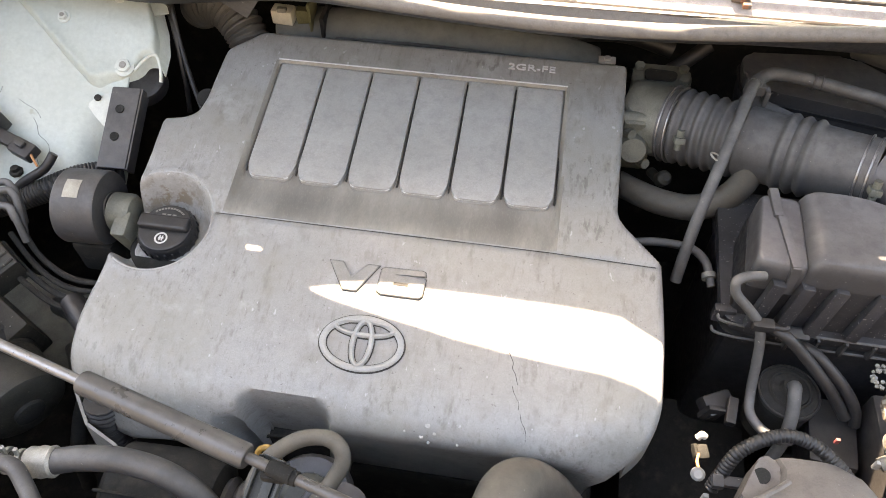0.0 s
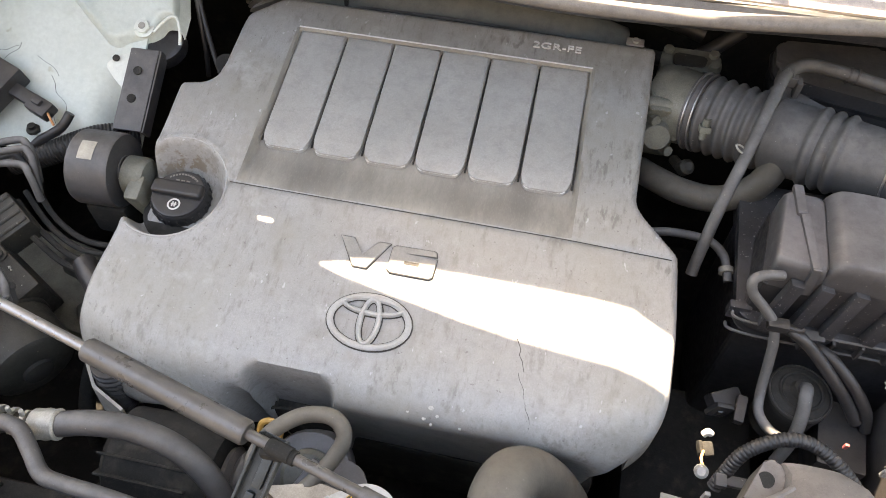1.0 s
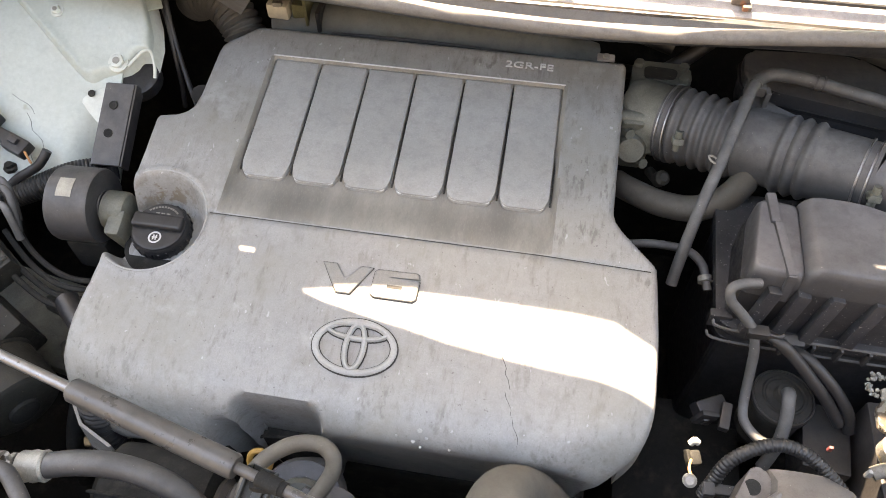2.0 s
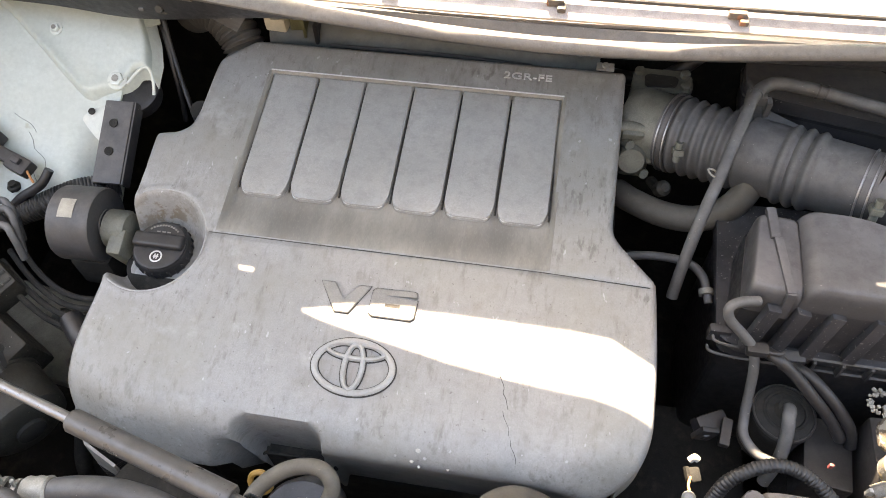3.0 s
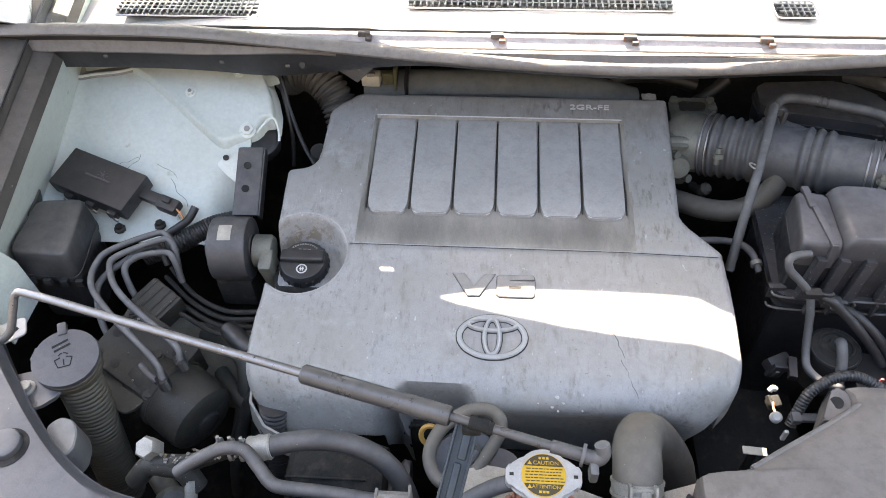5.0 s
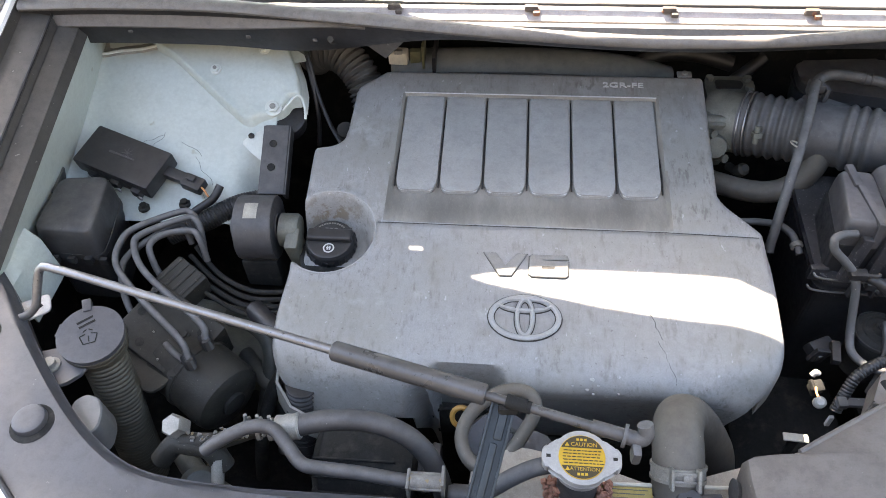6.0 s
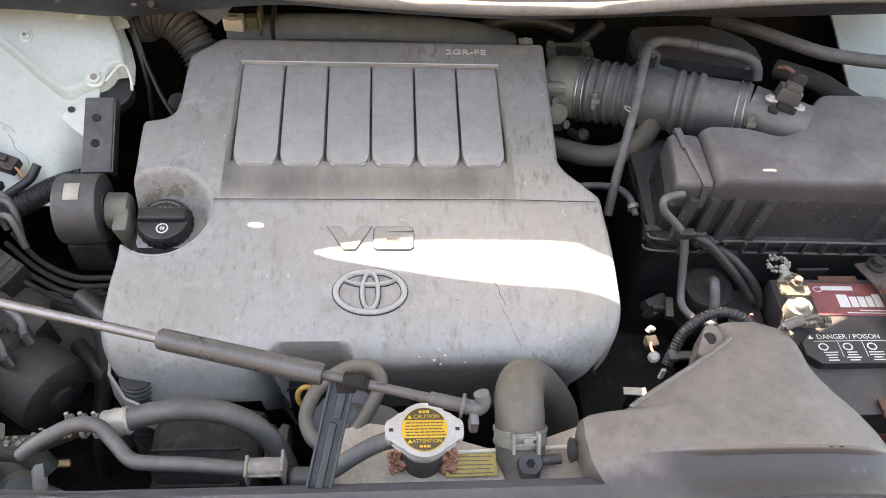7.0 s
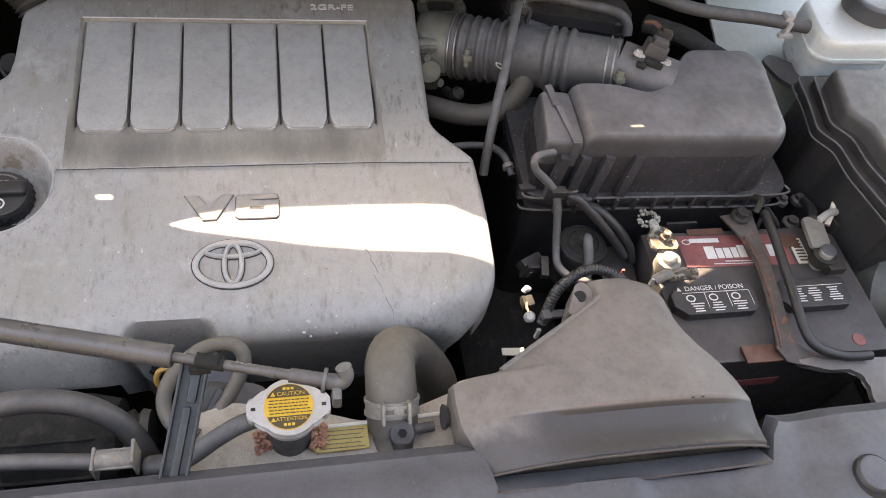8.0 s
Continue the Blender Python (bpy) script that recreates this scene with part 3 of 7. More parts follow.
# the panel that hangs below the seal, and its underside
drop = [0.064 if p.x < -0.34 else 0.064 - 0.044 * ease(-0.34, -0.06, p.x) + 0.012 * ease(0.3, 0.5, p.x) for p in lip]
part("front_panel", sheet([[p + Vector((0, 0.002, -0.004)) for p in lip], [p + Vector((0, 0.006, -0.6 * d)) for p, d in zip(lip, drop)],
                           [p + Vector((0, 0.016, -d)) for p, d in zip(lip, drop)], [Vector((p.x, 0.60, p.z - d - 0.005)) for p, d in zip(lip, drop)]]), M_BLACK, cowl)
fold = [p for p in lip if p.x < -0.20]
part("fold", sheet([[p + Vector((0, 0.003, -0.007)) for p in fold], [p + Vector((0, -0.004, -0.010 - 0.020 * ease(-0.20, -0.42, p.x))) for p in fold], [p + Vector((0, -0.002, -0.013 - 0.020 * ease(-0.20, -0.42, p.x))) for p in fold]], 0.0015), M_SEAL, cowl, "dusty grey ledge below the seal")
for x in (-0.52, -0.36, -0.27):
    part("fixing_tab", box((0.006, 0.003, 0.004), (x, blend([(q.x, q.y) for q in lip], x) - 0.001, 1.098 - 0.040 + 0.010 * ease(-0.42, -0.20, x)), 0.0015), M_COWL, cowl)
# trough and ledge between the seal and the glass
part("trough", sheet([[p + Vector((0, 0.006, -0.002)) for p in lip], [p + Vector((0, 0.012, -0.014)) for p in lip],
                      [Vector((p.x, glass_y(p.x) - 0.014, 1.098 - 0.10 * (p.x - 0.09) ** 2)) for p in lip]]), M_COWL, cowl)
# pale along the sunlit stretch only: the sunlight is put into the colour
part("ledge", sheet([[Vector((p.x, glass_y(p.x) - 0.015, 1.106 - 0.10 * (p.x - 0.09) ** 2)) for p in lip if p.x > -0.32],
                     [Vector((p.x, glass_y(p.x) + 0.0, 1.1125 - 0.10 * (p.x - 0.09) ** 2)) for p in lip if p.x > -0.32]], 0.004), M_LEDGE, cowl, "pale ledge with sunlight put into its colour")
part("gasket", tube([Vector((p.x, glass_y(p.x) + 0.001, 1.1185 - 0.10 * (p.x - 0.09) ** 2)) for p in lip if p.x > -0.5], 0.0022, 8, straight=True), M_BLACK, cowl, "thin black glass gasket")
for x in (-0.168, -0.005, 0.152, 0.313):
    z = 1.117 - 0.10 * (x - 0.09) ** 2
    part("clip", join(box((0.016, 0.006, 0.007), (x, glass_y(x) - 0.004, z - 0.001), 0.0015), box((0.008, 0.010, 0.005), (x + 0.006, glass_y(x) - 0.008, z - 0.004), 0.0015)), M_STRAP, cowl, "small brown metal glass clip")
part("stud", join(tube([(-0.25, 0.362, 1.062), (-0.25, 0.350, 1.068)], 0.004, 10), lathe([(0.008, 0), (0.008, 0.003)], along((-0.25, 0.362, 1.063), (0, -1, 0.3)))), M_ALUDARK, cowl)
for x in (0.20, 0.245, -0.02):
    part("scale_fleck", box((0.003, 0.002, 0.002), (x, 0.330, 1.088), 0.0004, 1), M_WHITEINK, cowl)


# ---- left fender edge, apron and its plate ----
fender = thing("fender", "white fender edge with a black rubber gutter", "fender", (-0.70, 0.15, 0.95), kind="structure")
fy = steps(-0.02, 0.62, 16)


def fz(y):
    return 1.000 + 0.26 * (y - 0.05)


part("outer", sheet([[Vector((-0.690, y, fz(y) + 0.012)) for y in fy], [Vector((-0.72, y, fz(y) + 0.020)) for y in fy],
                     [Vector((-0.80, y, fz(y) + 0.010)) for y in fy], [Vector((-0.88, y, fz(y) - 0.06)) for y in fy], [Vector((-0.92, y, 0.40)) for y in fy]]), M_BODY, fender)
part("step", sheet([[Vector((-0.664, y, fz(y) + 0.004)) for y in fy], [Vector((-0.668, y, fz(y) + 0.009)) for y in fy], [Vector((-0.688, y, fz(y) + 0.010)) for y in fy]]), M_BODY, fender)
part("groove", sheet([[Vector((-0.6755, y, fz(y) + 0.0105)) for y in fy], [Vector((-0.6800, y, fz(y) + 0.0118)) for y in fy], [Vector((-0.6865, y, fz(y) + 0.0125)) for y in fy]], 0.0012), M_COWL, fender, "dark dusty groove")
gy = steps(0.045, 0.62, 14)
part("gutter", sheet([[Vector((-0.590, y, fz(y) - 0.046)) for y in gy], [Vector((-0.595, y, fz(y) - 0.031)) for y in gy], [Vector((-0.619, y, fz(y) - 0.024)) for y in gy],
                      [Vector((-0.624, y, fz(y) - 0.012)) for y in gy], [Vector((-0.661, y, fz(y) - 0.008)) for y in gy], [Vector((-0.664, y, fz(y) + 0.006)) for y in gy]]), M_GUTTER, fender, "dusty dark gutter strip")
part("gutter_band", sheet([[Vector((-0.594, y, fz(y) - 0.0295)) for y in gy], [Vector((-0.617, y, fz(y) - 0.0225)) for y in gy]], 0.0015), M_GUTTER, fender, "dusty dark band")
part("gutter_rib", tube([(-0.622, y, fz(y) - 0.010) for y in gy], 0.0020, 8, straight=True), M_BLACK, fender)


def apron_z(x, y):
    z = 0.852 + 0.46 * (y - 0.20) + 0.10 * max(0.0, y - 0.34)
    z += 0.10 * ease(-0.60, -0.68, x) if x < -0.60 else 0
    z += 0.006 * math.sin(31 * x + 11 * y) * ease(0.16, 0.28, y) * 0.3
    z += 0.016 * ease(0.20, 0.36, y) * ease(-0.70, -0.60, x)
    return z - 0.04 * ease(-0.40, -0.36, x) * ease(0.34, 0.28, y)


apron = thing("apron", "pale greenish-white dusty inner apron panel", "apron", (-0.5, 0.3, 0.9), kind="structure")
part("panel", surface(steps(-0.70, -0.345, 40), steps(0.222, 0.52, 40), apron_z, 0.003), M_APRON, apron)
part("side_panel", sheet([[Vector((-0.650, y, 0.83)) for y in steps(-0.02, 0.60, 12)], [Vector((-0.622, y, 0.90 + 0.1 * (y - 0.1))) for y in steps(-0.02, 0.60, 12)],
                          [Vector((-0.594, y, fz(y) - 0.047)) for y in steps(-0.02, 0.60, 12)]]), M_APRON, apron)
for x, y in ((-0.602, 0.262), (-0.603, 0.232)):
    part("hole", box((0.002, 0.006, 0.014), Matrix.Translation((x, y, fz(y) - 0.075)) @ pose(0, 0, 0, 0, 22, 0), 0.0008, 1), M_SOOT, apron)
part("corner_panel", sheet([[Vector((-0.672, y, 0.985 + 0.2 * (y - 0.06))) for y in steps(0.050, 0.128, 8)], [Vector((-0.650, y, 0.958 + 0.15 * (y - 0.06))) for y in steps(0.050, 0.128, 8)],
                            [Vector((-0.604, y, 0.938 + 0.12 * (y - 0.06))) for y in steps(0.050, 0.128, 8)], [Vector((-0.590, y, 0.925)) for y in steps(0.050, 0.128, 8)], [Vector((-0.586, y, 0.86)) for y in steps(0.050, 0.128, 8)]]), M_APRON, apron)
part("hole", lathe([(0.007, 0), (0.007, 0.0015)], along((-0.640, 0.118, 0.9625), (0.3, -0.1, 1)), 12), M_SOOT, apron)
for x, y in ((-0.516, 0.237), (-0.459, 0.242)):
    part("bolt", lathe([(0.008, 0), (0.008, 0.004), (0.005, 0.005), (0.005, 0.009)], (x, y, apron_z(x, y)), 8), M_ALUDARK, apron)

rng = random.Random(21)
for x0, y0, dx, dy, k in ((-0.475, 0.318, 0.006, -0.003, 7), (-0.452, 0.300, 0.005, -0.006, 6), (-0.500, 0.330, -0.004, -0.006, 5), (-0.440, 0.268, 0.004, -0.007, 5), (-0.535, 0.315, 0.006, 0.002, 6)):
    pts, x, y = [], x0, y0
    for _ in range(k):
        pts.append((x, y, apron_z(x, y) + 0.0004))
        x, y = x + dx + rng.uniform(-0.003, 0.003), y + dy + rng.uniform(-0.003, 0.003)
    part("crack", tube(pts, 0.00030, 5, 2), M_REAR, apron, "thin dark crack in the paint")


plate = thing("tower_plate", "white stamped plate bolted to the strut tower", "plate", (-0.40, 0.37, 0.94))
o = rounded([(-0.560, 0.470), (-0.524, 0.435), (-0.501, 0.424), (-0.461, 0.395), (-0.422, 0.366), (-0.390, 0.344), (-0.378, 0.342), (-0.366, 0.349), (-0.351, 0.353), (-0.338, 0.360), (-0.328, 0.374),
             (-0.312, 0.374), (-0.316, 0.397), (-0.326, 0.418), (-0.341, 0.445), (-0.352, 0.475), (-0.45, 0.49)], 0.004, 2)
pc = Vector((-0.400, 0.412))


def plate_z(x, y):
    """The stamped plate follows the apron, with a shallow dish round its large bolt."""
    return apron_z(x, y) - 0.0035 * ease(0.034, 0.012, math.hypot(x + 0.350, y - 0.366)) + 0.002 * math.sin(38 * (x + y)) * ease(0.02, 0.06, y - 0.34)


bm = bmesh.new()
rings = []
for share, lift in ((1.022, -0.010), (1.018, -0.004), (1.010, 0.0015), (0.998, 0.0048), (0.982, 0.0068), (0.960, 0.0078), (0.93, 0.0080), (0.88, 0.0074), (0.82, 0.0070), (0.74, 0.0068),
                    (0.66, 0.0068), (0.57, 0.0068), (0.48, 0.0068), (0.38, 0.0068), (0.26, 0.0068), (0.12, 0.0068)):
    ring = []
    for x, y in o:
        x, y = pc.x + (x - pc.x) * share, pc.y + (y - pc.y) * share
        ring.append(bm.verts.new((x, y, plate_z(x, y) + (1.7 * lift if lift > 0 else lift))))
    rings.append(ring)
for a, b in zip(rings, rings[1:]):
    for k in range(len(a)):
        bm.faces.new((a[k], a[(k + 1) % len(a)], b[(k + 1) % len(a)], b[k]))
bm.faces.new(rings[-1]), bm.faces.new(rings[0][::-1])
part("plate", bm, M_APRON, plate, sharp=70)
part("curl", tube([(-0.334, 0.355, 0.951), (-0.325, 0.367, 0.958), (-0.318, 0.374, 0.961), (-0.311, 0.374, 0.959), (-0.306, 0.364, 0.949), (-0.305, 0.354, 0.938)], 0.0019, 8), M_PLATE, plate, "curled white edge")
part("side_flange", sheet([[Vector((x, y, plate_z(x, y) + 0.004)) for x, y in ((-0.313, 0.376), (-0.317, 0.397), (-0.327, 0.418), (-0.342, 0.445))],
                           [Vector((x, y, z)) for x, y, z in ((-0.305, 0.368, 0.935), (-0.307, 0.395, 0.944), (-0.315, 0.420, 0.955), (-0.330, 0.449, 0.972))]], 0.0015), M_PLATE, plate, "pale folded edge")
for x, y, r in ((-0.3485, 0.3605, 0.0085), (-0.436, 0.407, 0.0055), (-0.369, 0.432, 0.0055)):
    mm = along((x, y, plate_z(x, y) + 0.0114), (0, -0.46, 0.9))
    part("washer", lathe([(r * 1.45, -0.001), (r * 1.45, 0.0012)], mm, 20), M_PLATE, plate)
    part("bolt", lathe([(r, 0.0), (r, 0.005), (r * 0.85, 0.0058)], mm, 6), M_PLATE, plate)
    part("bolt_centre", lathe([(r * 0.5, 0.005), (r * 0.5, 0.0068)], mm, 10), M_ALU, plate, "worn bolt centre")

# the seam where the apron meets the cowl: a dirty folded flange with a rounded corner
seam = thing("seam_flange", "dirty grey folded seam flange behind the apron", "seam", (-0.60, 0.43, 0.99), kind="structure")
sc = [(p.x, p.y) for p in smooth_path([(-0.641, 0.345, 0), (-0.6365, 0.372, 0), (-0.632, 0.395, 0), (-0.623, 0.411, 0), (-0.610, 0.424, 0), (-0.585, 0.430, 0), (-0.545, 0.433, 0), (-0.515, 0.440, 0)], 4)]
so = [(-0.665 + 0.150 * u, 0.345 + 0.150 * min(1.0, 2.2 * u)) for u in steps(0, 1, len(sc) - 1)]
part("flange", sheet([[Vector((x, y, apron_z(x, y) + 0.0015)) for x, y in sc], [Vector((x - 0.001, y + 0.002, apron_z(x, y) + 0.006)) for x, y in sc],
                      [Vector(((x + X) / 2, (y + Y) / 2, apron_z(x, y) + 0.010)) for (x, y), (X, Y) in zip(sc, so)], [Vector((X, Y, apron_z(x, y) + 0.012)) for (x, y), (X, Y) in zip(sc, so)]]), M_ALU, seam)
part("sealer_bead", tube([(x, y + 0.003, apron_z(x, y) + 0.006) for x, y in sc[4:]], 0.0022, 8), M_PLATE, seam, "pale smeared sealer bead")
part("seam_lap", box((0.046, 0.014, 0.003), Matrix.Translation((-0.562, 0.447, apron_z(-0.562, 0.447) + 0.012)) @ pose(0, 0, 0, 25, 0, 4), 0.001), M_COWL, seam, "dark lapped strip")


# ---- front: radiator support cover ----
REAR_CURVE = [(p.x, p.y) for p in smooth_path([(-0.66, 0.12, 0), (-0.583, 0.048, 0), (-0.519, -0.027, 0), (-0.45, -0.099, 0), (-0.392, -0.144, 0), (-0.337, -0.165, 0), (-0.242, -0.172, 0)], 8)]


def support_z(x, y):
    """Height of the support cover: flat, rolled down at its rear rim, and dished by the duct's mouth."""
    rear = rear_y(x)
    z = 0.952 - 0.014 * ease(0.012, 0.0, rear - y) - 0.10 * max(0, -0.33 - y)
    z += 0.006 * ease(-0.19, -0.21, y) * (1 - ease(0.2, 0.23, x))
    z += 0.007 * ease(0.502, 0.520, x) * ease(0.70, 0.66, x) * ease(-0.300, -0.282, y) * ease(-0.190, -0.206, y)
    z -= 0.006 * ease(0.498, 0.512, x) * ease(0.560, 0.530, x) * ease(-0.245, -0.230, y)
    z -= 0.010 * ease(0.34, 0.37, x) * ease(0.47, 0.44, x) * ease(-0.27, -0.24, y)
    return z


def rear_y(x):
    pts = REAR_CURVE + [(0.215, -0.171), (0.2225, -0.209),
           (0.478, -0.212), (0.496, -0.172), (1.1, -0.168)]
    return blend(pts, x)


support = thing("radiator_support_cover", "dusty grey plastic cover over the radiator support", "panel", (0.05, -0.25, 0.95), kind="structure")
xs = steps(-0.60, 0.21, 70) + [0.214, 0.218, 0.221, 0.2225] + steps(0.23, 0.47, 26) + steps(0.479, 0.70, 20) + steps(0.75, 1.08, 6)


def outer_y(x):
    return blend([(-0.62, -0.062), (-0.545, -0.127), (-0.483, -0.176), (-0.442, -0.211), (-0.36, -0.29), (-0.25, -0.40), (-0.18, -0.46), (1.2, -0.46)], x)


bm = bmesh.new()
vs = []
for x in xs:
    r0, r1 = rear_y(x), outer_y(x)
    col = []
    for k in range(22):
        u = (k / 21) ** 1.6
        y = r0 + (r1 - r0) * u
        col.append(bm.verts.new((x, y, support_z(x, y))))
    vs.append(col)
for a, b in zip(vs, vs[1:]):
    for k in range(21):
        bm.faces.new((a[k], b[k], b[k + 1], a[k + 1]))
rim = [c[0] for c in vs]
low = [bm.verts.new((v.co.x, v.co.y - 0.002, v.co.z - 0.022)) for v in rim]
for i in range(len(rim) - 1):
    bm.faces.new((rim[i + 1], rim[i], low[i], low[i + 1]))
part("cover", bm, M_SUPPORT, support)
for x, y, r in ((-0.469, -0.129, 0.0165), (-0.572, -0.032, 0.017), (0.566, -0.248, 0.017)):
    zs = support_z(x, y)
    part("plug_recess", lathe([(r * 1.26, -0.001), (r * 1.26, 0.0006)], (x, y, zs), 24), M_SOOT, support, "dark gap round the plug")
    part("plug", lathe([(r * 0.98, 0.0), (r * 0.98, 0.0045), (r * 0.92, 0.0066), (r * 0.80, 0.0074), (r * 0.5, 0.0076)], (x - 0.002, y + 0.002, zs), 24), M_SUPPORT, support, "round push-in plastic plug")
# the painted fender nose and lamp edge outside the cover
nose = thing("fender_nose", "white fender nose beside the support cover", "fender", (-0.6, -0.2, 0.95), kind="structure")
ny = [(-0.64, -0.045), (-0.56, -0.115), (-0.49, -0.172), (-0.445, -0.210), (-0.36, -0.292), (-0.25, -0.403)]
part("skin", sheet([[Vector((x, y, 0.958)) for x, y in ny], [Vector((x - 0.012, y - 0.012, 0.962)) for x, y in ny], [Vector((x - 0.05, y - 0.05, 0.955)) for x, y in ny],
                    [Vector((x - 0.12, y - 0.10, 0.90)) for x, y in ny], [Vector((x - 0.16, y - 0.12, 0.5)) for x, y in ny]]), M_BODY, nose)
part("gap_seal", tube([(x, y, 0.957) for x, y in ny], 0.003, 8, straight=True), M_BLACK, nose)

# ---- engine cover ----
# its run from the rear rim over the bend to the front foot, as (y, z)
PROFILE = [(0.4460, 0.9560), (0.4400, 0.9570), (0.190, 0.9150), (0.040, 0.8880), (0.024, 0.8845), (0.012, 0.8800), (0.003, 0.8750), (-0.004, 0.8690), (-0.0095, 0.8615), (-0.0140, 0.8520), (-0.018, 0.8410), (-0.026, 0.8230)]
OUTLINE = [(-0.200, 0.446), (-0.240, 0.412), (-0.243, 0.335), (-0.246, 0.318), (-0.257, 0.309), (-0.283, 0.304), (-0.281, 0.210), (-0.283, 0.120), (-0.288, 0.060),
           (-0.288, 0.020), (-0.276, -0.004), (-0.236, -0.0262), (0.214, -0.0262), (0.252, -0.006), (0.279, 0.018), (0.287, 0.045), (0.288, 0.110), (0.283, 0.192), (0.243, 0.233), (0.236, 0.246), (0.238, 0.446)]
OUTLINE = rounded(OUTLINE, [0.008, 0.008, 0.01, 0.01, 0.008, 0.006, 0.003, 0.003, 0.02, 0.02, 0.02, 0.03, 0.03, 0.02, 0.02, 0.02, 0.03, 0.006, 0.008, 0.006, 0.006], 4)
CAP = (-0.243, 0.172)


def cover_z(y):
    pts = PROFILE[::-1]
    return blend(pts, y)


def cover_mesh():
    """A fine grid in plan, cut to the outline, with rounded rims, bowl, seam, recess and the notch at the front."""
    poly = np.array(OUTLINE)
    a, b = poly, np.roll(poly, -1, 0)
    step = 0.0030
    gx = np.arange(-0.300, 0.3005, step)
    gy = np.arange(-0.052, 0.4585, step)
    X, Y = np.meshgrid(gx, gy)
    P = np.stack([X.ravel(), Y.ravel()], 1)
    best = np.full(len(P), 1e9)
    near = np.zeros_like(P)
    inside = np.zeros(len(P), bool)
    for p, q in zip(a, b):
        d = q - p
        t = np.clip(((P - p) @ d) / max(d @ d, 1e-12), 0, 1)
        c = p + t[:, None] * d
        dist = np.hypot(*(P - c).T)
        w = dist < best
        best[w], near[w] = dist[w], c[w]
        cross = ((p[1] > P[:, 1]) != (q[1] > P[:, 1])) & (P[:, 0] < (q[0] - p[0]) * (P[:, 1] - p[1]) / (q[1] - p[1] + 1e-12) + p[0])
        inside ^= cross
    nx, ny_ = len(gx), len(gy)
    ins = inside.reshape(ny_, nx)
    keep = np.zeros((ny_ - 1, nx - 1), bool)
    keep |= ins[:-1, :-1] | ins[1:, :-1] | ins[:-1, 1:] | ins[1:, 1:]
    Q = np.where(inside[:, None], P, near)
    dist = np.where(inside, best, 0.0)
    fy_, fz_ = np.array(PROFILE[::-1]).T
    x, y = Q.T
    z = np.interp(y, fy_, fz_)

    def sm(lo, hi, v):
        t = np.clip((v - lo) / (hi - lo), 0, 1)
        return t * t * (3 - 2 * t)

    r = 0.007
    k = np.clip(dist, 0, r)
    z = z - (r - np.sqrt(np.maximum(r * r - (r - k) ** 2, 0)))
    # wide roll of the two front corners
    z -= 0.018 * sm(0.04, 0.0, dist) * sm(0.06, -0.02, y) * sm(0.17, 0.26, np.abs(x))
    # fin recess: deepest under its upper rim, running out at the seam
    half = 0.1715 + 0.006 * sm(0.40, 0.19, y)
    edge = np.minimum(half - np.abs(x), 0.4015 - y)
    depth = 0.0085 * sm(0.190, 0.238, y) + 0.0010
    z -= depth * sm(0.0, 0.0045, edge) * (y > 0.190)
    # seam across the cover
    z -= 0.0016 * np.exp(-((y - (0.1885 - 0.025 * np.maximum(0, x - 0.17))) / 0.0022) ** 2) * (x > -0.185)
    z -= 0.0012 * sm(0.196, 0.188, y) * (x > -0.185) * (y < 0.1885) * sm(0.10, 0.188, y)
    # bowl of the oil filler cap, raised rim
    rr = np.hypot(x - CAP[0], (y - CAP[1]))
    z -= 0.042 * sm(0.0585, 0.043, rr)
    z += 0.0015 * np.exp(-((rr - 0.0615) / 0.003) ** 2)
    # notch at the front
    corner = 0.016
    nx_, ny2 = np.abs(x + 0.0625) - (0.0445 - corner), y - (0.0075 - corner)
    nd = corner - np.hypot(np.maximum(nx_, 0), np.maximum(ny2, 0)) - np.minimum(np.maximum(nx_, ny2), 0)
    sunk = sm(-0.003, 0.0105, nd)
    z -= 0.050 * sunk
    # slight hand-moulded unevenness
    z += 0.0005 * np.sin(23 * x + 4) * np.sin(19 * y + 1)
    # below the bend the front and the notch's back wall lean inwards
    lean = np.maximum(0.081 * np.clip((-0.0095 - y) / 0.0165, 0, 1) * sm(0.28, 0.20, x) * sm(-0.135, -0.105, x), 0.034 * sunk)
    y = y + 0.494 * lean
    z = z - 0.869 * lean
    bm = bmesh.new()
    verts = {}

    def vert(i):
        if i not in verts:
            verts[i] = bm.verts.new((x[i], y[i], z[i]))
        return verts[i]

    for j, i in zip(*np.nonzero(keep)):
        if nd[j * nx + i] > 0.0105 and nd[j * nx + i + 1] > 0.0105 and gy[j] < -0.003:
            continue  # the notch is open below its back wall
        q = [j * nx + i, j * nx + i + 1, (j + 1) * nx + i + 1, (j + 1) * nx + i]
        bm.faces.new([vert(v) for v in q])
    bmesh.ops.remove_doubles(bm, verts=bm.verts, dist=0.00035)
    bmesh.ops.dissolve_degenerate(bm, edges=bm.edges, dist=0.0002)
    for f in bm.faces:
        c = f.calc_center_median()
        f.material_index = int(0.1915 < c.y < 0.4005 and abs(c.x) < 0.1725 + 0.025 * (0.40 - c.y))
    rim_ = [e for e in bm.edges if e.is_boundary]
    ex = bmesh.ops.extrude_edge_only(bm, edges=rim_)
    for v in ex["geom"]:
        if isinstance(v, bmesh.types.BMVert):
            front = v.co.y < 0.05 and v.co.z < 0.80
            v.co.z -= 0.036 if front else 0.018 if v.co.y < 0 else 0.030
            if front:
                v.co.y += 0.006
            elif v.co.y < 0:
                v.co.y += 0.010
    return bm


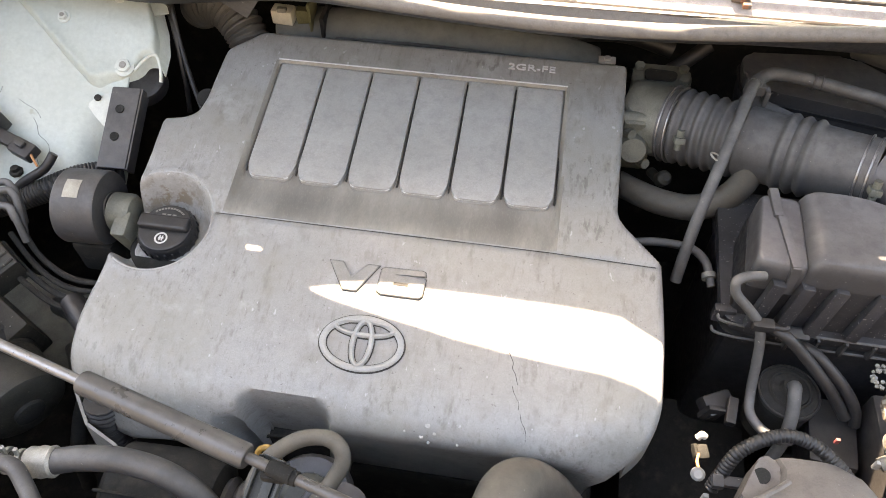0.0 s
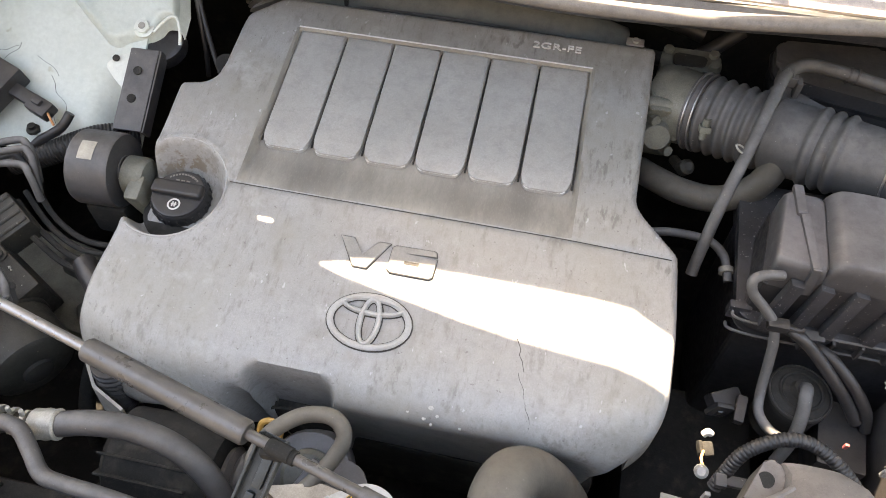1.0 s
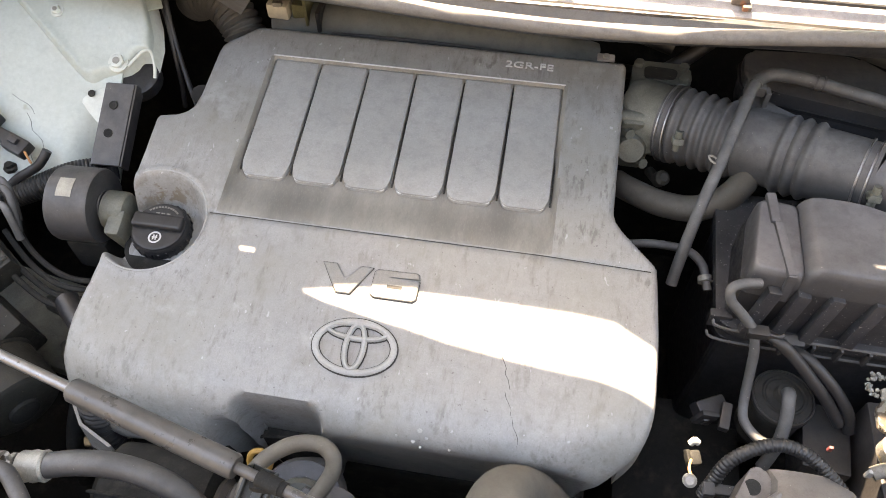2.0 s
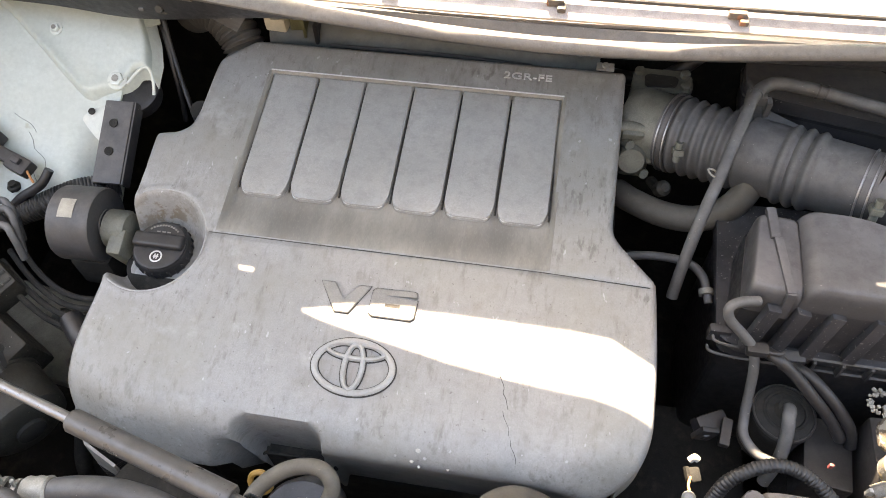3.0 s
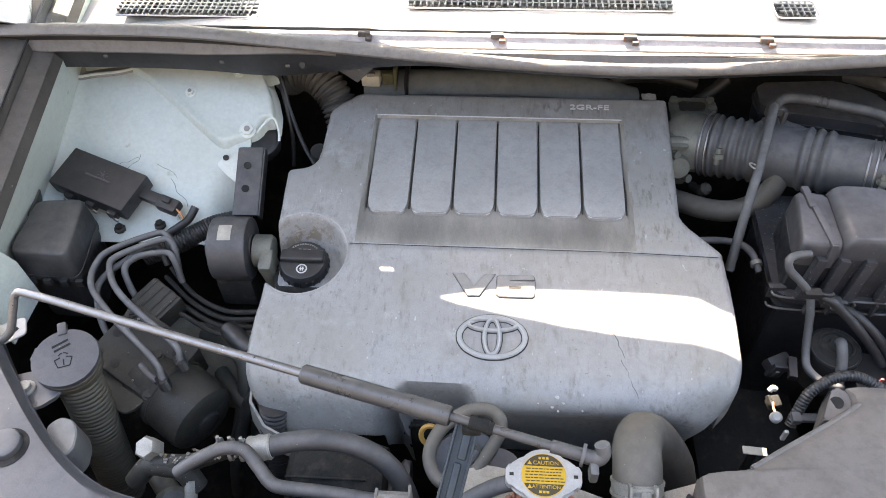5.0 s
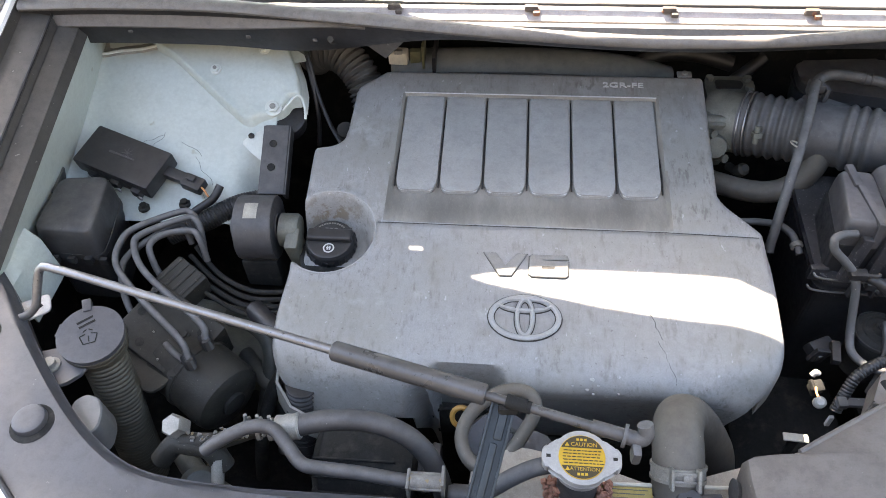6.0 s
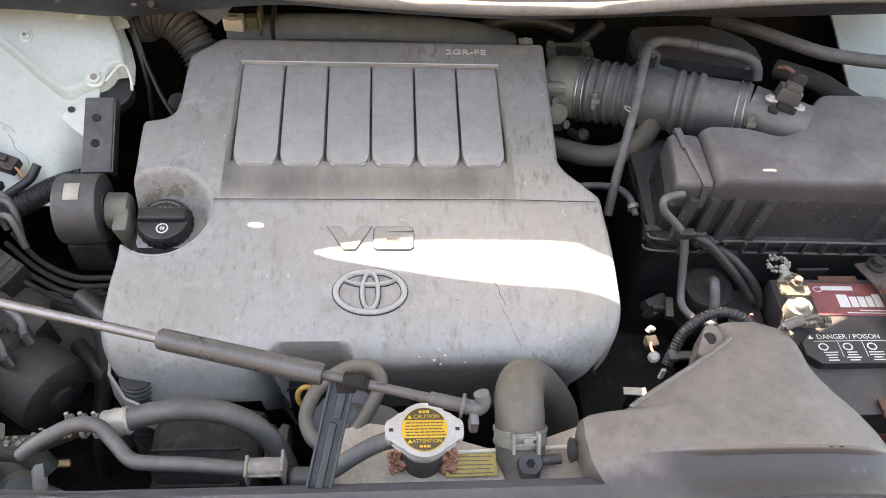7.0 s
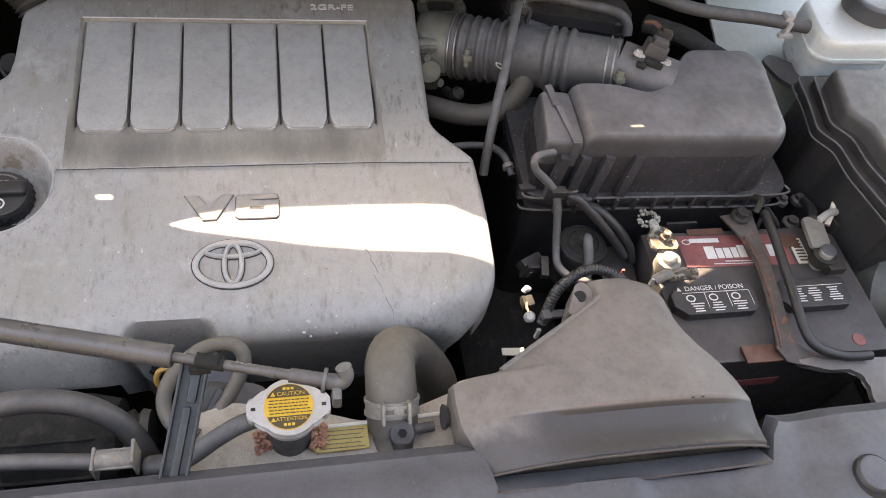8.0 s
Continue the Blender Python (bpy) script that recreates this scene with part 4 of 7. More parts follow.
cover = thing("engine_cover", "dusty silver-grey plastic engine cover with six fins and streaks", "engine cover", (0, 0.2, 0.86))
shell = part("shell", cover_mesh(), M_COVER, cover, sharp=50)
shell.data.materials.append(M_FLOOR)
slope = math.degrees(math.atan(0.168))
for i in range(6):
    cx = -0.1417 + 0.05667 * i
    hw = 0.0275
    o = rounded([(cx - hw, 0.4010), (cx - hw * 0.95, 0.254), (cx - hw * 0.76, 0.2415), (cx + hw * 0.76, 0.2415), (cx + hw * 0.95, 0.254), (cx + hw, 0.4010)], [0.001, 0.006, 0.006, 0.006, 0.006, 0.001], 3)
    bm = prism(o, -0.012, 0.0, 0.0028, 3)
    for v in bm.verts:
        v.co.z += 0.9455 + (v.co.y - 0.39) * 0.168
    fin = part("fin", bm, M_FIN, cover)
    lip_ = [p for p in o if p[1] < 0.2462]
    part("worn_edge", tube([(x, y + 0.0010, 0.9455 + (y - 0.39) * 0.168 - 0.0022) for x, y in lip_], 0.0011, 6, straight=True), M_PALEEDGE, fin, "pale dusty lower edge")
# dark strips deepen the shade in the grooves between the fins
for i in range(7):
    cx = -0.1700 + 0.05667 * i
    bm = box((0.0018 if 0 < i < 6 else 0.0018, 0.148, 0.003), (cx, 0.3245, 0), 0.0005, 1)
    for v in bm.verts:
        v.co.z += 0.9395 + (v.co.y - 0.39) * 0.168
    part("groove_shade", bm, M_DIRTSHADE, cover, "dark strip painting the groove's shade")
seam = [(x, 0.1885 - 0.025 * max(0, x - 0.17)) for x in steps(-0.185, 0.276, 40)]
part("seam_line", tube([(x, y, cover_z(y) - 0.0012) for x, y in seam], 0.0005, 6, straight=True), M_DIRTSHADE, cover, "thin dark seam")
# a pale tube paints the highlight along the recess's upper edge
part("recess_rim", tube([(-0.1715, 0.4022, 0.9510), (0.1715, 0.4022, 0.9510)], 0.0008, 8), M_PALEEDGE, cover, "pale painted highlight on the rim over the fins")
tilt = pose(0, 0, 0, slope + 0.6, 0, 0)


def on_cover(x, y, up=0.0):
    return Matrix.Translation((x, y, cover_z(y) + up)) @ tilt


part("engine_code", lettering("2GR-FE", 0.0155, on_cover(0.128, 0.4235, 0.0004) @ Matrix.Diagonal((1.15, 0.8, 1, 1)), 0.0014), M_PALEEDGE, cover, "raised engine code lettering")


def slab(outline, h, m, bevel=0.0008):
    return prism(outline, -0.002, h, bevel, 1, m)


V_FORM = [(-0.0260, 0.0155), (-0.0065, -0.0155), (0.0075, -0.0155), (0.0260, 0.0155), (0.0130, 0.0155), (0.0002, -0.0028), (-0.0112, 0.0155)]
SIX_FORM = [(-0.0195, -0.0155), (0.0195, -0.0155), (0.0232, -0.0125), (0.0238, 0.0066), (-0.0078, 0.0066), (-0.0078, 0.0086), (0.0232, 0.0086), (0.0222, 0.0140), (0.0190, 0.0155), (-0.0190, 0.0148), (-0.0226, 0.0120), (-0.0236, -0.0120)]


def grown(outline, k):
    """An outline enlarged about the middle by k metres a side."""
    return [(x + math.copysign(k, x), y + math.copysign(k, y)) for x, y in outline]


part("letter", slab(V_FORM[::-1], 0.0022, on_cover(-0.0235, 0.1345)), M_NUMERAL, cover, "raised letter V")
numeral = part("numeral", slab(SIX_FORM[::-1], 0.0022, on_cover(0.0275, 0.1345)), M_NUMERAL, cover, "raised numeral 6")
part("counter", slab([(-0.0078, -0.0042), (0.0072, -0.0042), (0.0072, -0.0006), (-0.0078, -0.0006)], 0.0026, on_cover(0.0275, 0.1345), 0.0003), M_DIRTSHADE, numeral)


def oval_ring(rx, ry, w, h, m, n=40):
    """A raised oval band."""
    bm = bmesh.new()
    rings = []
    for k in range(n):
        a = 2 * math.pi * k / n
        c, s = math.cos(a), math.sin(a)
        rings.append([bm.verts.new((rx * c, ry * s, -0.001)), bm.verts.new((rx * c, ry * s, h * 0.6)), bm.verts.new(((rx - w * 0.3) * c, (ry - w * 0.3) * s, h)),
                      bm.verts.new(((rx - w * 0.7) * c, (ry - w * 0.7) * s, h)), bm.verts.new(((rx - w) * c, (ry - w) * s, h * 0.6)), bm.verts.new(((rx - w) * c, (ry - w) * s, -0.001))])
    for k in range(n):
        p, q = rings[k], rings[(k + 1) % n]
        for i in range(5):
            bm.faces.new((p[i], q[i], q[i + 1], p[i + 1]))
    bm.transform(m)
    return bm


emblem = part("emblem", oval_ring(0.0415, 0.0285, 0.0062, 0.0036, on_cover(0.001, 0.067)), M_EMBLEM, cover, "raised grey oval emblem")
part("oval", oval_ring(0.0115, 0.0250, 0.0052, 0.0046, on_cover(0.001, 0.067)), M_EMBLEM, emblem)
part("oval", oval_ring(0.0310, 0.0100, 0.0050, 0.0042, on_cover(0.001, 0.0825)), M_EMBLEM, emblem)
for rx, ry, w, y in ((0.0428, 0.0298, 0.0016, 0.067), (0.0356, 0.0228, 0.0014, 0.067), (0.0127, 0.0262, 0.0014, 0.067), (0.0066, 0.0200, 0.0012, 0.067), (0.0322, 0.0112, 0.0014, 0.0825), (0.0262, 0.0054, 0.0012, 0.0825)):
    part("dirt_line", oval_ring(rx, ry, w, 0.0010, on_cover(0.001, y)), M_DIRTSHADE, emblem)
part("dirt_line", slab(grown(V_FORM, 0.0006)[::-1], 0.0006, on_cover(-0.0235, 0.1345), 0), M_DIRTSHADE, cover)
part("dirt_line", slab(grown(SIX_FORM, 0.0006)[::-1], 0.0005, on_cover(0.0275, 0.1345), 0), M_DIRTSHADE, cover)
rng = random.Random(17)
for j, (x0, y0) in enumerate(((0.142, 0.078), (0.150, 0.046))):
    pts = [(x0 + 0.0018 * i + rng.uniform(-0.0016, 0.0016), y0 - 0.0050 * i, cover_z(y0 - 0.0050 * i) + 0.0002) for i in range(7 + 3 * j)]
    part("scratch", tube(pts, 0.00036, 5, 3), M_SOOT, cover, "dark scratch in the paint")
for x, y, r in ((0.076, 0.002, 0.0022), (0.083, -0.003, 0.0014), (0.071, -0.006, 0.0017), (0.078, -0.009, 0.0012), (-0.022, 0.033, 0.0013), (0.055, -0.004, 0.0010), (0.105, -0.008, 0.0011)):
    part("chip", lathe([(r * 1.3, 0), (r, 0.0006)], on_cover(x, y), 7), M_FIN, cover, "pale paint chip")

part("flap_lip", tube([(-0.284, 0.024, 0.845), (-0.280, 0.014, 0.832), (-0.272, 0.007, 0.815), (-0.254, 0.000, 0.800), (-0.236, -0.010, 0.790), (-0.232, -0.018, 0.782)], 0.0028, 8), M_COVER, cover)
# skirt flap with bellows at the cover's left foot
part("side_flap", sheet([[Vector((-0.287, 0.03, 0.845)), Vector((-0.284, -0.002, 0.838)), Vector((-0.262, -0.030, 0.832)), Vector((-0.225, -0.046, 0.828))],
                         [Vector((-0.290, 0.03, 0.815)), Vector((-0.287, -0.006, 0.800)), Vector((-0.262, -0.036, 0.79)), Vector((-0.222, -0.050, 0.79))]], 0.003), M_COVER, cover)

ring_ = [(CAP[0] + 0.0592 * math.cos(radians(a)), CAP[1] + 0.0592 * math.sin(radians(a))) for a in range(-122, 121, 6)]
# worn rim in a paler paint, which also draws its highlight
part("bowl_rim", tube([(x, y, cover_z(y) + 0.0006) for x, y in ring_ if x > -0.278], 0.0010, 8, straight=True), M_FIN, cover, "pale worn rim of the filler bowl with its highlight painted in")

cap = thing("oil_filler_cap", "black ribbed oil filler cap with white print in its bowl", "cap", (-0.246, 0.183, 0.87))
cm = along((-0.2465, 0.1830, 0.868), (0.0, -0.12, 1))
part("skirt", lathe([(0.0320, -0.006), (0.0325, 0.004), (0.0320, 0.013), (0.0300, 0.0165)], cm, 32), M_BLACK, cap)
for k in range(24):
    a = radians(15 * k)
    part("rib", box((0.0022, 0.0030, 0.015), cm @ Matrix.Translation((0.0322 * math.cos(a), 0.0322 * math.sin(a), 0.0045)) @ pose(0, 0, 0, 0, 0, 15 * k), 0.0006, 1), M_BLACK, cap)
part("top", lathe([(0.0298, 0.0160), (0.0292, 0.0185), (0.0270, 0.0200)], cm, 32), M_BLACK, cap)
part("grip", box((0.057, 0.017, 0.010), cm @ Matrix.Translation((0, 0.003, 0.0230)), 0.004, 3), M_BLACK, cap)
part("badge", oval_ring(0.0072, 0.0072, 0.0018, 0.0006, cm @ Matrix.Translation((0.001, -0.0145, 0.0200)), 22), M_WHITEINK, cap, "round white print")
for dx, w in ((-0.0014, 0.0014), (0.0014, 0.0014), (0.0, 0.006)):
    part("badge_bar", box((w, 0.0058 if w < 0.002 else 0.0014, 0.0005), cm @ Matrix.Translation((0.001 + dx, -0.0145, 0.0203)), 0), M_WHITEINK, cap)
for k in range(11):
    a = radians(50 + 8 * k)
    part("print_bar", box((0.0024, 0.0020, 0.0004), cm @ Matrix.Translation((0.0240 * math.cos(a), 0.0240 * math.sin(a), 0.0202)) @ pose(0, 0, 0, 0, 0, math.degrees(a) - 90), 0), M_ALU, cap)
for k in range(3):
    part("print_bar", box((0.0042, 0.0014, 0.0004), cm @ Matrix.Translation((-0.006 + 0.006 * k, 0.0158, 0.0202)), 0), M_ALU, cap)
part("well", lathe([(0.044, -0.03), (0.044, 0.0005)], (-0.243, 0.174, 0.866), 28), M_SOOT, cap)

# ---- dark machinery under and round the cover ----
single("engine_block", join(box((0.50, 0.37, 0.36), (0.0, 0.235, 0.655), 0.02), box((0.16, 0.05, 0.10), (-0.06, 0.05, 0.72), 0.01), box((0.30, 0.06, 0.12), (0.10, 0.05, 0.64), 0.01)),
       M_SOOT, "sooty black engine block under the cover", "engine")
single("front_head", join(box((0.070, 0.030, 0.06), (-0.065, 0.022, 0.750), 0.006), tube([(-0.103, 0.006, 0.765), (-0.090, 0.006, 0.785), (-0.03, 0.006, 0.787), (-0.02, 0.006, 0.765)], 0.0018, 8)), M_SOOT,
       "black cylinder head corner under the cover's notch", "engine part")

alt = thing("alternator", "dark dusty alternator below the hoses", "alternator", (-0.18, -0.07, 0.80))
am_ = along((-0.165, -0.075, 0.792), (1, 0, 0))
part("housing", lathe([(0.035, -0.06), (0.048, -0.05), (0.05, 0.02), (0.042, 0.05), (0.02, 0.055)], am_, 24), M_SOOT, alt)
for k in range(7):
    part("fin", box((0.003, 0.012, 0.09), am_ @ pose(0, 0, 0, 0, 0, 20 + k * 22) @ Matrix.Translation((0.0, 0.046, -0.012)), 0.001, 1), M_SOOT, alt)
part("pulley", lathe([(0.028, 0.055), (0.030, 0.06), (0.024, 0.065), (0.030, 0.07), (0.028, 0.078)], am_, 24), M_DARK, alt)
single("bellows_boot", corrugated([(-0.262, -0.022, 0.70), (-0.258, -0.018, 0.78), (-0.252, -0.006, 0.84)], 0.017, 0.007, 0.003), M_BLACK, "ribbed black rubber boot by the cover's foot", "boot")
single("lower_pipe", tube([(-0.335, -0.03, 0.64), (-0.322, -0.015, 0.72), (-0.300, 0.02, 0.79), (-0.27, 0.05, 0.82)], 0.009, 12), M_SOOT, "dark dusty pipe beside the engine", "pipe")
single("coolant_pipe", tube([(-0.27, 0.06, 0.845), (-0.30, 0.07, 0.842), (-0.335, 0.10, 0.84)], 0.013, 12), M_BLACK, "short dark hose beside the engine cover", "hose")

for pts, rad in (([(-0.385, 0.125, 0.785), (-0.350, 0.108, 0.800), (-0.318, 0.080, 0.792), (-0.318, 0.040, 0.752), (-0.330, 0.010, 0.70)], 0.013),
                 ([(-0.360, 0.085, 0.760), (-0.325, 0.045, 0.765), (-0.300, 0.020, 0.740), (-0.300, -0.010, 0.68)], 0.010), ([(-0.340, 0.135, 0.800), (-0.312, 0.115, 0.806), (-0.285, 0.095, 0.80)], 0.008)):
    single("side_hose", tube(pts, rad, 14), M_GREEN, "dim greenish hose deep beside the engine", "hose", "hoses beside the engine")

single("inner_rail", box((0.24, 0.11, 0.03), Matrix.Translation((-0.385, 0.125, 0.715)) @ pose(0, 0, 0, 6, 4, -8), 0.008), M_CASTING, "dull greenish body rail deep below the engine mount", "body rail", kind="structure")

# ---- engine mount, its arm and bracket ----
mount = thing("engine_mount", "round dark steel engine mount with a white sticker", "engine mount", (-0.345, 0.185, 0.84))
mx = along((-0.3425, 0.199, 0.884), (1, 0.05, 0))
part("ring", lathe([(0.029, -0.024), (0.0405, -0.024), (0.042, -0.021), (0.042, 0.021), (0.0405, 0.024), (0.029, 0.024)], mx, 36), M_DARK, mount)
part("bush", lathe([(0.031, -0.020), (0.031, 0.018)], mx, 28), M_BLACK, mount)
part("core", lathe([(0.018, -0.026), (0.018, 0.026)], mx, 20), M_DARK, mount)
part("ear", lathe([(0.016, -0.034), (0.018, -0.028), (0.018, -0.024)], mx, 18), M_DARK, mount)
part("sticker", sheet([[mx @ Vector((0.0427 * math.cos(a), 0.0427 * math.sin(a), z)) for a in (radians(q) for q in (88, 98, 108, 118))] for z in (-0.010, 0.007)], 0.0004), M_STICKER, mount, "white square sticker")
part("base", box((0.05, 0.07, 0.05), (-0.345, 0.205, 0.822), 0.006), M_SOOT, mount)
arm = thing("mount_arm", "grey cast arm joining the mount to the engine", "bracket", (-0.30, 0.18, 0.86))
part("boss", lathe([(0.022, 0.0), (0.022, 0.020), (0.019, 0.024)], along((-0.313, 0.198, 0.882), (1, 0, 0)), 20), M_CASTING, arm)
part("arm", box((0.018, 0.030, 0.078), along((-0.294, 0.186, 0.856), (0, -0.3, 1)), 0.005), M_CASTING, arm)
arm2 = thing("torque_rod_bracket", "dark steel channel bracket with two round holes", "bracket", (-0.345, 0.30, 0.90))
bm_ = Matrix.Translation((-0.3395, 0.296, 0.914)) @ pose(0, 0, 0, 26, 0, 2)
part("channel", join(box((0.034, 0.100, 0.006), bm_, 0.002), box((0.005, 0.100, 0.018), bm_ @ Matrix.Translation((0.0165, 0, -0.008)), 0.001), box((0.005, 0.100, 0.018), bm_ @ Matrix.Translation((-0.0165, 0, -0.008)), 0.001)), M_DARK, arm2)
for y in (-0.012, 0.022):
    part("hole", lathe([(0.0052, 0.0), (0.0052, 0.0045)], bm_ @ Matrix.Translation((-0.003, y, 0)), 16), M_SOOT, arm2)
part("rubber_head", lathe([(0.027, -0.012), (0.030, -0.008), (0.030, 0.010), (0.024, 0.014)], along((-0.340, 0.368, 0.922), (0.1, -0.3, 1)), 24), M_BLACK, arm2)
part("tab", sheet([[Vector((-0.398, 0.329, 0.921)), Vector((-0.385, 0.341, 0.928)), Vector((-0.360, 0.345, 0.932))], [Vector((-0.376, 0.309, 0.914)), Vector((-0.362, 0.312, 0.920)), Vector((-0.346, 0.318, 0.922))], [Vector((-0.356, 0.294, 0.910)), Vector((-0.350, 0.294, 0.912)), Vector((-0.343, 0.296, 0.914))]], 0.002), M_PLATE, arm2, "small pale tab")
part("tab_hole", lathe([(0.0042, 0.0), (0.0042, 0.0012)], along((-0.3775, 0.3290, 0.9265), (0.1, -0.4, 1)), 14), M_SOOT, arm2)

# ---- apron corner: module, relay box, loom ----
module = thing("control_module", "black plastic control module clipped on the apron", "module", (-0.543, 0.28, 0.90))
mm = Matrix.Translation((-0.5415, 0.279, 0.918)) @ pose(0, 0, 0, 12, 6, -19.5)
part("case", box((0.120, 0.062, 0.026), mm, 0.003), M_BLACK, module)
part("rib", box((0.040, 0.003, 0.0015), mm @ Matrix.Translation((0.0, 0.0, 0.0135)), 0.0004, 1), M_DARK, module)
for dx in (-0.03, 0.005, 0.04):
    part("clip", box((0.014, 0.008, 0.014), mm @ Matrix.Translation((dx, -0.033, -0.006)), 0.002), M_BLACK, module)
plug = part("plug", join(box((0.050, 0.016, 0.012), mm @ Matrix.Translation((0.078, 0.010, -0.004)), 0.003), box((0.030, 0.020, 0.015), mm @ Matrix.Translation((0.104, 0.008, -0.003)), 0.003),
                         box((0.012, 0.008, 0.006), mm @ Matrix.Translation((0.102, 0.010, 0.006)), 0.002)), M_BLACK, module, "black cable plug")
for dx, dy in ((-0.036, -0.0365), (0.012, -0.0370), (0.046, -0.0365)):
    part("screw", lathe([(0.0042, 0), (0.0042, 0.002), (0.002, 0.0024)], mm @ Matrix.Translation((dx, dy, -0.010)) @ pose(0, 0, 0, 90, 0, 0), 10), M_STEEL, module, "small bright screw")
for k in range(4):
    part("moulded_mark", box((0.016, 0.0010, 0.0008), mm @ Matrix.Translation((0.004, 0.006, 0.0132)) @ pose(0, 0, 0, 0, 0, 45 * k + 10), 0), M_DARK, module)
part("wire", tube([mm @ Vector((0.118, 0.006, 0)), mm @ Vector((0.125, 0.003, 0.002)), mm @ Vector((0.134, -0.002, -0.002))], 0.0014, 8), M_TANWIRE, plug, "bare orange wire")
part("sleeve", tube([(-0.405, 0.252, 0.905), (-0.415, 0.238, 0.893), (-0.440, 0.225, 0.880), (-0.455, 0.212, 0.868)], 0.0055, 10), M_BLACK, module, "black cable sleeve")

relay = thing("relay_box", "dusty black relay box with a rounded lid", "relay box", (-0.568, 0.185, 0.85))
ro = rounded([(-0.608, 0.232), (-0.606, 0.141), (-0.531, 0.137), (-0.533, 0.168), (-0.545, 0.238)], 0.014, 5)
part("lid", dome(ro, (-0.569, 0.178), [(1.07, 0.886), (1.055, 0.908), (1.04, 0.919), (1.005, 0.927), (0.95, 0.9305), (0.72, 0.932)]), M_DARK, relay, sharp=70)
part("lid_rim", prism([(-0.569 + (x + 0.569) * 1.10, 0.178 + (y - 0.178) * 1.08) for x, y in ro], 0.880, 0.889, 0.002, 2), M_DARK, relay)
part("case", prism([(-0.569 + (x + 0.569) * 1.02, 0.178 + (y - 0.178) * 1.02) for x, y in ro], 0.80, 0.881, 0.003, 2), M_BLACK, relay)
for dx in (-0.03, -0.008, 0.014, 0.034):
    part("latch", box((0.010, 0.006, 0.010), (-0.560 + dx, 0.131, 0.884), 0.0015), M_BLACK, relay)
single("bracket_clip", box((0.016, 0.045, 0.035), Matrix.Translation((-0.625, 0.235, 0.912)) @ pose(0, 0, 0, 10, 20, 5), 0.005), M_GREEN, "dark rubber clip on the apron side", "clip")

single("wiring_loom", corrugated([(-0.475, 0.205, 0.855), (-0.43, 0.222, 0.865), (-0.385, 0.250, 0.872), (-0.345, 0.275, 0.862)], 0.014, 0.0036, 0.0012), M_BLACK, "ribbed black wiring loom along the apron", "wiring loom")
for k in range(4):
    y0 = 0.115 - 0.012 * k
    single("cable", tube([(-0.425 - 0.005 * k, y0 + 0.06, 0.868 - 0.004 * k), (-0.39, y0 + 0.03, 0.85), (-0.345, y0 + 0.012, 0.842), (-0.30, y0 + 0.018, 0.835)], 0.0034, 8), M_SOOT, "black cable beneath the engine mount", "cable", "cables under the mount")

# ---- brake actuator and its lines ----
rng = random.Random(3)
absu = thing("brake_actuator", "dusty cast brake actuator block with a round motor", "brake unit", (-0.42, 0.05, 0.80))
am2 = Matrix.Translation((-0.425, 0.052, 0.832)) @ pose(0, 0, 0, 8, 14, -28)
part("block", box((0.105, 0.085, 0.075), am2, 0.005), M_ALUDARK, absu)
mdir = Vector((0.80, -0.52, -0.12))
part("motor", lathe([(0.044, -0.03), (0.045, 0.055), (0.043, 0.064), (0.036, 0.069), (0.012, 0.071)], along((-0.395, 0.020, 0.822), mdir), 32), M_ALUDARK, absu)
for dx, dy in ((-0.04, -0.03), (-0.015, -0.03), (-0.04, 0.0), (0.03, -0.035), (0.035, 0.02)):
    part("port", lathe([(0.0055, 0), (0.0055, 0.0006)], am2 @ Matrix.Translation((dx, dy, 0.0375)), 12), M_SOOT, absu)
conn = part("connector", box((0.050, 0.042, 0.036), Matrix.Translation((-0.424, 0.118, 0.862)) @ pose(0, 0, 0, 8, 10, -33), 0.004), M_ALUDARK, absu)
for k in range(4):
    part("ridge", box((0.004, 0.038, 0.003), Matrix.Translation((-0.424, 0.118, 0.862)) @ pose(0, 0, 0, 8, 10, -33) @ Matrix.Translation((-0.018 + 0.012 * k, 0, 0.0185)), 0.001, 1), M_ALUDARK, conn)
part("bracket", prism(rounded([(-0.52, 0.085), (-0.455, 0.045), (-0.40, -0.01), (-0.42, -0.035), (-0.50, 0.02), (-0.535, 0.06)], 0.012), 0.846, 0.850, 0.001, 1), M_ALUDARK, absu)
for k in range(14):
    a, b = rng.uniform(-0.048, 0.048), rng.uniform(-0.038, 0.038)
    part("grit", box((rng.uniform(0.001, 0.003),) * 3, am2 @ Matrix.Translation((a, b, 0.0378)) @ pose(0, 0, 0, rng.uniform(0, 90), 0, rng.uniform(0, 90)), 0.0003, 1), M_ALU, absu)
for dx, dy, dz in ((-0.044, 0.030, 0.0375), (0.044, -0.036, 0.0375), (0.0, 0.034, 0.0375), (0.020, 0.006, 0.0375)):
    part("plug", lathe([(0.0075, 0), (0.0075, 0.003), (0.005, 0.0036), (0.005, 0.007)], am2 @ Matrix.Translation((dx, dy, dz)), 8), M_ALUDARK, absu)
part("motor_band", lathe([(0.0455, 0.006), (0.0462, 0.0075), (0.0462, 0.0125), (0.0455, 0.014)], along((-0.395, 0.020, 0.822), mdir), 32), M_ALUDARK, absu)
part("motor_plate", lathe([(0.016, 0.070), (0.015, 0.0745), (0.006, 0.0755)], along((-0.395, 0.020, 0.822), mdir), 20), M_SOOT, absu)
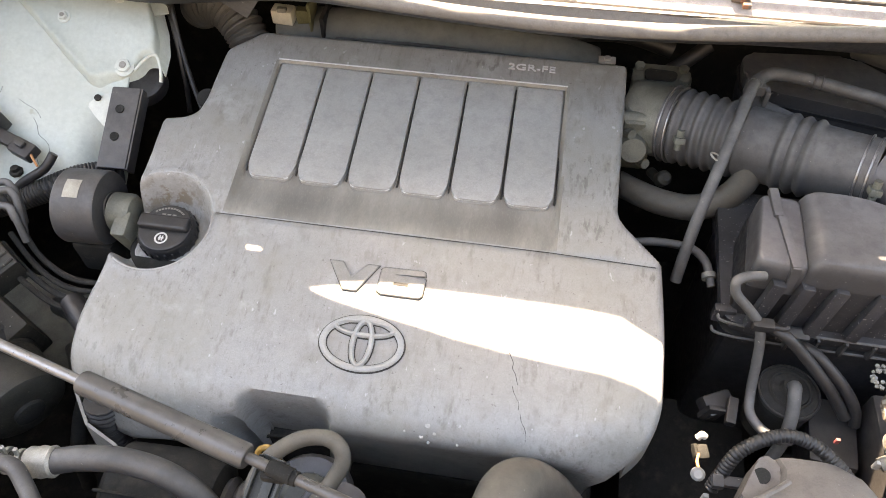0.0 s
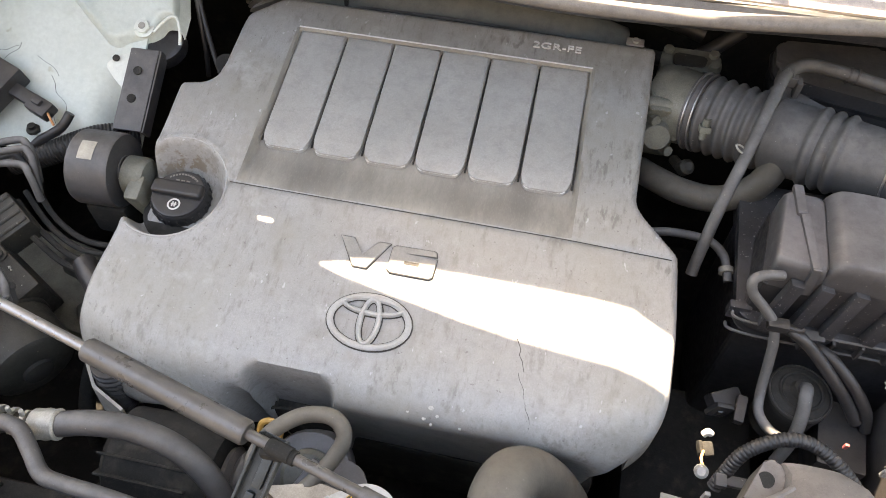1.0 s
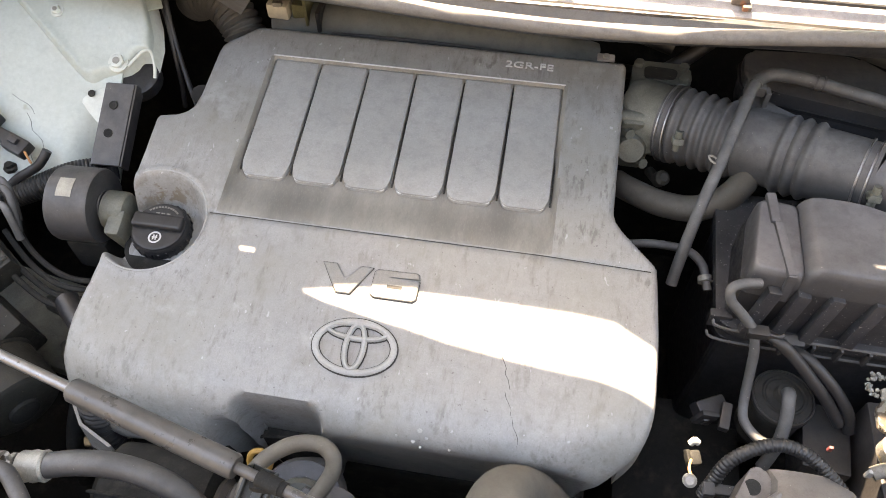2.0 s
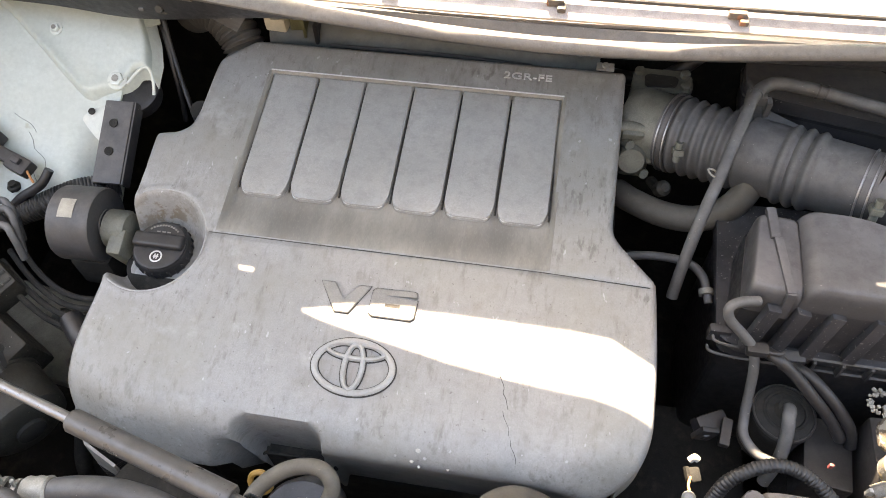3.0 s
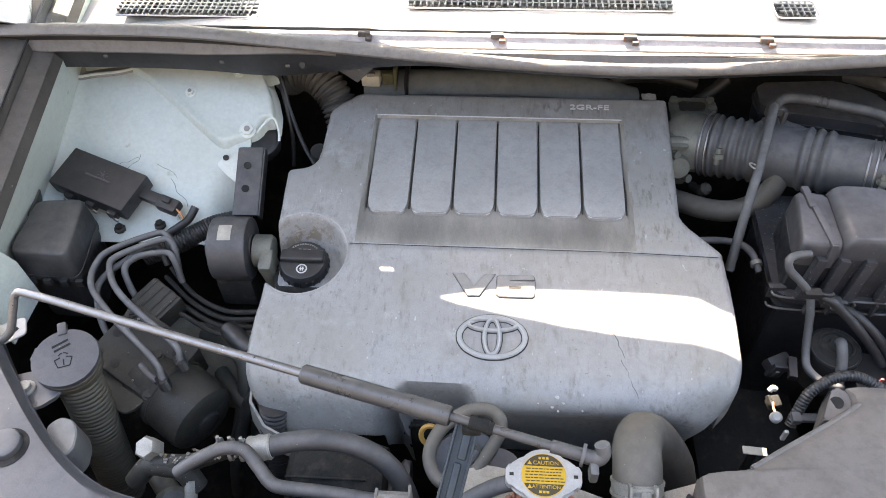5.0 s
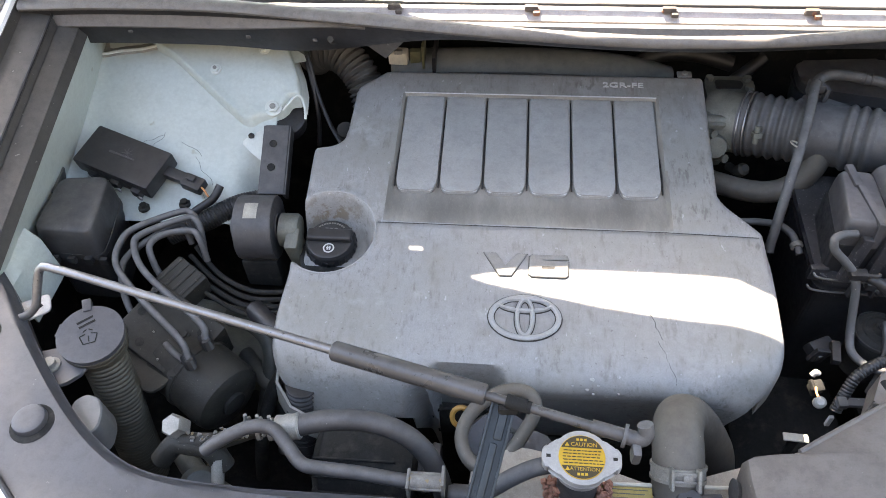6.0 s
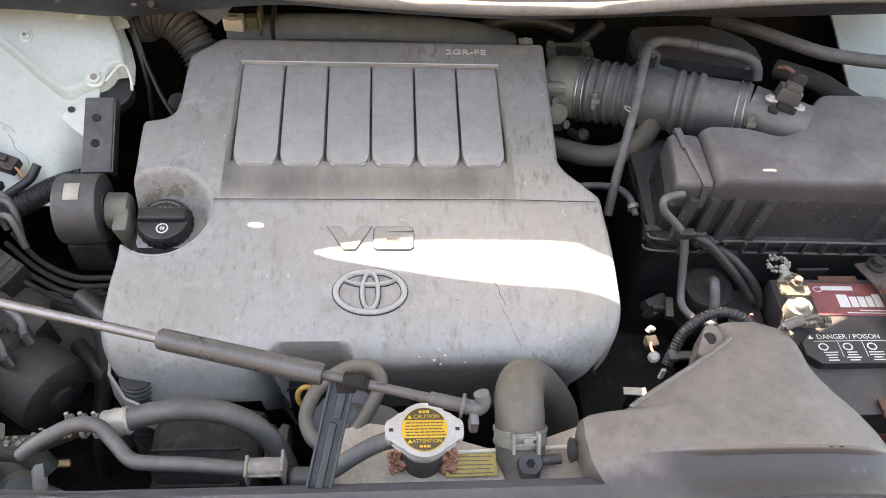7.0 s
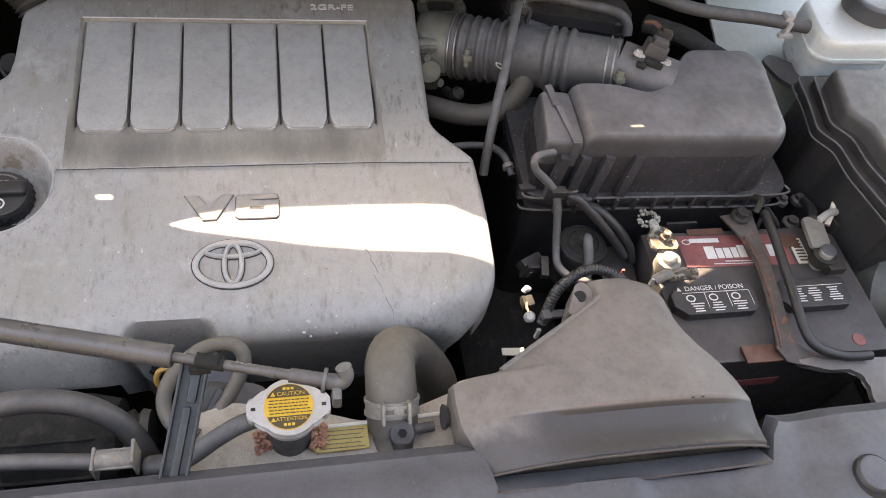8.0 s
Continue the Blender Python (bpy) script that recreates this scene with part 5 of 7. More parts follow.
LINES = [[(-0.416, 0.175, 0.870), (-0.418, 0.188, 0.898), (-0.425, 0.195, 0.908), (-0.440, 0.197, 0.910), (-0.487, 0.168, 0.910), (-0.502, 0.148, 0.906), (-0.497, 0.112, 0.902), (-0.454, 0.068, 0.900), (-0.392, 0.019, 0.887), (-0.379, 0.002, 0.878), (-0.375, -0.005, 0.864)],
         [(-0.408, 0.160, 0.870), (-0.410, 0.175, 0.898), (-0.416, 0.184, 0.908), (-0.430, 0.186, 0.910), (-0.477, 0.158, 0.909), (-0.482, 0.138, 0.906), (-0.452, 0.097, 0.904), (-0.374, 0.041, 0.891), (-0.364, 0.026, 0.882), (-0.361, 0.020, 0.868)],
         [(-0.403, 0.152, 0.868), (-0.408, 0.162, 0.896), (-0.420, 0.170, 0.904), (-0.453, 0.162, 0.904), (-0.467, 0.146, 0.900), (-0.460, 0.129, 0.885), (-0.450, 0.118, 0.866)],
         [(-0.432, 0.180, 0.868), (-0.438, 0.187, 0.888), (-0.447, 0.185, 0.898), (-0.476, 0.153, 0.898), (-0.497, 0.130, 0.890), (-0.495, 0.105, 0.880), (-0.482, 0.078, 0.866), (-0.464, 0.058, 0.852)],
         [(-0.416, 0.024, 0.866), (-0.402, 0.012, 0.868), (-0.388, 0.003, 0.866)]]
for k, pts in enumerate(LINES):
    ob = thing("brake_line", "dull grey steel brake line bent over the actuator", "pipe", pts[-1], "brake lines")
    part("pipe", tube(pts, 0.0042, 10, 6), M_RUBBER, ob)
    if k < 2:
        d = Vector(pts[-1]) - Vector(pts[-2])
        part("nut", lathe([(0.0075, -0.018), (0.0075, -0.004), (0.006, 0.0)], along(pts[-1], Vector(pts[-2]) - Vector(pts[-3])), 6), M_BLACK, ob)
        part("end_cap", tube([Vector(pts[-1]) + Vector((0, 0, 0.016)), Vector(pts[-1]) + Vector((0.004, -0.004, 0.006))], 0.0055, 8), M_BLACK, ob)

# ---- washer filler ----
washer = thing("washer_filler", "grey washer filler cap on a dusty corrugated neck", "washer filler", (-0.462, -0.016, 0.90))
wm = along((-0.4615, -0.0165, 0.936), (0.10, -0.10, 1))
part("cap", prism(rounded([(0.0347 * math.cos(radians(a)), 0.0347 * math.sin(radians(a))) for a in range(-170, 171, 5)] + [(-0.036, 0.006), (-0.036, -0.006)], 0.004, 2), 0.0, 0.006, 0.0015, 2, wm), M_SUPPORT, washer)
part("hinge_tab", box((0.016, 0.010, 0.008), wm @ pose(0, 0, 0, 0, 0, 115) @ Matrix.Translation((0.037, 0, 0.004)), 0.002), M_SUPPORT, washer)
wp = wm @ pose(0, 0, 0, 0, 0, 25) @ Matrix.Translation((-0.002, -0.005, 0.0062))
for pa, pb in (((-0.006, -0.006, 0), (0.006, -0.006, 0)), ((0.006, -0.006, 0), (0.009, 0.004, 0)), ((-0.006, -0.006, 0), (-0.009, 0.004, 0)), ((-0.009, 0.004, 0), (-0.003, 0.006, 0)), ((0.003, 0.006, 0), (0.009, 0.004, 0)),
               ((0.0, -0.004, 0), (0.0, 0.003, 0)), ((-0.005, 0.009, 0), (-0.001, 0.0115, 0)), ((0.005, 0.009, 0), (0.001, 0.0115, 0))):
    part("symbol_stroke", tube([wp @ Vector(pa), wp @ Vector(pb)], 0.0006, 6, straight=True), M_SOOT, washer)
for k in range(2):
    part("print_bar", box((0.018, 0.0025, 0.0005), wm @ pose(0, 0, 0, 0, 0, 42) @ Matrix.Translation((0.002, 0.019 - 0.006 * k, 0.0062)), 0), M_SOOT, washer)
part("collar", lathe([(0.026, -0.030), (0.0300, -0.026), (0.0325, -0.020), (0.0325, -0.013), (0.0308, -0.012), (0.0308, -0.008), (0.0345, -0.007), (0.0345, -0.003), (0.031, 0.0)], wm, 28), M_NECK, washer, "dusty beige collar")
part("neck", corrugated([(-0.459, -0.020, 0.915), (-0.456, -0.030, 0.87), (-0.458, -0.045, 0.80), (-0.462, -0.06, 0.70)], 0.024, 0.0056, 0.0014, 22), M_NECK, washer, "dusty beige corrugated neck")
part("bracket", prism(rounded([(-0.525, -0.035), (-0.480, -0.020), (-0.455, -0.050), (-0.480, -0.075), (-0.505, -0.072), (-0.53, -0.055)], 0.010), 0.921, 0.926, 0.0015, 1), M_SUPPORT, washer)
part("bolt", lathe([(0.010, 0), (0.010, 0.002), (0.0065, 0.0025), (0.0065, 0.008), (0.003, 0.0085)], (-0.497, -0.049, 0.926), 12), M_ALU, washer)
btab = thing("bracket_tab", "pale pressed steel tab with a square hole", "bracket", (-0.552, 0.022, 0.925))
bm2 = Matrix.Translation((-0.552, 0.022, 0.925)) @ pose(0, 0, 0, 0, 0, 40)
part("plate", join(prism(rounded([(-0.022, -0.014), (0.018, -0.016), (0.024, 0.010), (-0.018, 0.018)], 0.006, 3), 0.0, 0.003, 0.0008, 1, bm2), box((0.003, 0.026, 0.03), bm2 @ Matrix.Translation((-0.021, 0, -0.013)), 0.001)), M_CAP, btab)
part("hole", box((0.011, 0.011, 0.0006), bm2 @ Matrix.Translation((0.006, -0.001, 0.0031)) @ pose(0, 0, 0, 0, 0, 20), 0), M_SOOT, btab)
single("bumper_clip", prism(rounded([(-0.460, -0.086), (-0.449, -0.076), (-0.434, -0.080), (-0.425, -0.094), (-0.422, -0.112), (-0.432, -0.126), (-0.455, -0.112)], 0.003, 1), 0.880, 0.921, 0.0015, 1, draft=1.12), M_FLEX, "pale grey faceted bracket under the support cover", "bracket")

# ---- hood prop strut with its rest ----
A, B = Vector((-0.182, -0.0590, 0.9990)), Vector((0.0890, -0.1295, 0.9960))
ax = (B - A).normalized()


def on_strut(x):
    return A + ax * ((x - A.x) / ax.x)


strut = thing("gas_strut", "dusty grey gas strut with a bright rod and bent end", "gas strut", on_strut(-0.1))
part("cylinder", lathe([(0.0085, 0.0), (0.0098, 0.002), (0.0098, (on_strut(-0.036) - A).length - 0.002), (0.0085, (on_strut(-0.036) - A).length)], along(A, ax), 24), M_STRUT, strut)
L = on_strut(-0.505)
part("rod", tube([A, on_strut(-0.30), on_strut(-0.40), on_strut(-0.488), L + Vector((-0.004, -0.001, -0.004)), L + Vector((-0.012, -0.010, -0.022)), L + Vector((-0.020, -0.022, -0.045)), L + Vector((-0.040, -0.026, -0.060)), L + Vector((-0.065, -0.020, -0.066))], 0.0046, 12, 6), M_CHROME, strut, "bright worn steel rod")
part("tail_rod", tube([on_strut(-0.036), on_strut(0.062)], 0.0044, 12), M_STRUT, strut, "dark tail rod")
part("clip_sleeve", tube([on_strut(-0.016), on_strut(0.004)], 0.0058, 12), M_SOOT, strut)
part("end_fitting", tube([on_strut(0.056), on_strut(0.060), on_strut(0.092)], 0.0062, 12), M_DARK, strut)
part("collar", lathe([(0.0105, -0.0015), (0.0105, 0.0015)], along(on_strut(0.084), ax), 16), M_RUBBER, strut)
part("hook", join(tube([on_strut(0.084), on_strut(0.096) + Vector((0, 0, 0.001)), on_strut(0.101) + Vector((0, 0.004, 0.006)), on_strut(0.099) + Vector((0, 0.008, 0.014))], 0.0068, 12),
                  box((0.008, 0.014, 0.018), Matrix.Translation(on_strut(0.093) + Vector((0, -0.010, -0.006))), 0.003)), M_RUBBER, strut, "grey plastic hooked end")
rest = thing("prop_rest", "green-black pressed steel rest holding the gas strut", "bracket", (-0.035, -0.14, 0.95))
r0, r1 = Vector((-0.0205, -0.0990, 0.982)), Vector((-0.0400, -0.1760, 0.938))
rm = along((r0 + r1) / 2, r1 - r0, (0.1, 0, 1))
ln = (r1 - r0).length + 0.02
part("channel", join(box((0.021, 0.003, ln), rm, 0.001), box((0.0025, 0.010, ln), rm @ Matrix.Translation((0.0100, 0.003, 0)), 0.001), box((0.0025, 0.010, ln), rm @ Matrix.Translation((-0.0100, 0.003, 0)), 0.001)), M_BRACKET, rest)
part("rib", box((0.007, 0.006, ln * 0.55), rm @ Matrix.Translation((0.0, 0.003, 0.018)), 0.002), M_BRACKET, rest)
part("rib", box((0.008, 0.005, ln * 0.22), rm @ Matrix.Translation((0.002, 0.003, -0.028)), 0.002), M_BRACKET, rest)
part("clip", join(tube([on_strut(-0.018) + Vector((0, 0, 0.0012)), on_strut(0.000) + Vector((0, 0, 0.0012))], 0.0064, 10), box((0.018, 0.012, 0.010), Matrix.Translation(on_strut(-0.016) + Vector((0, -0.001, -0.008))), 0.003)), M_SOOT, rest, "black plastic snap clip")

# ---- radiator, cap, hoses ----
radiator = thing("radiator", "cream-coloured radiator top tank with a gold label", "radiator", (0.09, -0.14, 0.80))
part("tank", prism(rounded([(-0.055, -0.172), (-0.048, -0.100), (0.0, -0.088), (0.060, -0.098), (0.120, -0.118), (0.165, -0.112), (0.225, -0.092), (0.250, -0.120), (0.250, -0.190), (-0.055, -0.190)], 0.006, 3), 0.80, 0.884, 0.003, 2), M_CREAM, radiator)
part("label", box((0.050, 0.022, 0.0012), Matrix.Translation((0.1000, -0.1365, 0.8890)) @ pose(0, 0, 0, 6, 0, 1), 0.0003, 1), M_LABELGOLD, radiator, "gold printed label")
for k in range(5):
    part("print_bar", box((0.042 - 0.006 * (k % 2), 0.0008, 0.0004), (0.1000, -0.1285 - 0.004 * k, 0.8905 - 0.0004 * k), 0), M_STRUT, radiator)
part("rim", tube([(0.074, -0.1235, 0.8900), (0.14, -0.1225, 0.8905), (0.205, -0.1200, 0.8905)], 0.0020, 8), M_WHITE, radiator)
rng = random.Random(4)
for cx in (0.029, 0.079):
    lumps = [box((rng.uniform(0.002, 0.006), rng.uniform(0.002, 0.006), rng.uniform(0.003, 0.007)),
                 Matrix.Translation((cx + rng.uniform(-0.007, 0.007), -0.133 + rng.uniform(-0.011, 0.011), 0.886 + rng.uniform(0, 0.008))) @ pose(0, 0, 0, rng.uniform(0, 90), rng.uniform(0, 90), rng.uniform(0, 90)), 0.0008, 1) for _ in range(24 if cx < 0.05 else 60)]
    part("foam", join(*lumps), M_FOAM, radiator, "crumbling reddish foam strip")
part("filler_neck", lathe([(0.0195, -0.07), (0.0195, -0.022), (0.0185, -0.014), (0.0215, -0.010)], (0.0535, -0.1270, 0.940), 28), M_DARK, radiator)
single("fan_shroud", join(box((0.66, 0.05, 0.26), (-0.05, -0.215, 0.76), 0.01), box((0.18, 0.06, 0.10), (-0.28, -0.16, 0.80), 0.02)), M_SOOT, "black fan shroud behind the radiator", "fan shroud")

rcap = thing("pressure_cap", "pressed steel radiator cap with a yellow warning label", "radiator cap", (0.0535, -0.1225, 0.935))
cm = along((0.0535, -0.1225, 0.9360), (0.0, -0.05, 1))
arc = [(0.0262 * math.cos(radians(a)), 0.0262 * math.sin(radians(a))) for a in range(34, 147, 8)]
pts = arc + rounded([(-0.0300, 0.0120), (-0.0362, 0.0085), (-0.0362, -0.0085), (-0.0300, -0.0120)], 0.004, 3) + [(-x, -y) for x, y in arc] + rounded([(0.0300, -0.0120), (0.0362, -0.0085), (0.0362, 0.0085), (0.0300, 0.0120)], 0.004, 3)
part("plate", prism(pts, -0.006, 0.004, 0.0022, 3, cm), M_CAP, rcap)
part("skirt", lathe([(0.0245, -0.016), (0.0265, -0.004)], cm, 32), M_CAP, rcap)
lab = part("label", lathe([(0.0213, 0.0035), (0.0213, 0.0048)], cm, 40), M_YELLOW, rcap, "round yellow warning label")
lm = cm @ Matrix.Translation((0, 0, 0.0050))
for s, text, size in ((1, "CAUTION", 0.0054), (-1, "ATTENTION", 0.0048)):
    seg = [(0.0206 * math.cos(radians(a)), s * 0.0206 * math.sin(radians(a))) for a in range(25, 156, 5)]
    part("band", prism(seg, 0, 0.0003, 0, 1, lm), M_INK, lab)
    part("word", lettering(text, size, lm @ Matrix.Translation((0.0022, s * 0.0117, 0.0003)), 0.0001), M_YELLOW, lab)
    part("triangle", prism([(-0.0022, -0.0018), (0.0022, -0.0018), (0, 0.0021)], 0, 0.0003, 0, 1, lm @ Matrix.Translation((-0.0134, s * 0.0117, 0.0002))), M_YELLOW, lab)
    for x in (-0.0035, 0.0, 0.0035):
        part("print_bar", box((0.0026, 0.0024, 0.0002), lm @ Matrix.Translation((x, s * 0.0166, 0.0003)), 0), M_YELLOW, lab)
for k in range(5):
    y = 0.0060 - 0.0030 * k
    half = math.sqrt(0.0195 ** 2 - y ** 2)
    x = -half * 0.9
    while x < half * 0.85:
        w = rng.uniform(0.0016, 0.0046)
        part("print_bar", box((w, 0.0010, 0.0002), lm @ Matrix.Translation((x + w / 2, y, 0)), 0), M_INK, lab)
        x += w + 0.0008
for s in (-1, 1):
    part("ear_mark", box((0.004, 0.003, 0.0006), cm @ Matrix.Translation((0.0305 * s, 0, 0.0042)), 0), M_ALUDARK, rcap)

single("overflow_hose", tube([(0.028, -0.1225, 0.922), (0.010, -0.1270, 0.920), (-0.010, -0.1340, 0.912), (-0.030, -0.1440, 0.905), (-0.06, -0.158, 0.900)], 0.0082, 14), M_RUBBER, "dusty black overflow hose from the radiator cap", "hose")

rh = thing("radiator_hose", "thick dusty beige-grey upper radiator hose", "hose", (0.150, -0.11, 0.89))
part("hose", tube([(0.1490, -0.1270, 0.884), (0.1490, -0.1120, 0.901), (0.1492, -0.0930, 0.911), (0.1510, -0.0730, 0.911), (0.1590, -0.0540, 0.899), (0.1740, -0.0410, 0.875), (0.1930, -0.0360, 0.842), (0.213, -0.038, 0.800), (0.228, -0.04, 0.74)], 0.0245, 26, 8), M_HOSE, rh)
hm = along((0.1489, -0.1115, 0.9015), (0.0, 0.72, 0.62))
part("clamp", join(lathe([(0.0248, -0.0075), (0.0266, -0.0075), (0.0266, -0.0045), (0.0256, -0.0040), (0.0256, 0.0040), (0.0266, 0.0045), (0.0266, 0.0075), (0.0248, 0.0075)], hm, 36)), M_ALU, rh, "bright spring hose clamp")
for s in (-1, 1):
    part("clamp_tab", box((0.003, 0.012, 0.020), hm @ Matrix.Translation((0.012 * s, 0.0300 if s < 0 else 0.029, 0)), 0.001), M_ALU, rh)
part("clamp_strip", join(box((0.026, 0.002, 0.004), hm @ Matrix.Translation((0, 0.0275, 0.004)), 0.0008), box((0.026, 0.002, 0.003), hm @ Matrix.Translation((0, 0.0275, -0.003)), 0.0008), box((0.010, 0.003, 0.006), hm @ Matrix.Translation((-0.003, 0.0285, 0.001)), 0.0015)), M_ALU, rh)
part("outlet", tube([(0.1490, -0.175, 0.860), (0.1490, -0.140, 0.876), (0.1489, -0.116, 0.897)], 0.0205, 22), M_HOSE, rh)
valve = thing("bleeder_valve", "dark plastic bleeder plug with a hex socket", "valve", (0.155, -0.143, 0.90))
vm = along((0.1548, -0.1400, 0.9010), (0.0, -0.50, 0.75))
part("body", lathe([(0.0115, -0.020), (0.0128, -0.004), (0.0128, 0.003), (0.0112, 0.006)], vm, 26), M_DARK, valve)
part("socket", lathe([(0.0046, 0.0056), (0.0046, 0.0064)], vm, 6), M_SOOT, valve)
part("nipple", tube([(0.163, -0.1370, 0.896), (0.187, -0.1345, 0.895)], 0.0050, 12), M_DARK, valve)
part("foot", tube([(0.1548, -0.1420, 0.896), (0.1548, -0.156, 0.872)], 0.0115, 16), M_DARK, valve)

# ---- steering reservoir with looped hose, dipstick ----
pump = thing("steering_reservoir", "dusty grey plastic steering reservoir with a ribbed cap", "reservoir", (-0.02, -0.08, 0.84))
pm = along((-0.020, -0.074, 0.850), (0.12, -0.45, 1))
part("body", lathe([(0.036, -0.07), (0.040, -0.012), (0.038, 0.0), (0.020, 0.003)], pm, 30), M_SUPPORT, pump)
part("cap", lathe([(0.024, 0.002), (0.024, 0.010), (0.020, 0.014)], pm, 20), M_GREEN, pump)
part("grip", box((0.036, 0.010, 0.008), pm @ pose(0, 0, 0, 0, 0, 50) @ Matrix.Translation((0, 0, 0.016)), 0.003), M_SUPPORT, pump)
single("reservoir_shield", prism(rounded([(0.0, -0.055), (0.030, -0.060), (0.046, -0.100), (0.03, -0.12), (0.0, -0.11)], 0.012), 0.855, 0.862, 0.002, 2), M_SUPPORT, "pale grey plastic shield beside the reservoir", "shield")
single("looped_hose", tube([(-0.030, -0.118, 0.882), (-0.052, -0.105, 0.884), (-0.061, -0.083, 0.888), (-0.052, -0.060, 0.898), (-0.028, -0.044, 0.910), (-0.004, -0.040, 0.914), (0.010, -0.046, 0.910), (0.012, -0.058, 0.900), (-0.002, -0.080, 0.884), (-0.018, -0.100, 0.874), (-0.04, -0.13, 0.868)], 0.0072, 14), M_HOSE,
       "dusty looped hose over the steering reservoir", "hose")
single("dipstick", tube([Vector((-0.064, -0.046, 0.862)) + Vector((0.010 * math.cos(a), 0.006 * math.sin(a), 0.010 * math.sin(a))) for a in (radians(k) for k in range(0, 361, 20))], 0.0030, 8, straight=True), M_DIPSTICK, "amber plastic dipstick ring", "dipstick")

# ---- air-conditioning lines ----
acl = thing("refrigerant_hose", "black refrigerant hose with a crimped pale end", "hose", (-0.2, -0.09, 0.91))
part("hose", tube([(-0.2230, -0.0980, 0.919), (-0.195, -0.0920, 0.923), (-0.160, -0.0890, 0.922), (-0.125, -0.0920, 0.912), (-0.098, -0.1010, 0.890), (-0.082, -0.114, 0.855), (-0.075, -0.125, 0.80)], 0.0108, 18), M_DARK, acl)
part("crimp", lathe([(0.0125, -0.012), (0.0135, -0.010), (0.0128, -0.004), (0.0138, 0.0), (0.0128, 0.005), (0.0135, 0.010), (0.012, 0.012)], along((-0.2310, -0.0990, 0.9180), (1, 0.15, 0.1)), 20), M_ALU, acl, "pale crimped ferrule")
part("fitting", tube([(-0.243, -0.1010, 0.918), (-0.262, -0.1030, 0.918), (-0.285, -0.1120, 0.916), (-0.305, -0.1170, 0.914), (-0.336, -0.117, 0.912)], 0.0085, 14), M_ALUDARK, acl)
for x in (-0.248, -0.260, -0.272):
    part("band", lathe([(0.0115, -0.002), (0.0115, 0.002)], along((x, -0.1025, 0.9185), (1, 0.15, 0)), 14), M_ALU, acl)
    part("pin", tube([(x, -0.100, 0.928), (x, -0.098, 0.936)], 0.0020, 8), M_ALU, acl)
rng = random.Random(12)
part("corrosion", join(*[box((rng.uniform(0.002, 0.005), rng.uniform(0.002, 0.005), rng.uniform(0.001, 0.003)), Matrix.Translation((-0.250 - 0.0026 * k + rng.uniform(-0.003, 0.003), -0.104 - 0.00045 * k + rng.uniform(-0.008, 0.006), 0.9255 - 0.0001 * k + rng.uniform(-0.004, 0.001))) @ pose(0, 0, 0, rng.uniform(0, 90), rng.uniform(0, 90), 0), 0.0004, 1) for k in range(32)]), M_CRUSTED, acl, "crusty pale corrosion")
valve2 = thing("service_valve", "dusty metal service valve with a hexagonal cap", "valve", (-0.345, -0.11, 0.91))
part("hex_cap", lathe([(0.0120, -0.008), (0.0120, 0.009), (0.010, 0.012)], along((-0.3420, -0.1080, 0.922), (-0.15, -0.35, 1)), 6), M_ALU, valve2)
part("body", tube([(-0.362, -0.128, 0.888), (-0.345, -0.118, 0.905), (-0.325, -0.119, 0.908), (-0.308, -0.121, 0.904), (-0.296, -0.130, 0.885)], 0.0112, 12), M_ALUDARK, valve2)
part("stub", tube([(-0.300, -0.128, 0.90), (-0.300, -0.146, 0.880)], 0.0065, 10), M_ALU, valve2)
apipe = thing("refrigerant_pipe", "dusty aluminium refrigerant pipe held by a clip", "pipe", (-0.15, -0.14, 0.92))
part("pipe", tube([(-0.305, -0.1330, 0.925), (-0.288, -0.1255, 0.936), (-0.262, -0.1130, 0.941), (-0.240, -0.1130, 0.940), (-0.224, -0.1260, 0.935), (-0.208, -0.1410, 0.930), (-0.190, -0.1445, 0.929), (-0.150, -0.1470, 0.929), (-0.085, -0.1530, 0.926)], 0.0068, 14, 6), M_DARK, apipe)
part("clip", join(box((0.032, 0.018, 0.003), (-0.088, -0.1540, 0.936), 0.001), box((0.003, 0.020, 0.024), (-0.104, -0.1540, 0.929), 0.001), box((0.003, 0.020, 0.030), (-0.072, -0.1530, 0.934), 0.001), tube([(-0.102, -0.1540, 0.935), (-0.074, -0.1540, 0.935)], 0.0078, 12)), M_CRUSTED, apipe, "pale pressed metal clip")
part("joint", lathe([(0.008, -0.012), (0.010, -0.008), (0.010, 0.008), (0.007, 0.012)], along((-0.056, -0.156, 0.916), (1, 0, 0)), 16), M_DARK, apipe)
single("lower_joint", join(lathe([(0.020, -0.03), (0.022, 0.0), (0.016, 0.008)], along((-0.325, -0.142, 0.86), (0.4, -0.3, 1)), 18), tube([(-0.36, -0.10, 0.86), (-0.33, -0.13, 0.852), (-0.29, -0.15, 0.85)], 0.012, 10)), M_GREEN, "grimy joint under the service valve", "pipe joint")

# ---- intake duct over the support ----
duct = thing("intake_duct", "large dusty beige-grey plastic air intake duct", "air duct", (0.34, -0.13, 0.93))
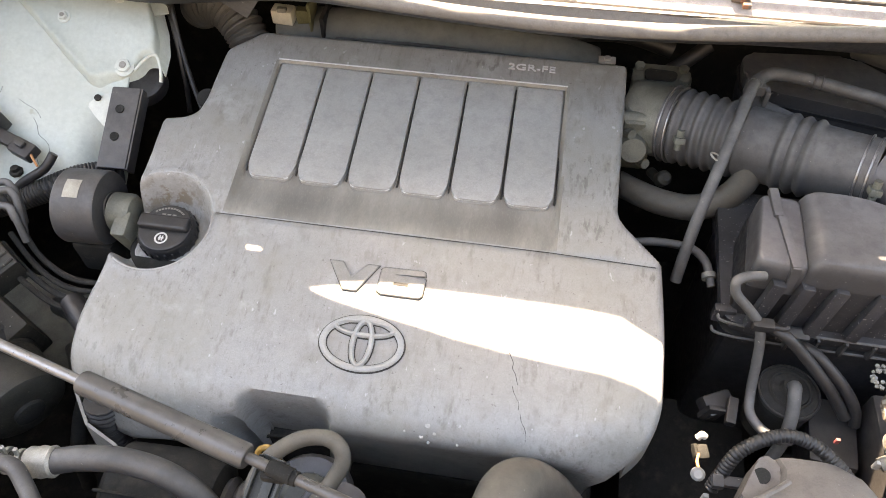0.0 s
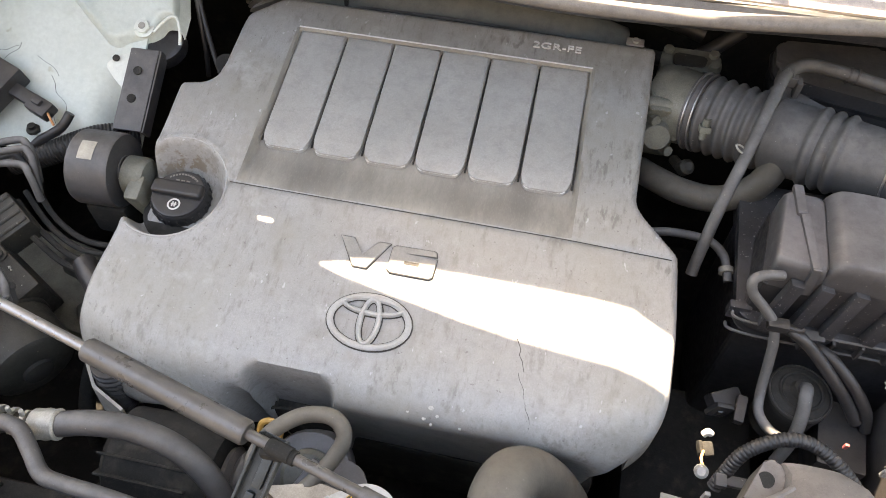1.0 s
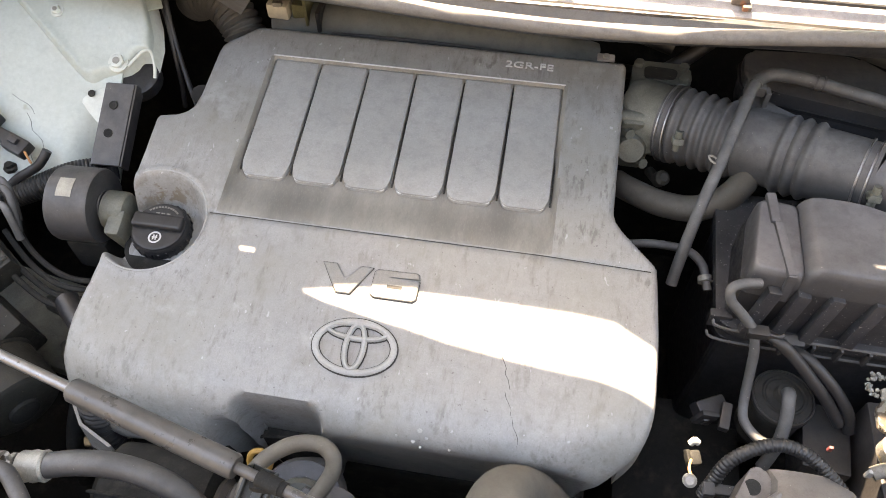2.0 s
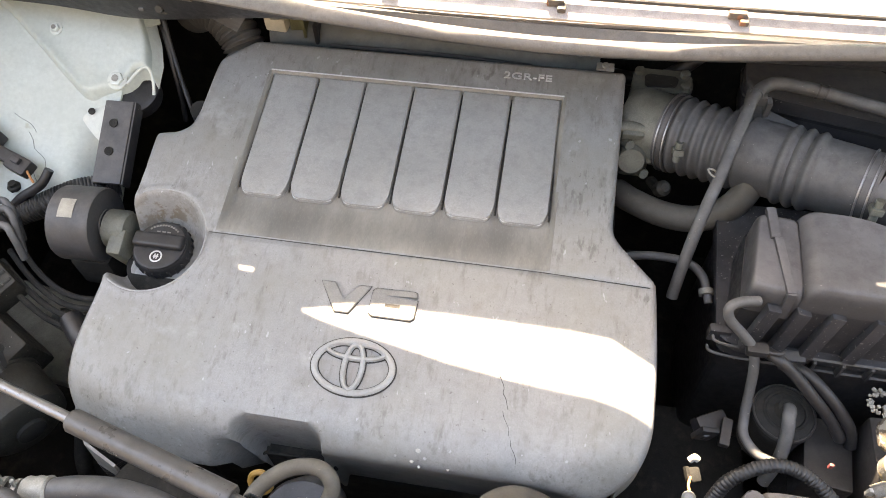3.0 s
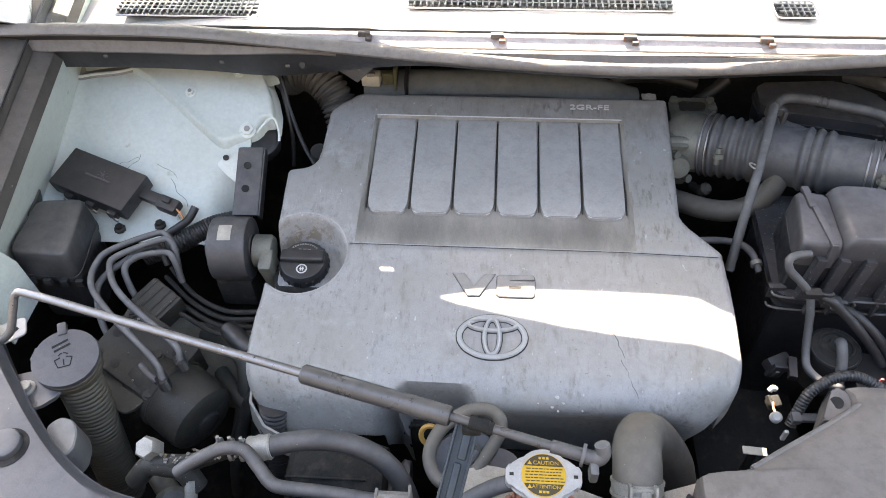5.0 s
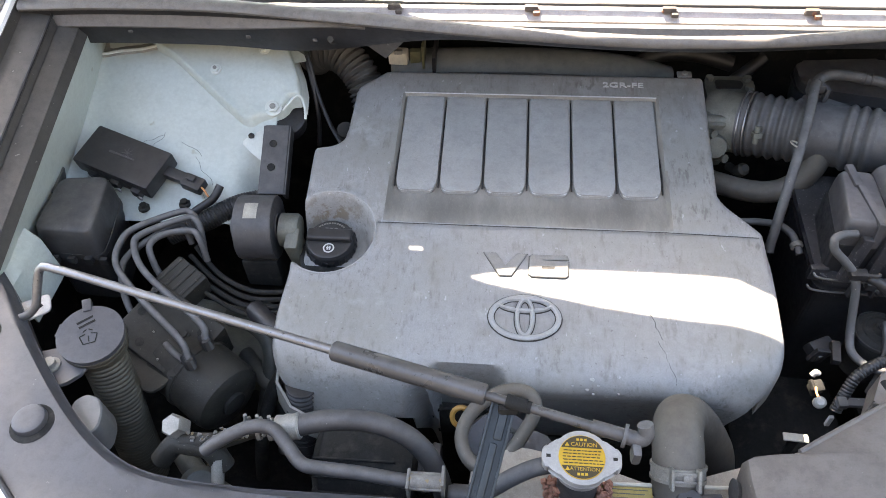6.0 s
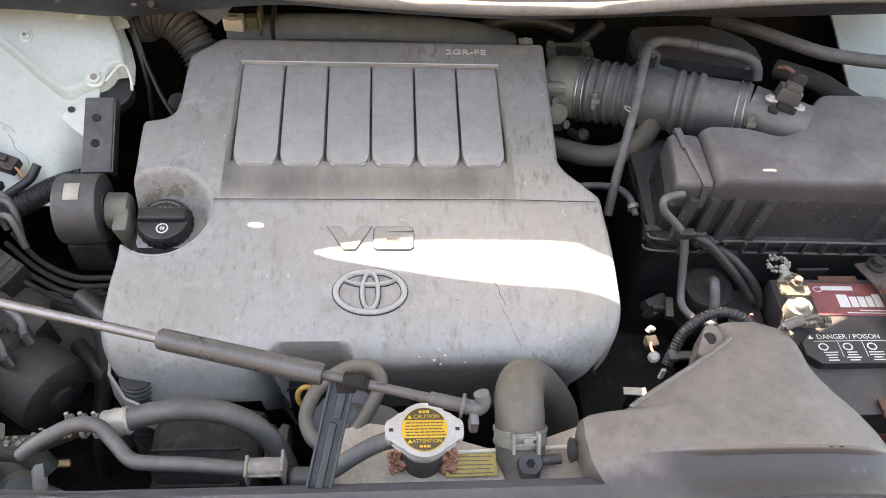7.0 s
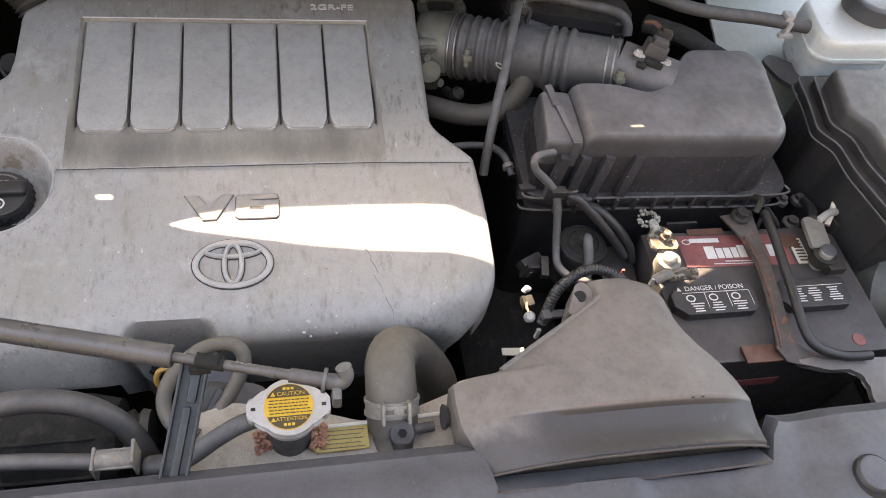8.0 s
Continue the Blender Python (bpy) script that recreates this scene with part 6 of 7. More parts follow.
# sections from rear to mouth: y, left x, right x, side height, crown height
SECT = [(-0.010, 0.362, 0.414, 0.938, 0.942), (-0.020, 0.366, 0.430, 0.942, 0.947), (-0.032, 0.3640, 0.4370, 0.9445, 0.950), (-0.040, 0.354, 0.4395, 0.9455, 0.952), (-0.050, 0.339, 0.4405, 0.9465, 0.954), (-0.066, 0.313, 0.4420, 0.947, 0.956),
        (-0.082, 0.287, 0.4465, 0.949, 0.959), (-0.100, 0.258, 0.4560, 0.950, 0.963), (-0.110, 0.242, 0.4630, 0.9505, 0.965), (-0.1135, 0.232, 0.4655, 0.950, 0.9655), (-0.1165, 0.203, 0.4680, 0.9495, 0.966), (-0.120, 0.1965, 0.4700, 0.950, 0.9665),
        (-0.140, 0.196, 0.4790, 0.951, 0.971), (-0.160, 0.197, 0.4845, 0.952, 0.975), (-0.1635, 0.1975, 0.485, 0.951, 0.9720),
        (-0.1660, 0.198, 0.485, 0.950, 0.9672), (-0.180, 0.204, 0.485, 0.948, 0.9625), (-0.194, 0.211, 0.4845, 0.949, 0.9645), (-0.203, 0.216, 0.484, 0.952, 0.9695), (-0.206, 0.216, 0.483, 0.949, 0.9675)]
bm = bmesh.new()
rings = []
for y, xl, xr, zs, zc in SECT:
    ring = []
    n = 18
    foot = 0.905 if y > -0.15 else 0.905 + 0.03 * ease(-0.15, -0.20, y)
    ring.append(bm.verts.new((xl + 0.004, y, foot)))
    ring.append(bm.verts.new((xl, y, zs - 0.008)))
    for i in range(n + 1):
        u = i / n
        e = 1 - abs(2 * u - 1) ** 3.0
        z = zs + (zc - zs) * e ** 0.8
        if y < -0.160:
            # the crease runs out towards the shoulder
            k = (-0.160 - y) / 0.046
            z += (1 - ease(0.16, 0.40, u)) * (0.954 - 0.005 * k + (0.021 - 0.0025 * k) * e ** 0.8 - z)
        ring.append(bm.verts.new((xl + 0.0035 + (xr - xl - 0.007) * u, y, z)))
    ring.append(bm.verts.new((xr, y, zs - 0.008)))
    ring.append(bm.verts.new((xr - 0.004, y, foot)))
    rings.append(ring)
for a, b in zip(rings, rings[1:]):
    for i in range(len(a) - 1):
        bm.faces.new((a[i], a[i + 1], b[i + 1], b[i]))
bm.faces.new(rings[0])
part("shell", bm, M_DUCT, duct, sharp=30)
part("edge_ridge", tube([(x + 0.0050, y, z + 0.0006) for y, x, _, z, _ in SECT[2:9]], 0.0028, 8, straight=True), M_SNORKEL, duct)
part("shoulder_plug", lathe([(0.010, 0), (0.012, 0.004)], along((0.197, -0.135, 0.915), (-1, 0, 0.1)), 20), M_DARK, duct)
part("rear_lug", prism(rounded([(0.333, -0.046), (0.352, -0.009), (0.362, -0.009), (0.368, -0.020), (0.366, -0.030), (0.345, -0.048)], 0.003), 0.90, 0.9365, 0.0015, 1), M_SNORKEL, duct)
part("lug_hole", lathe([(0.0065, 0), (0.0065, 0.0015)], along((0.3515, -0.0265, 0.9362), (-0.3, -0.1, 1)), 16), M_SOOT, duct)
part("mouth_lip", tube([(0.216, -0.207, 0.947)] + [(x, -0.207, 0.950 + 0.019 * (1 - abs(2 * (x - 0.216) / 0.267 - 1) ** 3)) for x in steps(0.226, 0.473, 14)] + [(0.483, -0.207, 0.947)], 0.0016, 10, straight=True), M_DUCT, duct)
part("mouth", box((0.236, 0.010, 0.034), (0.346, -0.199, 0.932), 0.002), M_SOOT, duct)
part("lower_lip", sheet([[Vector((x, -0.205, 0.942)) for x in steps(0.222, 0.476, 12)], [Vector((x, -0.222, 0.953 - 0.003 * math.cos((x - 0.35) * 20))) for x in steps(0.222, 0.476, 12)]], 0.003), M_SUPPORT, duct)
rng = random.Random(9)
for k in range(9):
    x = 0.262 + 0.021 * k + rng.uniform(-0.008, 0.008)
    part("chip", box((rng.uniform(0.002, 0.006), 0.0012, 0.0010), Matrix.Translation((x, -0.1618, 0.9725 - 9.0 * (x - 0.348) ** 4 - 0.3 * (x - 0.348) ** 2)) @ pose(0, 0, 0, 30, 0, rng.uniform(-12, 12)), 0.0003, 1), M_SOOT, duct, "dark nick in the crease")

# ---- air cleaner ----
ab = thing("air_cleaner", "black dusty air cleaner box with ribbed sides", "air cleaner", (0.53, 0.22, 0.86))
lid_o = rounded([(0.402, 0.161), (0.648, 0.154), (0.668, 0.171), (0.690, 0.300), (0.674, 0.320), (0.588, 0.321), (0.570, 0.306), (0.532, 0.252), (0.512, 0.238), (0.490, 0.234), (0.462, 0.246), (0.440, 0.252), (0.404, 0.253)],
                [0.008, 0.02, 0.02, 0.02, 0.02, 0.015, 0.02, 0.02, 0.015, 0.012, 0.012, 0.02, 0.006], 4)
part("lid", dome(lid_o, (0.54, 0.23), [(1.018, 0.946), (1.018, 0.951), (1.014, 0.958), (1.003, 0.966), (0.985, 0.972), (0.955, 0.9765), (0.920, 0.9785), (0.860, 0.979)]), M_AIRBOX, ab, sharp=60)
part("lid_wall", prism([(0.54 + (x - 0.54) * 1.005, 0.23 + (y - 0.23) * 1.005) for x, y in lid_o], 0.880, 0.948, 0.003, 2, draft=1.05, centre=(0.54, 0.23)), M_AIRLOW, ab)
side_o = rounded([(0.356, 0.168), (0.403, 0.161), (0.405, 0.252), (0.368, 0.256)], 0.008, 3)
part("side_lid", dome(side_o, (0.383, 0.204), [(1.04, 0.925), (1.03, 0.948), (1.00, 0.959), (0.94, 0.965), (0.84, 0.967)]), M_AIRBOX, ab, sharp=60)
part("side_wall", prism(rounded([(0.354, 0.166), (0.404, 0.158), (0.406, 0.252), (0.366, 0.258)], 0.006, 3), 0.872, 0.930, 0.003, 2), M_BLACK, ab)
part("strap_rib", join(box((0.0095, 0.036, 0.007), Matrix.Translation((0.3795, 0.240, 0.9675)) @ pose(0, 0, 0, 0, 0, 4), 0.002), box((0.0085, 0.062, 0.006), Matrix.Translation((0.3865, 0.193, 0.9670)) @ pose(0, 0, 0, 1, 0, 7), 0.002),
                       box((0.0085, 0.006, 0.034), Matrix.Translation((0.3905, 0.1610, 0.9515)) @ pose(0, 0, 0, -8, 0, 0), 0.002)), M_AIRBOX, ab)
for x in (0.372, 0.398, 0.428, 0.466, 0.622):
    part("rib", box((0.013, 0.010, 0.064), Matrix.Translation((x + 0.004, 0.1535, 0.918)) @ pose(0, 0, 0, -8, 9, 0), 0.002), M_AIRLOW, ab)
part("flange", prism(rounded([(0.346, 0.160), (0.366, 0.149), (0.690, 0.143), (0.708, 0.160), (0.712, 0.33), (0.352, 0.33)], 0.012), 0.874, 0.884, 0.003, 2), M_AIRLOW, ab)
part("flange_low", prism(rounded([(0.350, 0.160), (0.368, 0.152), (0.686, 0.145), (0.702, 0.16), (0.705, 0.33), (0.355, 0.33)], 0.012), 0.850, 0.860, 0.003, 2), M_BLACK, ab)
part("base", prism(rounded([(0.356, 0.164), (0.374, 0.156), (0.680, 0.150), (0.696, 0.163), (0.70, 0.32), (0.36, 0.32)], 0.012), 0.62, 0.875, 0.004, 2), M_BLACK, ab)
for k in range(12):
    part("web", box((0.0035, 0.008, 0.022), (0.385 + 0.0265 * k, 0.1465, 0.872), 0.0008, 1), M_DARK, ab)
for z, y in ((0.8845, 0.1475), (0.8600, 0.1495)):
    part("flange_edge", tube([(0.342, y + 0.012, z), (0.364, y + 0.002, z), (0.520, y - 0.002, z), (0.688, y - 0.005, z), (0.704, y + 0.010, z)], 0.0016, 6), M_RUBBER, ab, "dusty worn flange edge")
part("clip", box((0.030, 0.012, 0.010), (0.412, 0.145, 0.885), 0.002), M_DARK, ab)
part("lug", box((0.022, 0.010, 0.020), (0.350, 0.166, 0.879), 0.003), M_AIRLOW, ab)
part("bracket", join(box((0.042, 0.004, 0.030), (0.555, 0.124, 0.842), 0.001), box((0.036, 0.012, 0.003), (0.555, 0.129, 0.829), 0.001)), M_BLACK, ab)
part("bracket", join(tube([(0.672, 0.13, 0.872), (0.690, 0.12, 0.855), (0.703, 0.12, 0.835)], 0.003, 8), tube([(0.672, 0.13, 0.872), (0.670, 0.12, 0.840), (0.703, 0.12, 0.835)], 0.003, 8)), M_AIRLOW, ab)

# ---- intake tube, sensor and throttle body ----
TA, TB = Vector((0.2920, 0.4010, 0.9130)), Vector((0.4890, 0.3045, 0.9570))
td = (TB - TA).normalized()
tl = (TB - TA).length


def tube_r(s, u):
    r = 0.0425 - 0.006 * u
    if 0.012 < s < 0.088:
        r += 0.0046 * (0.5 + 0.5 * math.cos(2 * math.pi * (s - 0.012) / 0.0127 + math.pi)) - 0.0024
    for c in (0.134, 0.147, 0.160):
        if abs(s - c) < 0.0058:
            r += 0.0042 * math.cos((s - c) / 0.0058 * math.pi / 2)
    return r


it = thing("intake_tube", "dusty black ribbed rubber air intake tube", "air tube", (TA + TB) / 2)
part("tube", tube([TA + td * (tl * i / 130) for i in range(131)], 0.04, 30, radius=tube_r, straight=True), M_RUBBER, it, sharp=60)
for s, r in ((0.004, 0.0436), (0.0125, 0.0434), (tl - 0.005, 0.0372), (tl - 0.014, 0.0376)):
    part("clamp", lathe([(r, -0.0011), (r + 0.0014, -0.0008), (r + 0.0014, 0.0008), (r, 0.0011)], along(TA + td * s, td), 36), M_STEEL, it, "thin bright steel clamp")
for s, r in ((0.005, 0.046), (tl - 0.010, 0.040)):
    side = Vector((0.05, -0.75, 0.30)) if s < 0.1 else Vector((-0.1, -0.86, 0.3))
    part("clamp_screw", join(box((0.012, 0.008, 0.018), along(TA + td * s + side.normalized() * r, side), 0.002), lathe([(0.004, -0.012), (0.004, 0.012)], along(TA + td * s + side.normalized() * (r + 0.003), (0, 0.3, 1)), 10)), M_CASTING, it)
part("resonator", prism(rounded([(0.345, 0.360), (0.415, 0.330), (0.430, 0.375), (0.365, 0.415)], 0.012), 0.895, 0.960, 0.008, 3), M_RUBBER, it)
ms = thing("airflow_sensor", "black airflow sensor plugged into the intake", "sensor", (0.51, 0.28, 0.96))
part("duct", lathe([(0.0350, -0.004), (0.0352, 0.02), (0.0355, 0.070)], along(TB, td + Vector((0, -0.12, -0.22))), 30), M_AIRBOX, ms)
sm_ = Matrix.Translation((0.520, 0.290, 0.999)) @ pose(0, 0, 0, -14, 10, -20)
part("body", join(box((0.029, 0.024, 0.020), sm_, 0.004), box((0.020, 0.016, 0.008), sm_ @ Matrix.Translation((0.0, -0.004, 0.012)), 0.002)), M_DARK, ms)
part("plug", join(box((0.019, 0.014, 0.018), sm_ @ Matrix.Translation((0.005, 0.014, 0.013)), 0.003), box((0.012, 0.006, 0.006), sm_ @ Matrix.Translation((0.005, 0.008, 0.023)), 0.001)), M_BLACK, ms)
part("wire", tube([sm_ @ Vector((-0.002, 0.020, 0.020)), sm_ @ Vector((-0.011, 0.025, 0.022)), sm_ @ Vector((-0.018, 0.034, 0.016))], 0.0030, 8), M_RUST, ms, "reddish sheathed wire")
for dx, dy in ((-0.020, -0.012), (0.020, -0.008)):
    part("screw_ear", join(lathe([(0.0062, -0.002), (0.0062, 0.002), (0.004, 0.003), (0.004, 0.005)], sm_ @ Matrix.Translation((dx, dy, -0.009)), 12), box((0.010, 0.008, 0.003), sm_ @ Matrix.Translation((dx * 0.8, dy, -0.009)), 0.001)), M_CAP, ms, "pale metal screw ear")
part("foot", box((0.024, 0.008, 0.008), sm_ @ Matrix.Translation((0.002, -0.017, -0.012)), 0.002), M_SOOT, ms)
part("slot", box((0.013, 0.010, 0.006), sm_ @ Matrix.Translation((-0.014, -0.026, -0.016)) @ pose(0, 0, 0, 20, 0, 0), 0.003), M_SOOT, ms)

tb = thing("throttle_body", "dusty cast aluminium throttle body with bolts", "throttle body", (0.27, 0.42, 0.89))
part("barrel", lathe([(0.040, -0.045), (0.043, -0.03), (0.041, 0.004)], along(TA, td), 30), M_CASTING, tb)
part("body", join(box((0.034, 0.060, 0.095), (0.262, 0.418, 0.890), 0.008), box((0.022, 0.030, 0.030), (0.268, 0.405, 0.905), 0.005)), M_CASTING, tb)
part("flange", prism(rounded([(0.246, 0.442), (0.312, 0.446), (0.320, 0.462), (0.312, 0.482), (0.250, 0.482)], 0.009), 0.918, 0.932, 0.004, 3), M_CASTING, tb)
part("flange_recess", prism(rounded([(0.262, 0.450), (0.298, 0.452), (0.302, 0.470), (0.262, 0.472)], 0.006), 0.930, 0.9335, 0.001, 1), M_ALUDARK, tb)
for x, y in ((0.256, 0.474), (0.308, 0.474), (0.308, 0.453)):
    part("bolt", lathe([(0.0062, 0), (0.0062, 0.005), (0.0045, 0.006)], (x, y, 0.932), 6), M_CASTING, tb)
part("motor", lathe([(0.017, 0), (0.018, 0.022), (0.0145, 0.030)], along((0.254, 0.385, 0.892), (0.0, -1, 0.45)), 18), M_CASTING, tb)
part("nipple", tube([(0.236, 0.384, 0.930), (0.276, 0.384, 0.931)], 0.0080, 12), M_CASTING, tb)
part("nipple_collar", lathe([(0.0095, -0.003), (0.0095, 0.003)], along((0.270, 0.384, 0.931), (1, 0, 0)), 14), M_ALU, tb)
part("web", box((0.026, 0.030, 0.060), Matrix.Translation((0.252, 0.392, 0.906)) @ pose(0, 0, 0, 12, 0, 0), 0.005), M_CASTING, tb)
for p in ((0.270, 0.372, 0.900), (0.268, 0.366, 0.880), (0.246, 0.372, 0.918)):
    part("bolt", lathe([(0.006, -0.006), (0.006, 0.008)], along(p, (0.5, -0.8, 0.4)), 8), M_CASTING, tb)
single("coolant_hose", tube([(0.248, 0.365, 0.842), (0.262, 0.342, 0.856), (0.295, 0.322, 0.862), (0.330, 0.316, 0.866), (0.358, 0.318, 0.882), (0.374, 0.324, 0.908), (0.377, 0.332, 0.928)], 0.0150, 18), M_HOSE, "dusty grey coolant hose under the intake tube", "hose")
single("drain_cock", join(lathe([(0.009, 0), (0.009, 0.012), (0.005, 0.016)], along((0.292, 0.352, 0.868), (0.3, -0.5, 0.9)), 12), tube([(0.283, 0.372, 0.86), (0.292, 0.352, 0.866)], 0.006, 10)), M_ALUDARK, "small grimy drain cock below the throttle body", "valve")

bt = thing("breather_tube", "grey breather tube bent over the intake", "tube", (0.34, 0.30, 0.9))
part("leg", tube([(0.3085, 0.2140, 0.858), (0.3095, 0.2200, 0.868), (0.3130, 0.2350, 0.900), (0.3210, 0.2610, 0.935), (0.3350, 0.3000, 0.962), (0.3530, 0.3540, 0.979), (0.3640, 0.3870, 0.985), (0.3690, 0.3970, 0.985)], 0.0062, 14, 6), M_RUBBER, bt)
part("run", tube([(0.3680, 0.3950, 0.985), (0.3760, 0.4080, 0.983), (0.3900, 0.4150, 0.985), (0.4200, 0.4130, 0.984), (0.4700, 0.4030, 0.980), (0.5080, 0.3960, 0.975), (0.5240, 0.3880, 0.965), (0.5270, 0.3800, 0.950)], 0.0072, 14, 6), M_RUBBER, bt)
part("clip", join(box((0.018, 0.010, 0.012), (0.3715, 0.395, 0.979), 0.002), box((0.006, 0.012, 0.020), (0.3830, 0.392, 0.972), 0.002), box((0.006, 0.012, 0.020), (0.3640, 0.400, 0.976), 0.002)), M_RUBBER, bt)
for p in ((0.432, 0.411, 0.983), (0.440, 0.4095, 0.983)):
    part("band", lathe([(0.0085, -0.001), (0.0085, 0.001)], along(p, (1, -0.2, -0.08)), 14), M_DARK, bt)
single("wire_clip", tube([(0.334, 0.293, 0.962), (0.325, 0.297, 0.964), (0.322, 0.302, 0.966), (0.328, 0.302, 0.965), (0.335, 0.296, 0.962)], 0.0011, 6), M_ALU, "small steel wire clip on the breather tube", "clip")
canb = thing("vacuum_box", "dark bluish plastic vacuum box behind the intake", "box", (0.46, 0.46, 0.92))
part("box", prism(rounded([(0.375, 0.500), (0.372, 0.452), (0.400, 0.432), (0.530, 0.405), (0.552, 0.418), (0.550, 0.470), (0.50, 0.51)], 0.012), 0.895, 0.948, 0.006, 3, draft=0.97), M_DARK, canb)
part("lid_line", prism(rounded([(0.373, 0.502), (0.370, 0.451), (0.399, 0.430), (0.531, 0.403), (0.554, 0.417), (0.552, 0.471), (0.50, 0.512)], 0.012), 0.928, 0.932, 0.001, 1), M_BLACK, canb)

# ---- rear of the bay ----
rd = thing("rear_duct", "dark dusty duct behind the engine cover", "duct", (0, 0.5, 0.92))
part("pipe", tube([(-0.20, 0.505, 0.915), (-0.10, 0.500, 0.925), (0.05, 0.500, 0.925), (0.14, 0.497, 0.918), (0.20, 0.500, 0.90)], 0.030, 20), M_REAR, rd)
part("end_bracket", box((0.006, 0.05, 0.07), (-0.138, 0.498, 0.925), 0.002), M_BLACK, rd)
part("rim", tube([(-0.12, 0.468, 0.936), (0.0, 0.468, 0.938), (0.13, 0.466, 0.934)], 0.0025, 8), M_RUBBER, rd)
for pts, r in (([(0.14, 0.50, 0.915), (0.18, 0.53, 0.93), (0.24, 0.54, 0.93), (0.30, 0.53, 0.92)], 0.012), ([(0.20, 0.52, 0.89), (0.28, 0.50, 0.90), (0.34, 0.52, 0.94)], 0.009), ([(-0.05, 0.55, 0.95), (0.10, 0.56, 0.955), (0.25, 0.555, 0.96)], 0.008)):
    single("rear_hose", tube(pts, r, 12), M_BLACK, "black hose at the foot of the firewall", "hose", "hoses at the firewall")
single("bonding_tab", join(box((0.020, 0.012, 0.003), (0.214, 0.452, 0.9545), 0.001), lathe([(0.004, 0), (0.004, 0.003)], (0.214, 0.452, 0.9555), 10)), M_COVER, "small silver tab on the cover's rear rim", "tab")
single("flexible_hose", corrugated([(-0.335, 0.548, 0.905), (-0.318, 0.535, 0.925), (-0.285, 0.522, 0.928), (-0.255, 0.500, 0.908), (-0.240, 0.478, 0.875), (-0.235, 0.465, 0.83)], 0.026, 0.0085, 0.006, 24), M_FLEX, "ribbed dark flexible air hose behind the cover", "hose")
wc = thing("white_connector", "white cable connector on a pale bracket", "connector", (-0.19, 0.49, 0.94))
part("body", box((0.028, 0.018, 0.020), Matrix.Translation((-0.191, 0.488, 0.951)) @ pose(0, 0, 0, 0, 0, -4), 0.003), M_WHITE, wc)
part("latch", box((0.012, 0.006, 0.006), (-0.190, 0.482, 0.962), 0.001), M_ALU, wc)
part("bracket", join(box((0.016, 0.012, 0.022), (-0.166, 0.490, 0.950), 0.002), box((0.004, 0.03, 0.05), (-0.154, 0.492, 0.95), 0.001)), M_OLIVE, wc, "olive coated metal bracket")
single("capped_pipe", tube([(-0.255, 0.365, 0.86), (-0.252, 0.36, 0.90), (-0.250, 0.35, 0.925)], 0.012, 12), M_SOOT, "black pipe end beside the cover", "pipe")
for pts in ([(-0.326, 0.460, 0.992), (-0.316, 0.438, 0.976), (-0.309, 0.425, 0.965), (-0.301, 0.403, 0.93), (-0.300, 0.395, 0.90), (-0.305, 0.39, 0.86)], [(-0.320, 0.460, 0.990), (-0.310, 0.436, 0.980), (-0.300, 0.412, 0.945), (-0.281, 0.380, 0.915), (-0.262, 0.352, 0.903), (-0.250, 0.335, 0.90)]):
    single("ground_cable", tube(pts, 0.0031, 10), M_BLACK, "thin black cable hanging beside the tower plate", "cable", "cables by the tower plate")
clampb = thing("cable_bracket", "pale bent bracket holding two cables", "bracket", (-0.315, 0.445, 0.98))
part("plate", box((0.026, 0.034, 0.003), Matrix.Translation((-0.331, 0.438, 0.987)) @ pose(0, 0, 0, 26, 0, 28), 0.001), M_APRON, clampb)
part("clip", box((0.022, 0.014, 0.012), Matrix.Translation((-0.320, 0.446, 0.990)) @ pose(0, 0, 0, 20, 0, -30), 0.003), M_GREEN, clampb)

# ---- battery ----
bat = thing("car_battery", "black car battery with a faded red label", "battery", (0.628, 0.017, 0.66))
part("case", box((0.270, 0.186, 0.195), (0.6285, 0.0175, 0.757), 0.004, 2, (0.985, 0.985)), M_BATTERY, bat)
part("label", box((0.150, 0.048, 0.0012), Matrix.Translation((0.6130, 0.0775, 0.8552)) @ pose(0, 0, 0, 0, 0, -1.5), 0.0004, 1), M_RED, bat, "faded red label")
for x, w, y, h in ((0.5765, 0.0135, 0.0755, 0.0190), (0.5895, 0.0090, 0.0740, 0.0155), (0.6000, 0.0090, 0.0740, 0.0155), (0.6100, 0.0080, 0.0740, 0.0155), (0.6205, 0.0100, 0.0755, 0.0190), (0.662, 0.0110, 0.0745, 0.0180), (0.575, 0.040, 0.0945, 0.0065), (0.615, 0.046, 0.0608, 0.0016), (0.603, 0.056, 0.0575, 0.0012)):
    part("print_bar", box((w, h, 0.0006), Matrix.Translation((x, y, 0.8560)) @ pose(0, 0, 0, 0, 0, -1.5), 0.0002, 1), M_WHITEINK, bat)
part("mark", oval_ring(0.0060, 0.0042, 0.0012, 0.0006, Matrix.Translation((0.550, 0.0935, 0.8555)), 20), M_WHITEINK, bat)
part("barcode", box((0.018, 0.040, 0.0012), Matrix.Translation((0.7010, 0.0720, 0.8552)) @ pose(0, 0, 0, 0, 0, -1.5), 0.0003, 1), M_WHITE, bat, "white barcode label")
for k in range(7):
    part("print_bar", box((0.012, 0.0024, 0.0004), Matrix.Translation((0.7015, 0.057 + 0.005 * k, 0.8560)) @ pose(0, 0, 0, 0, 0, -1.5), 0), M_INK, bat)
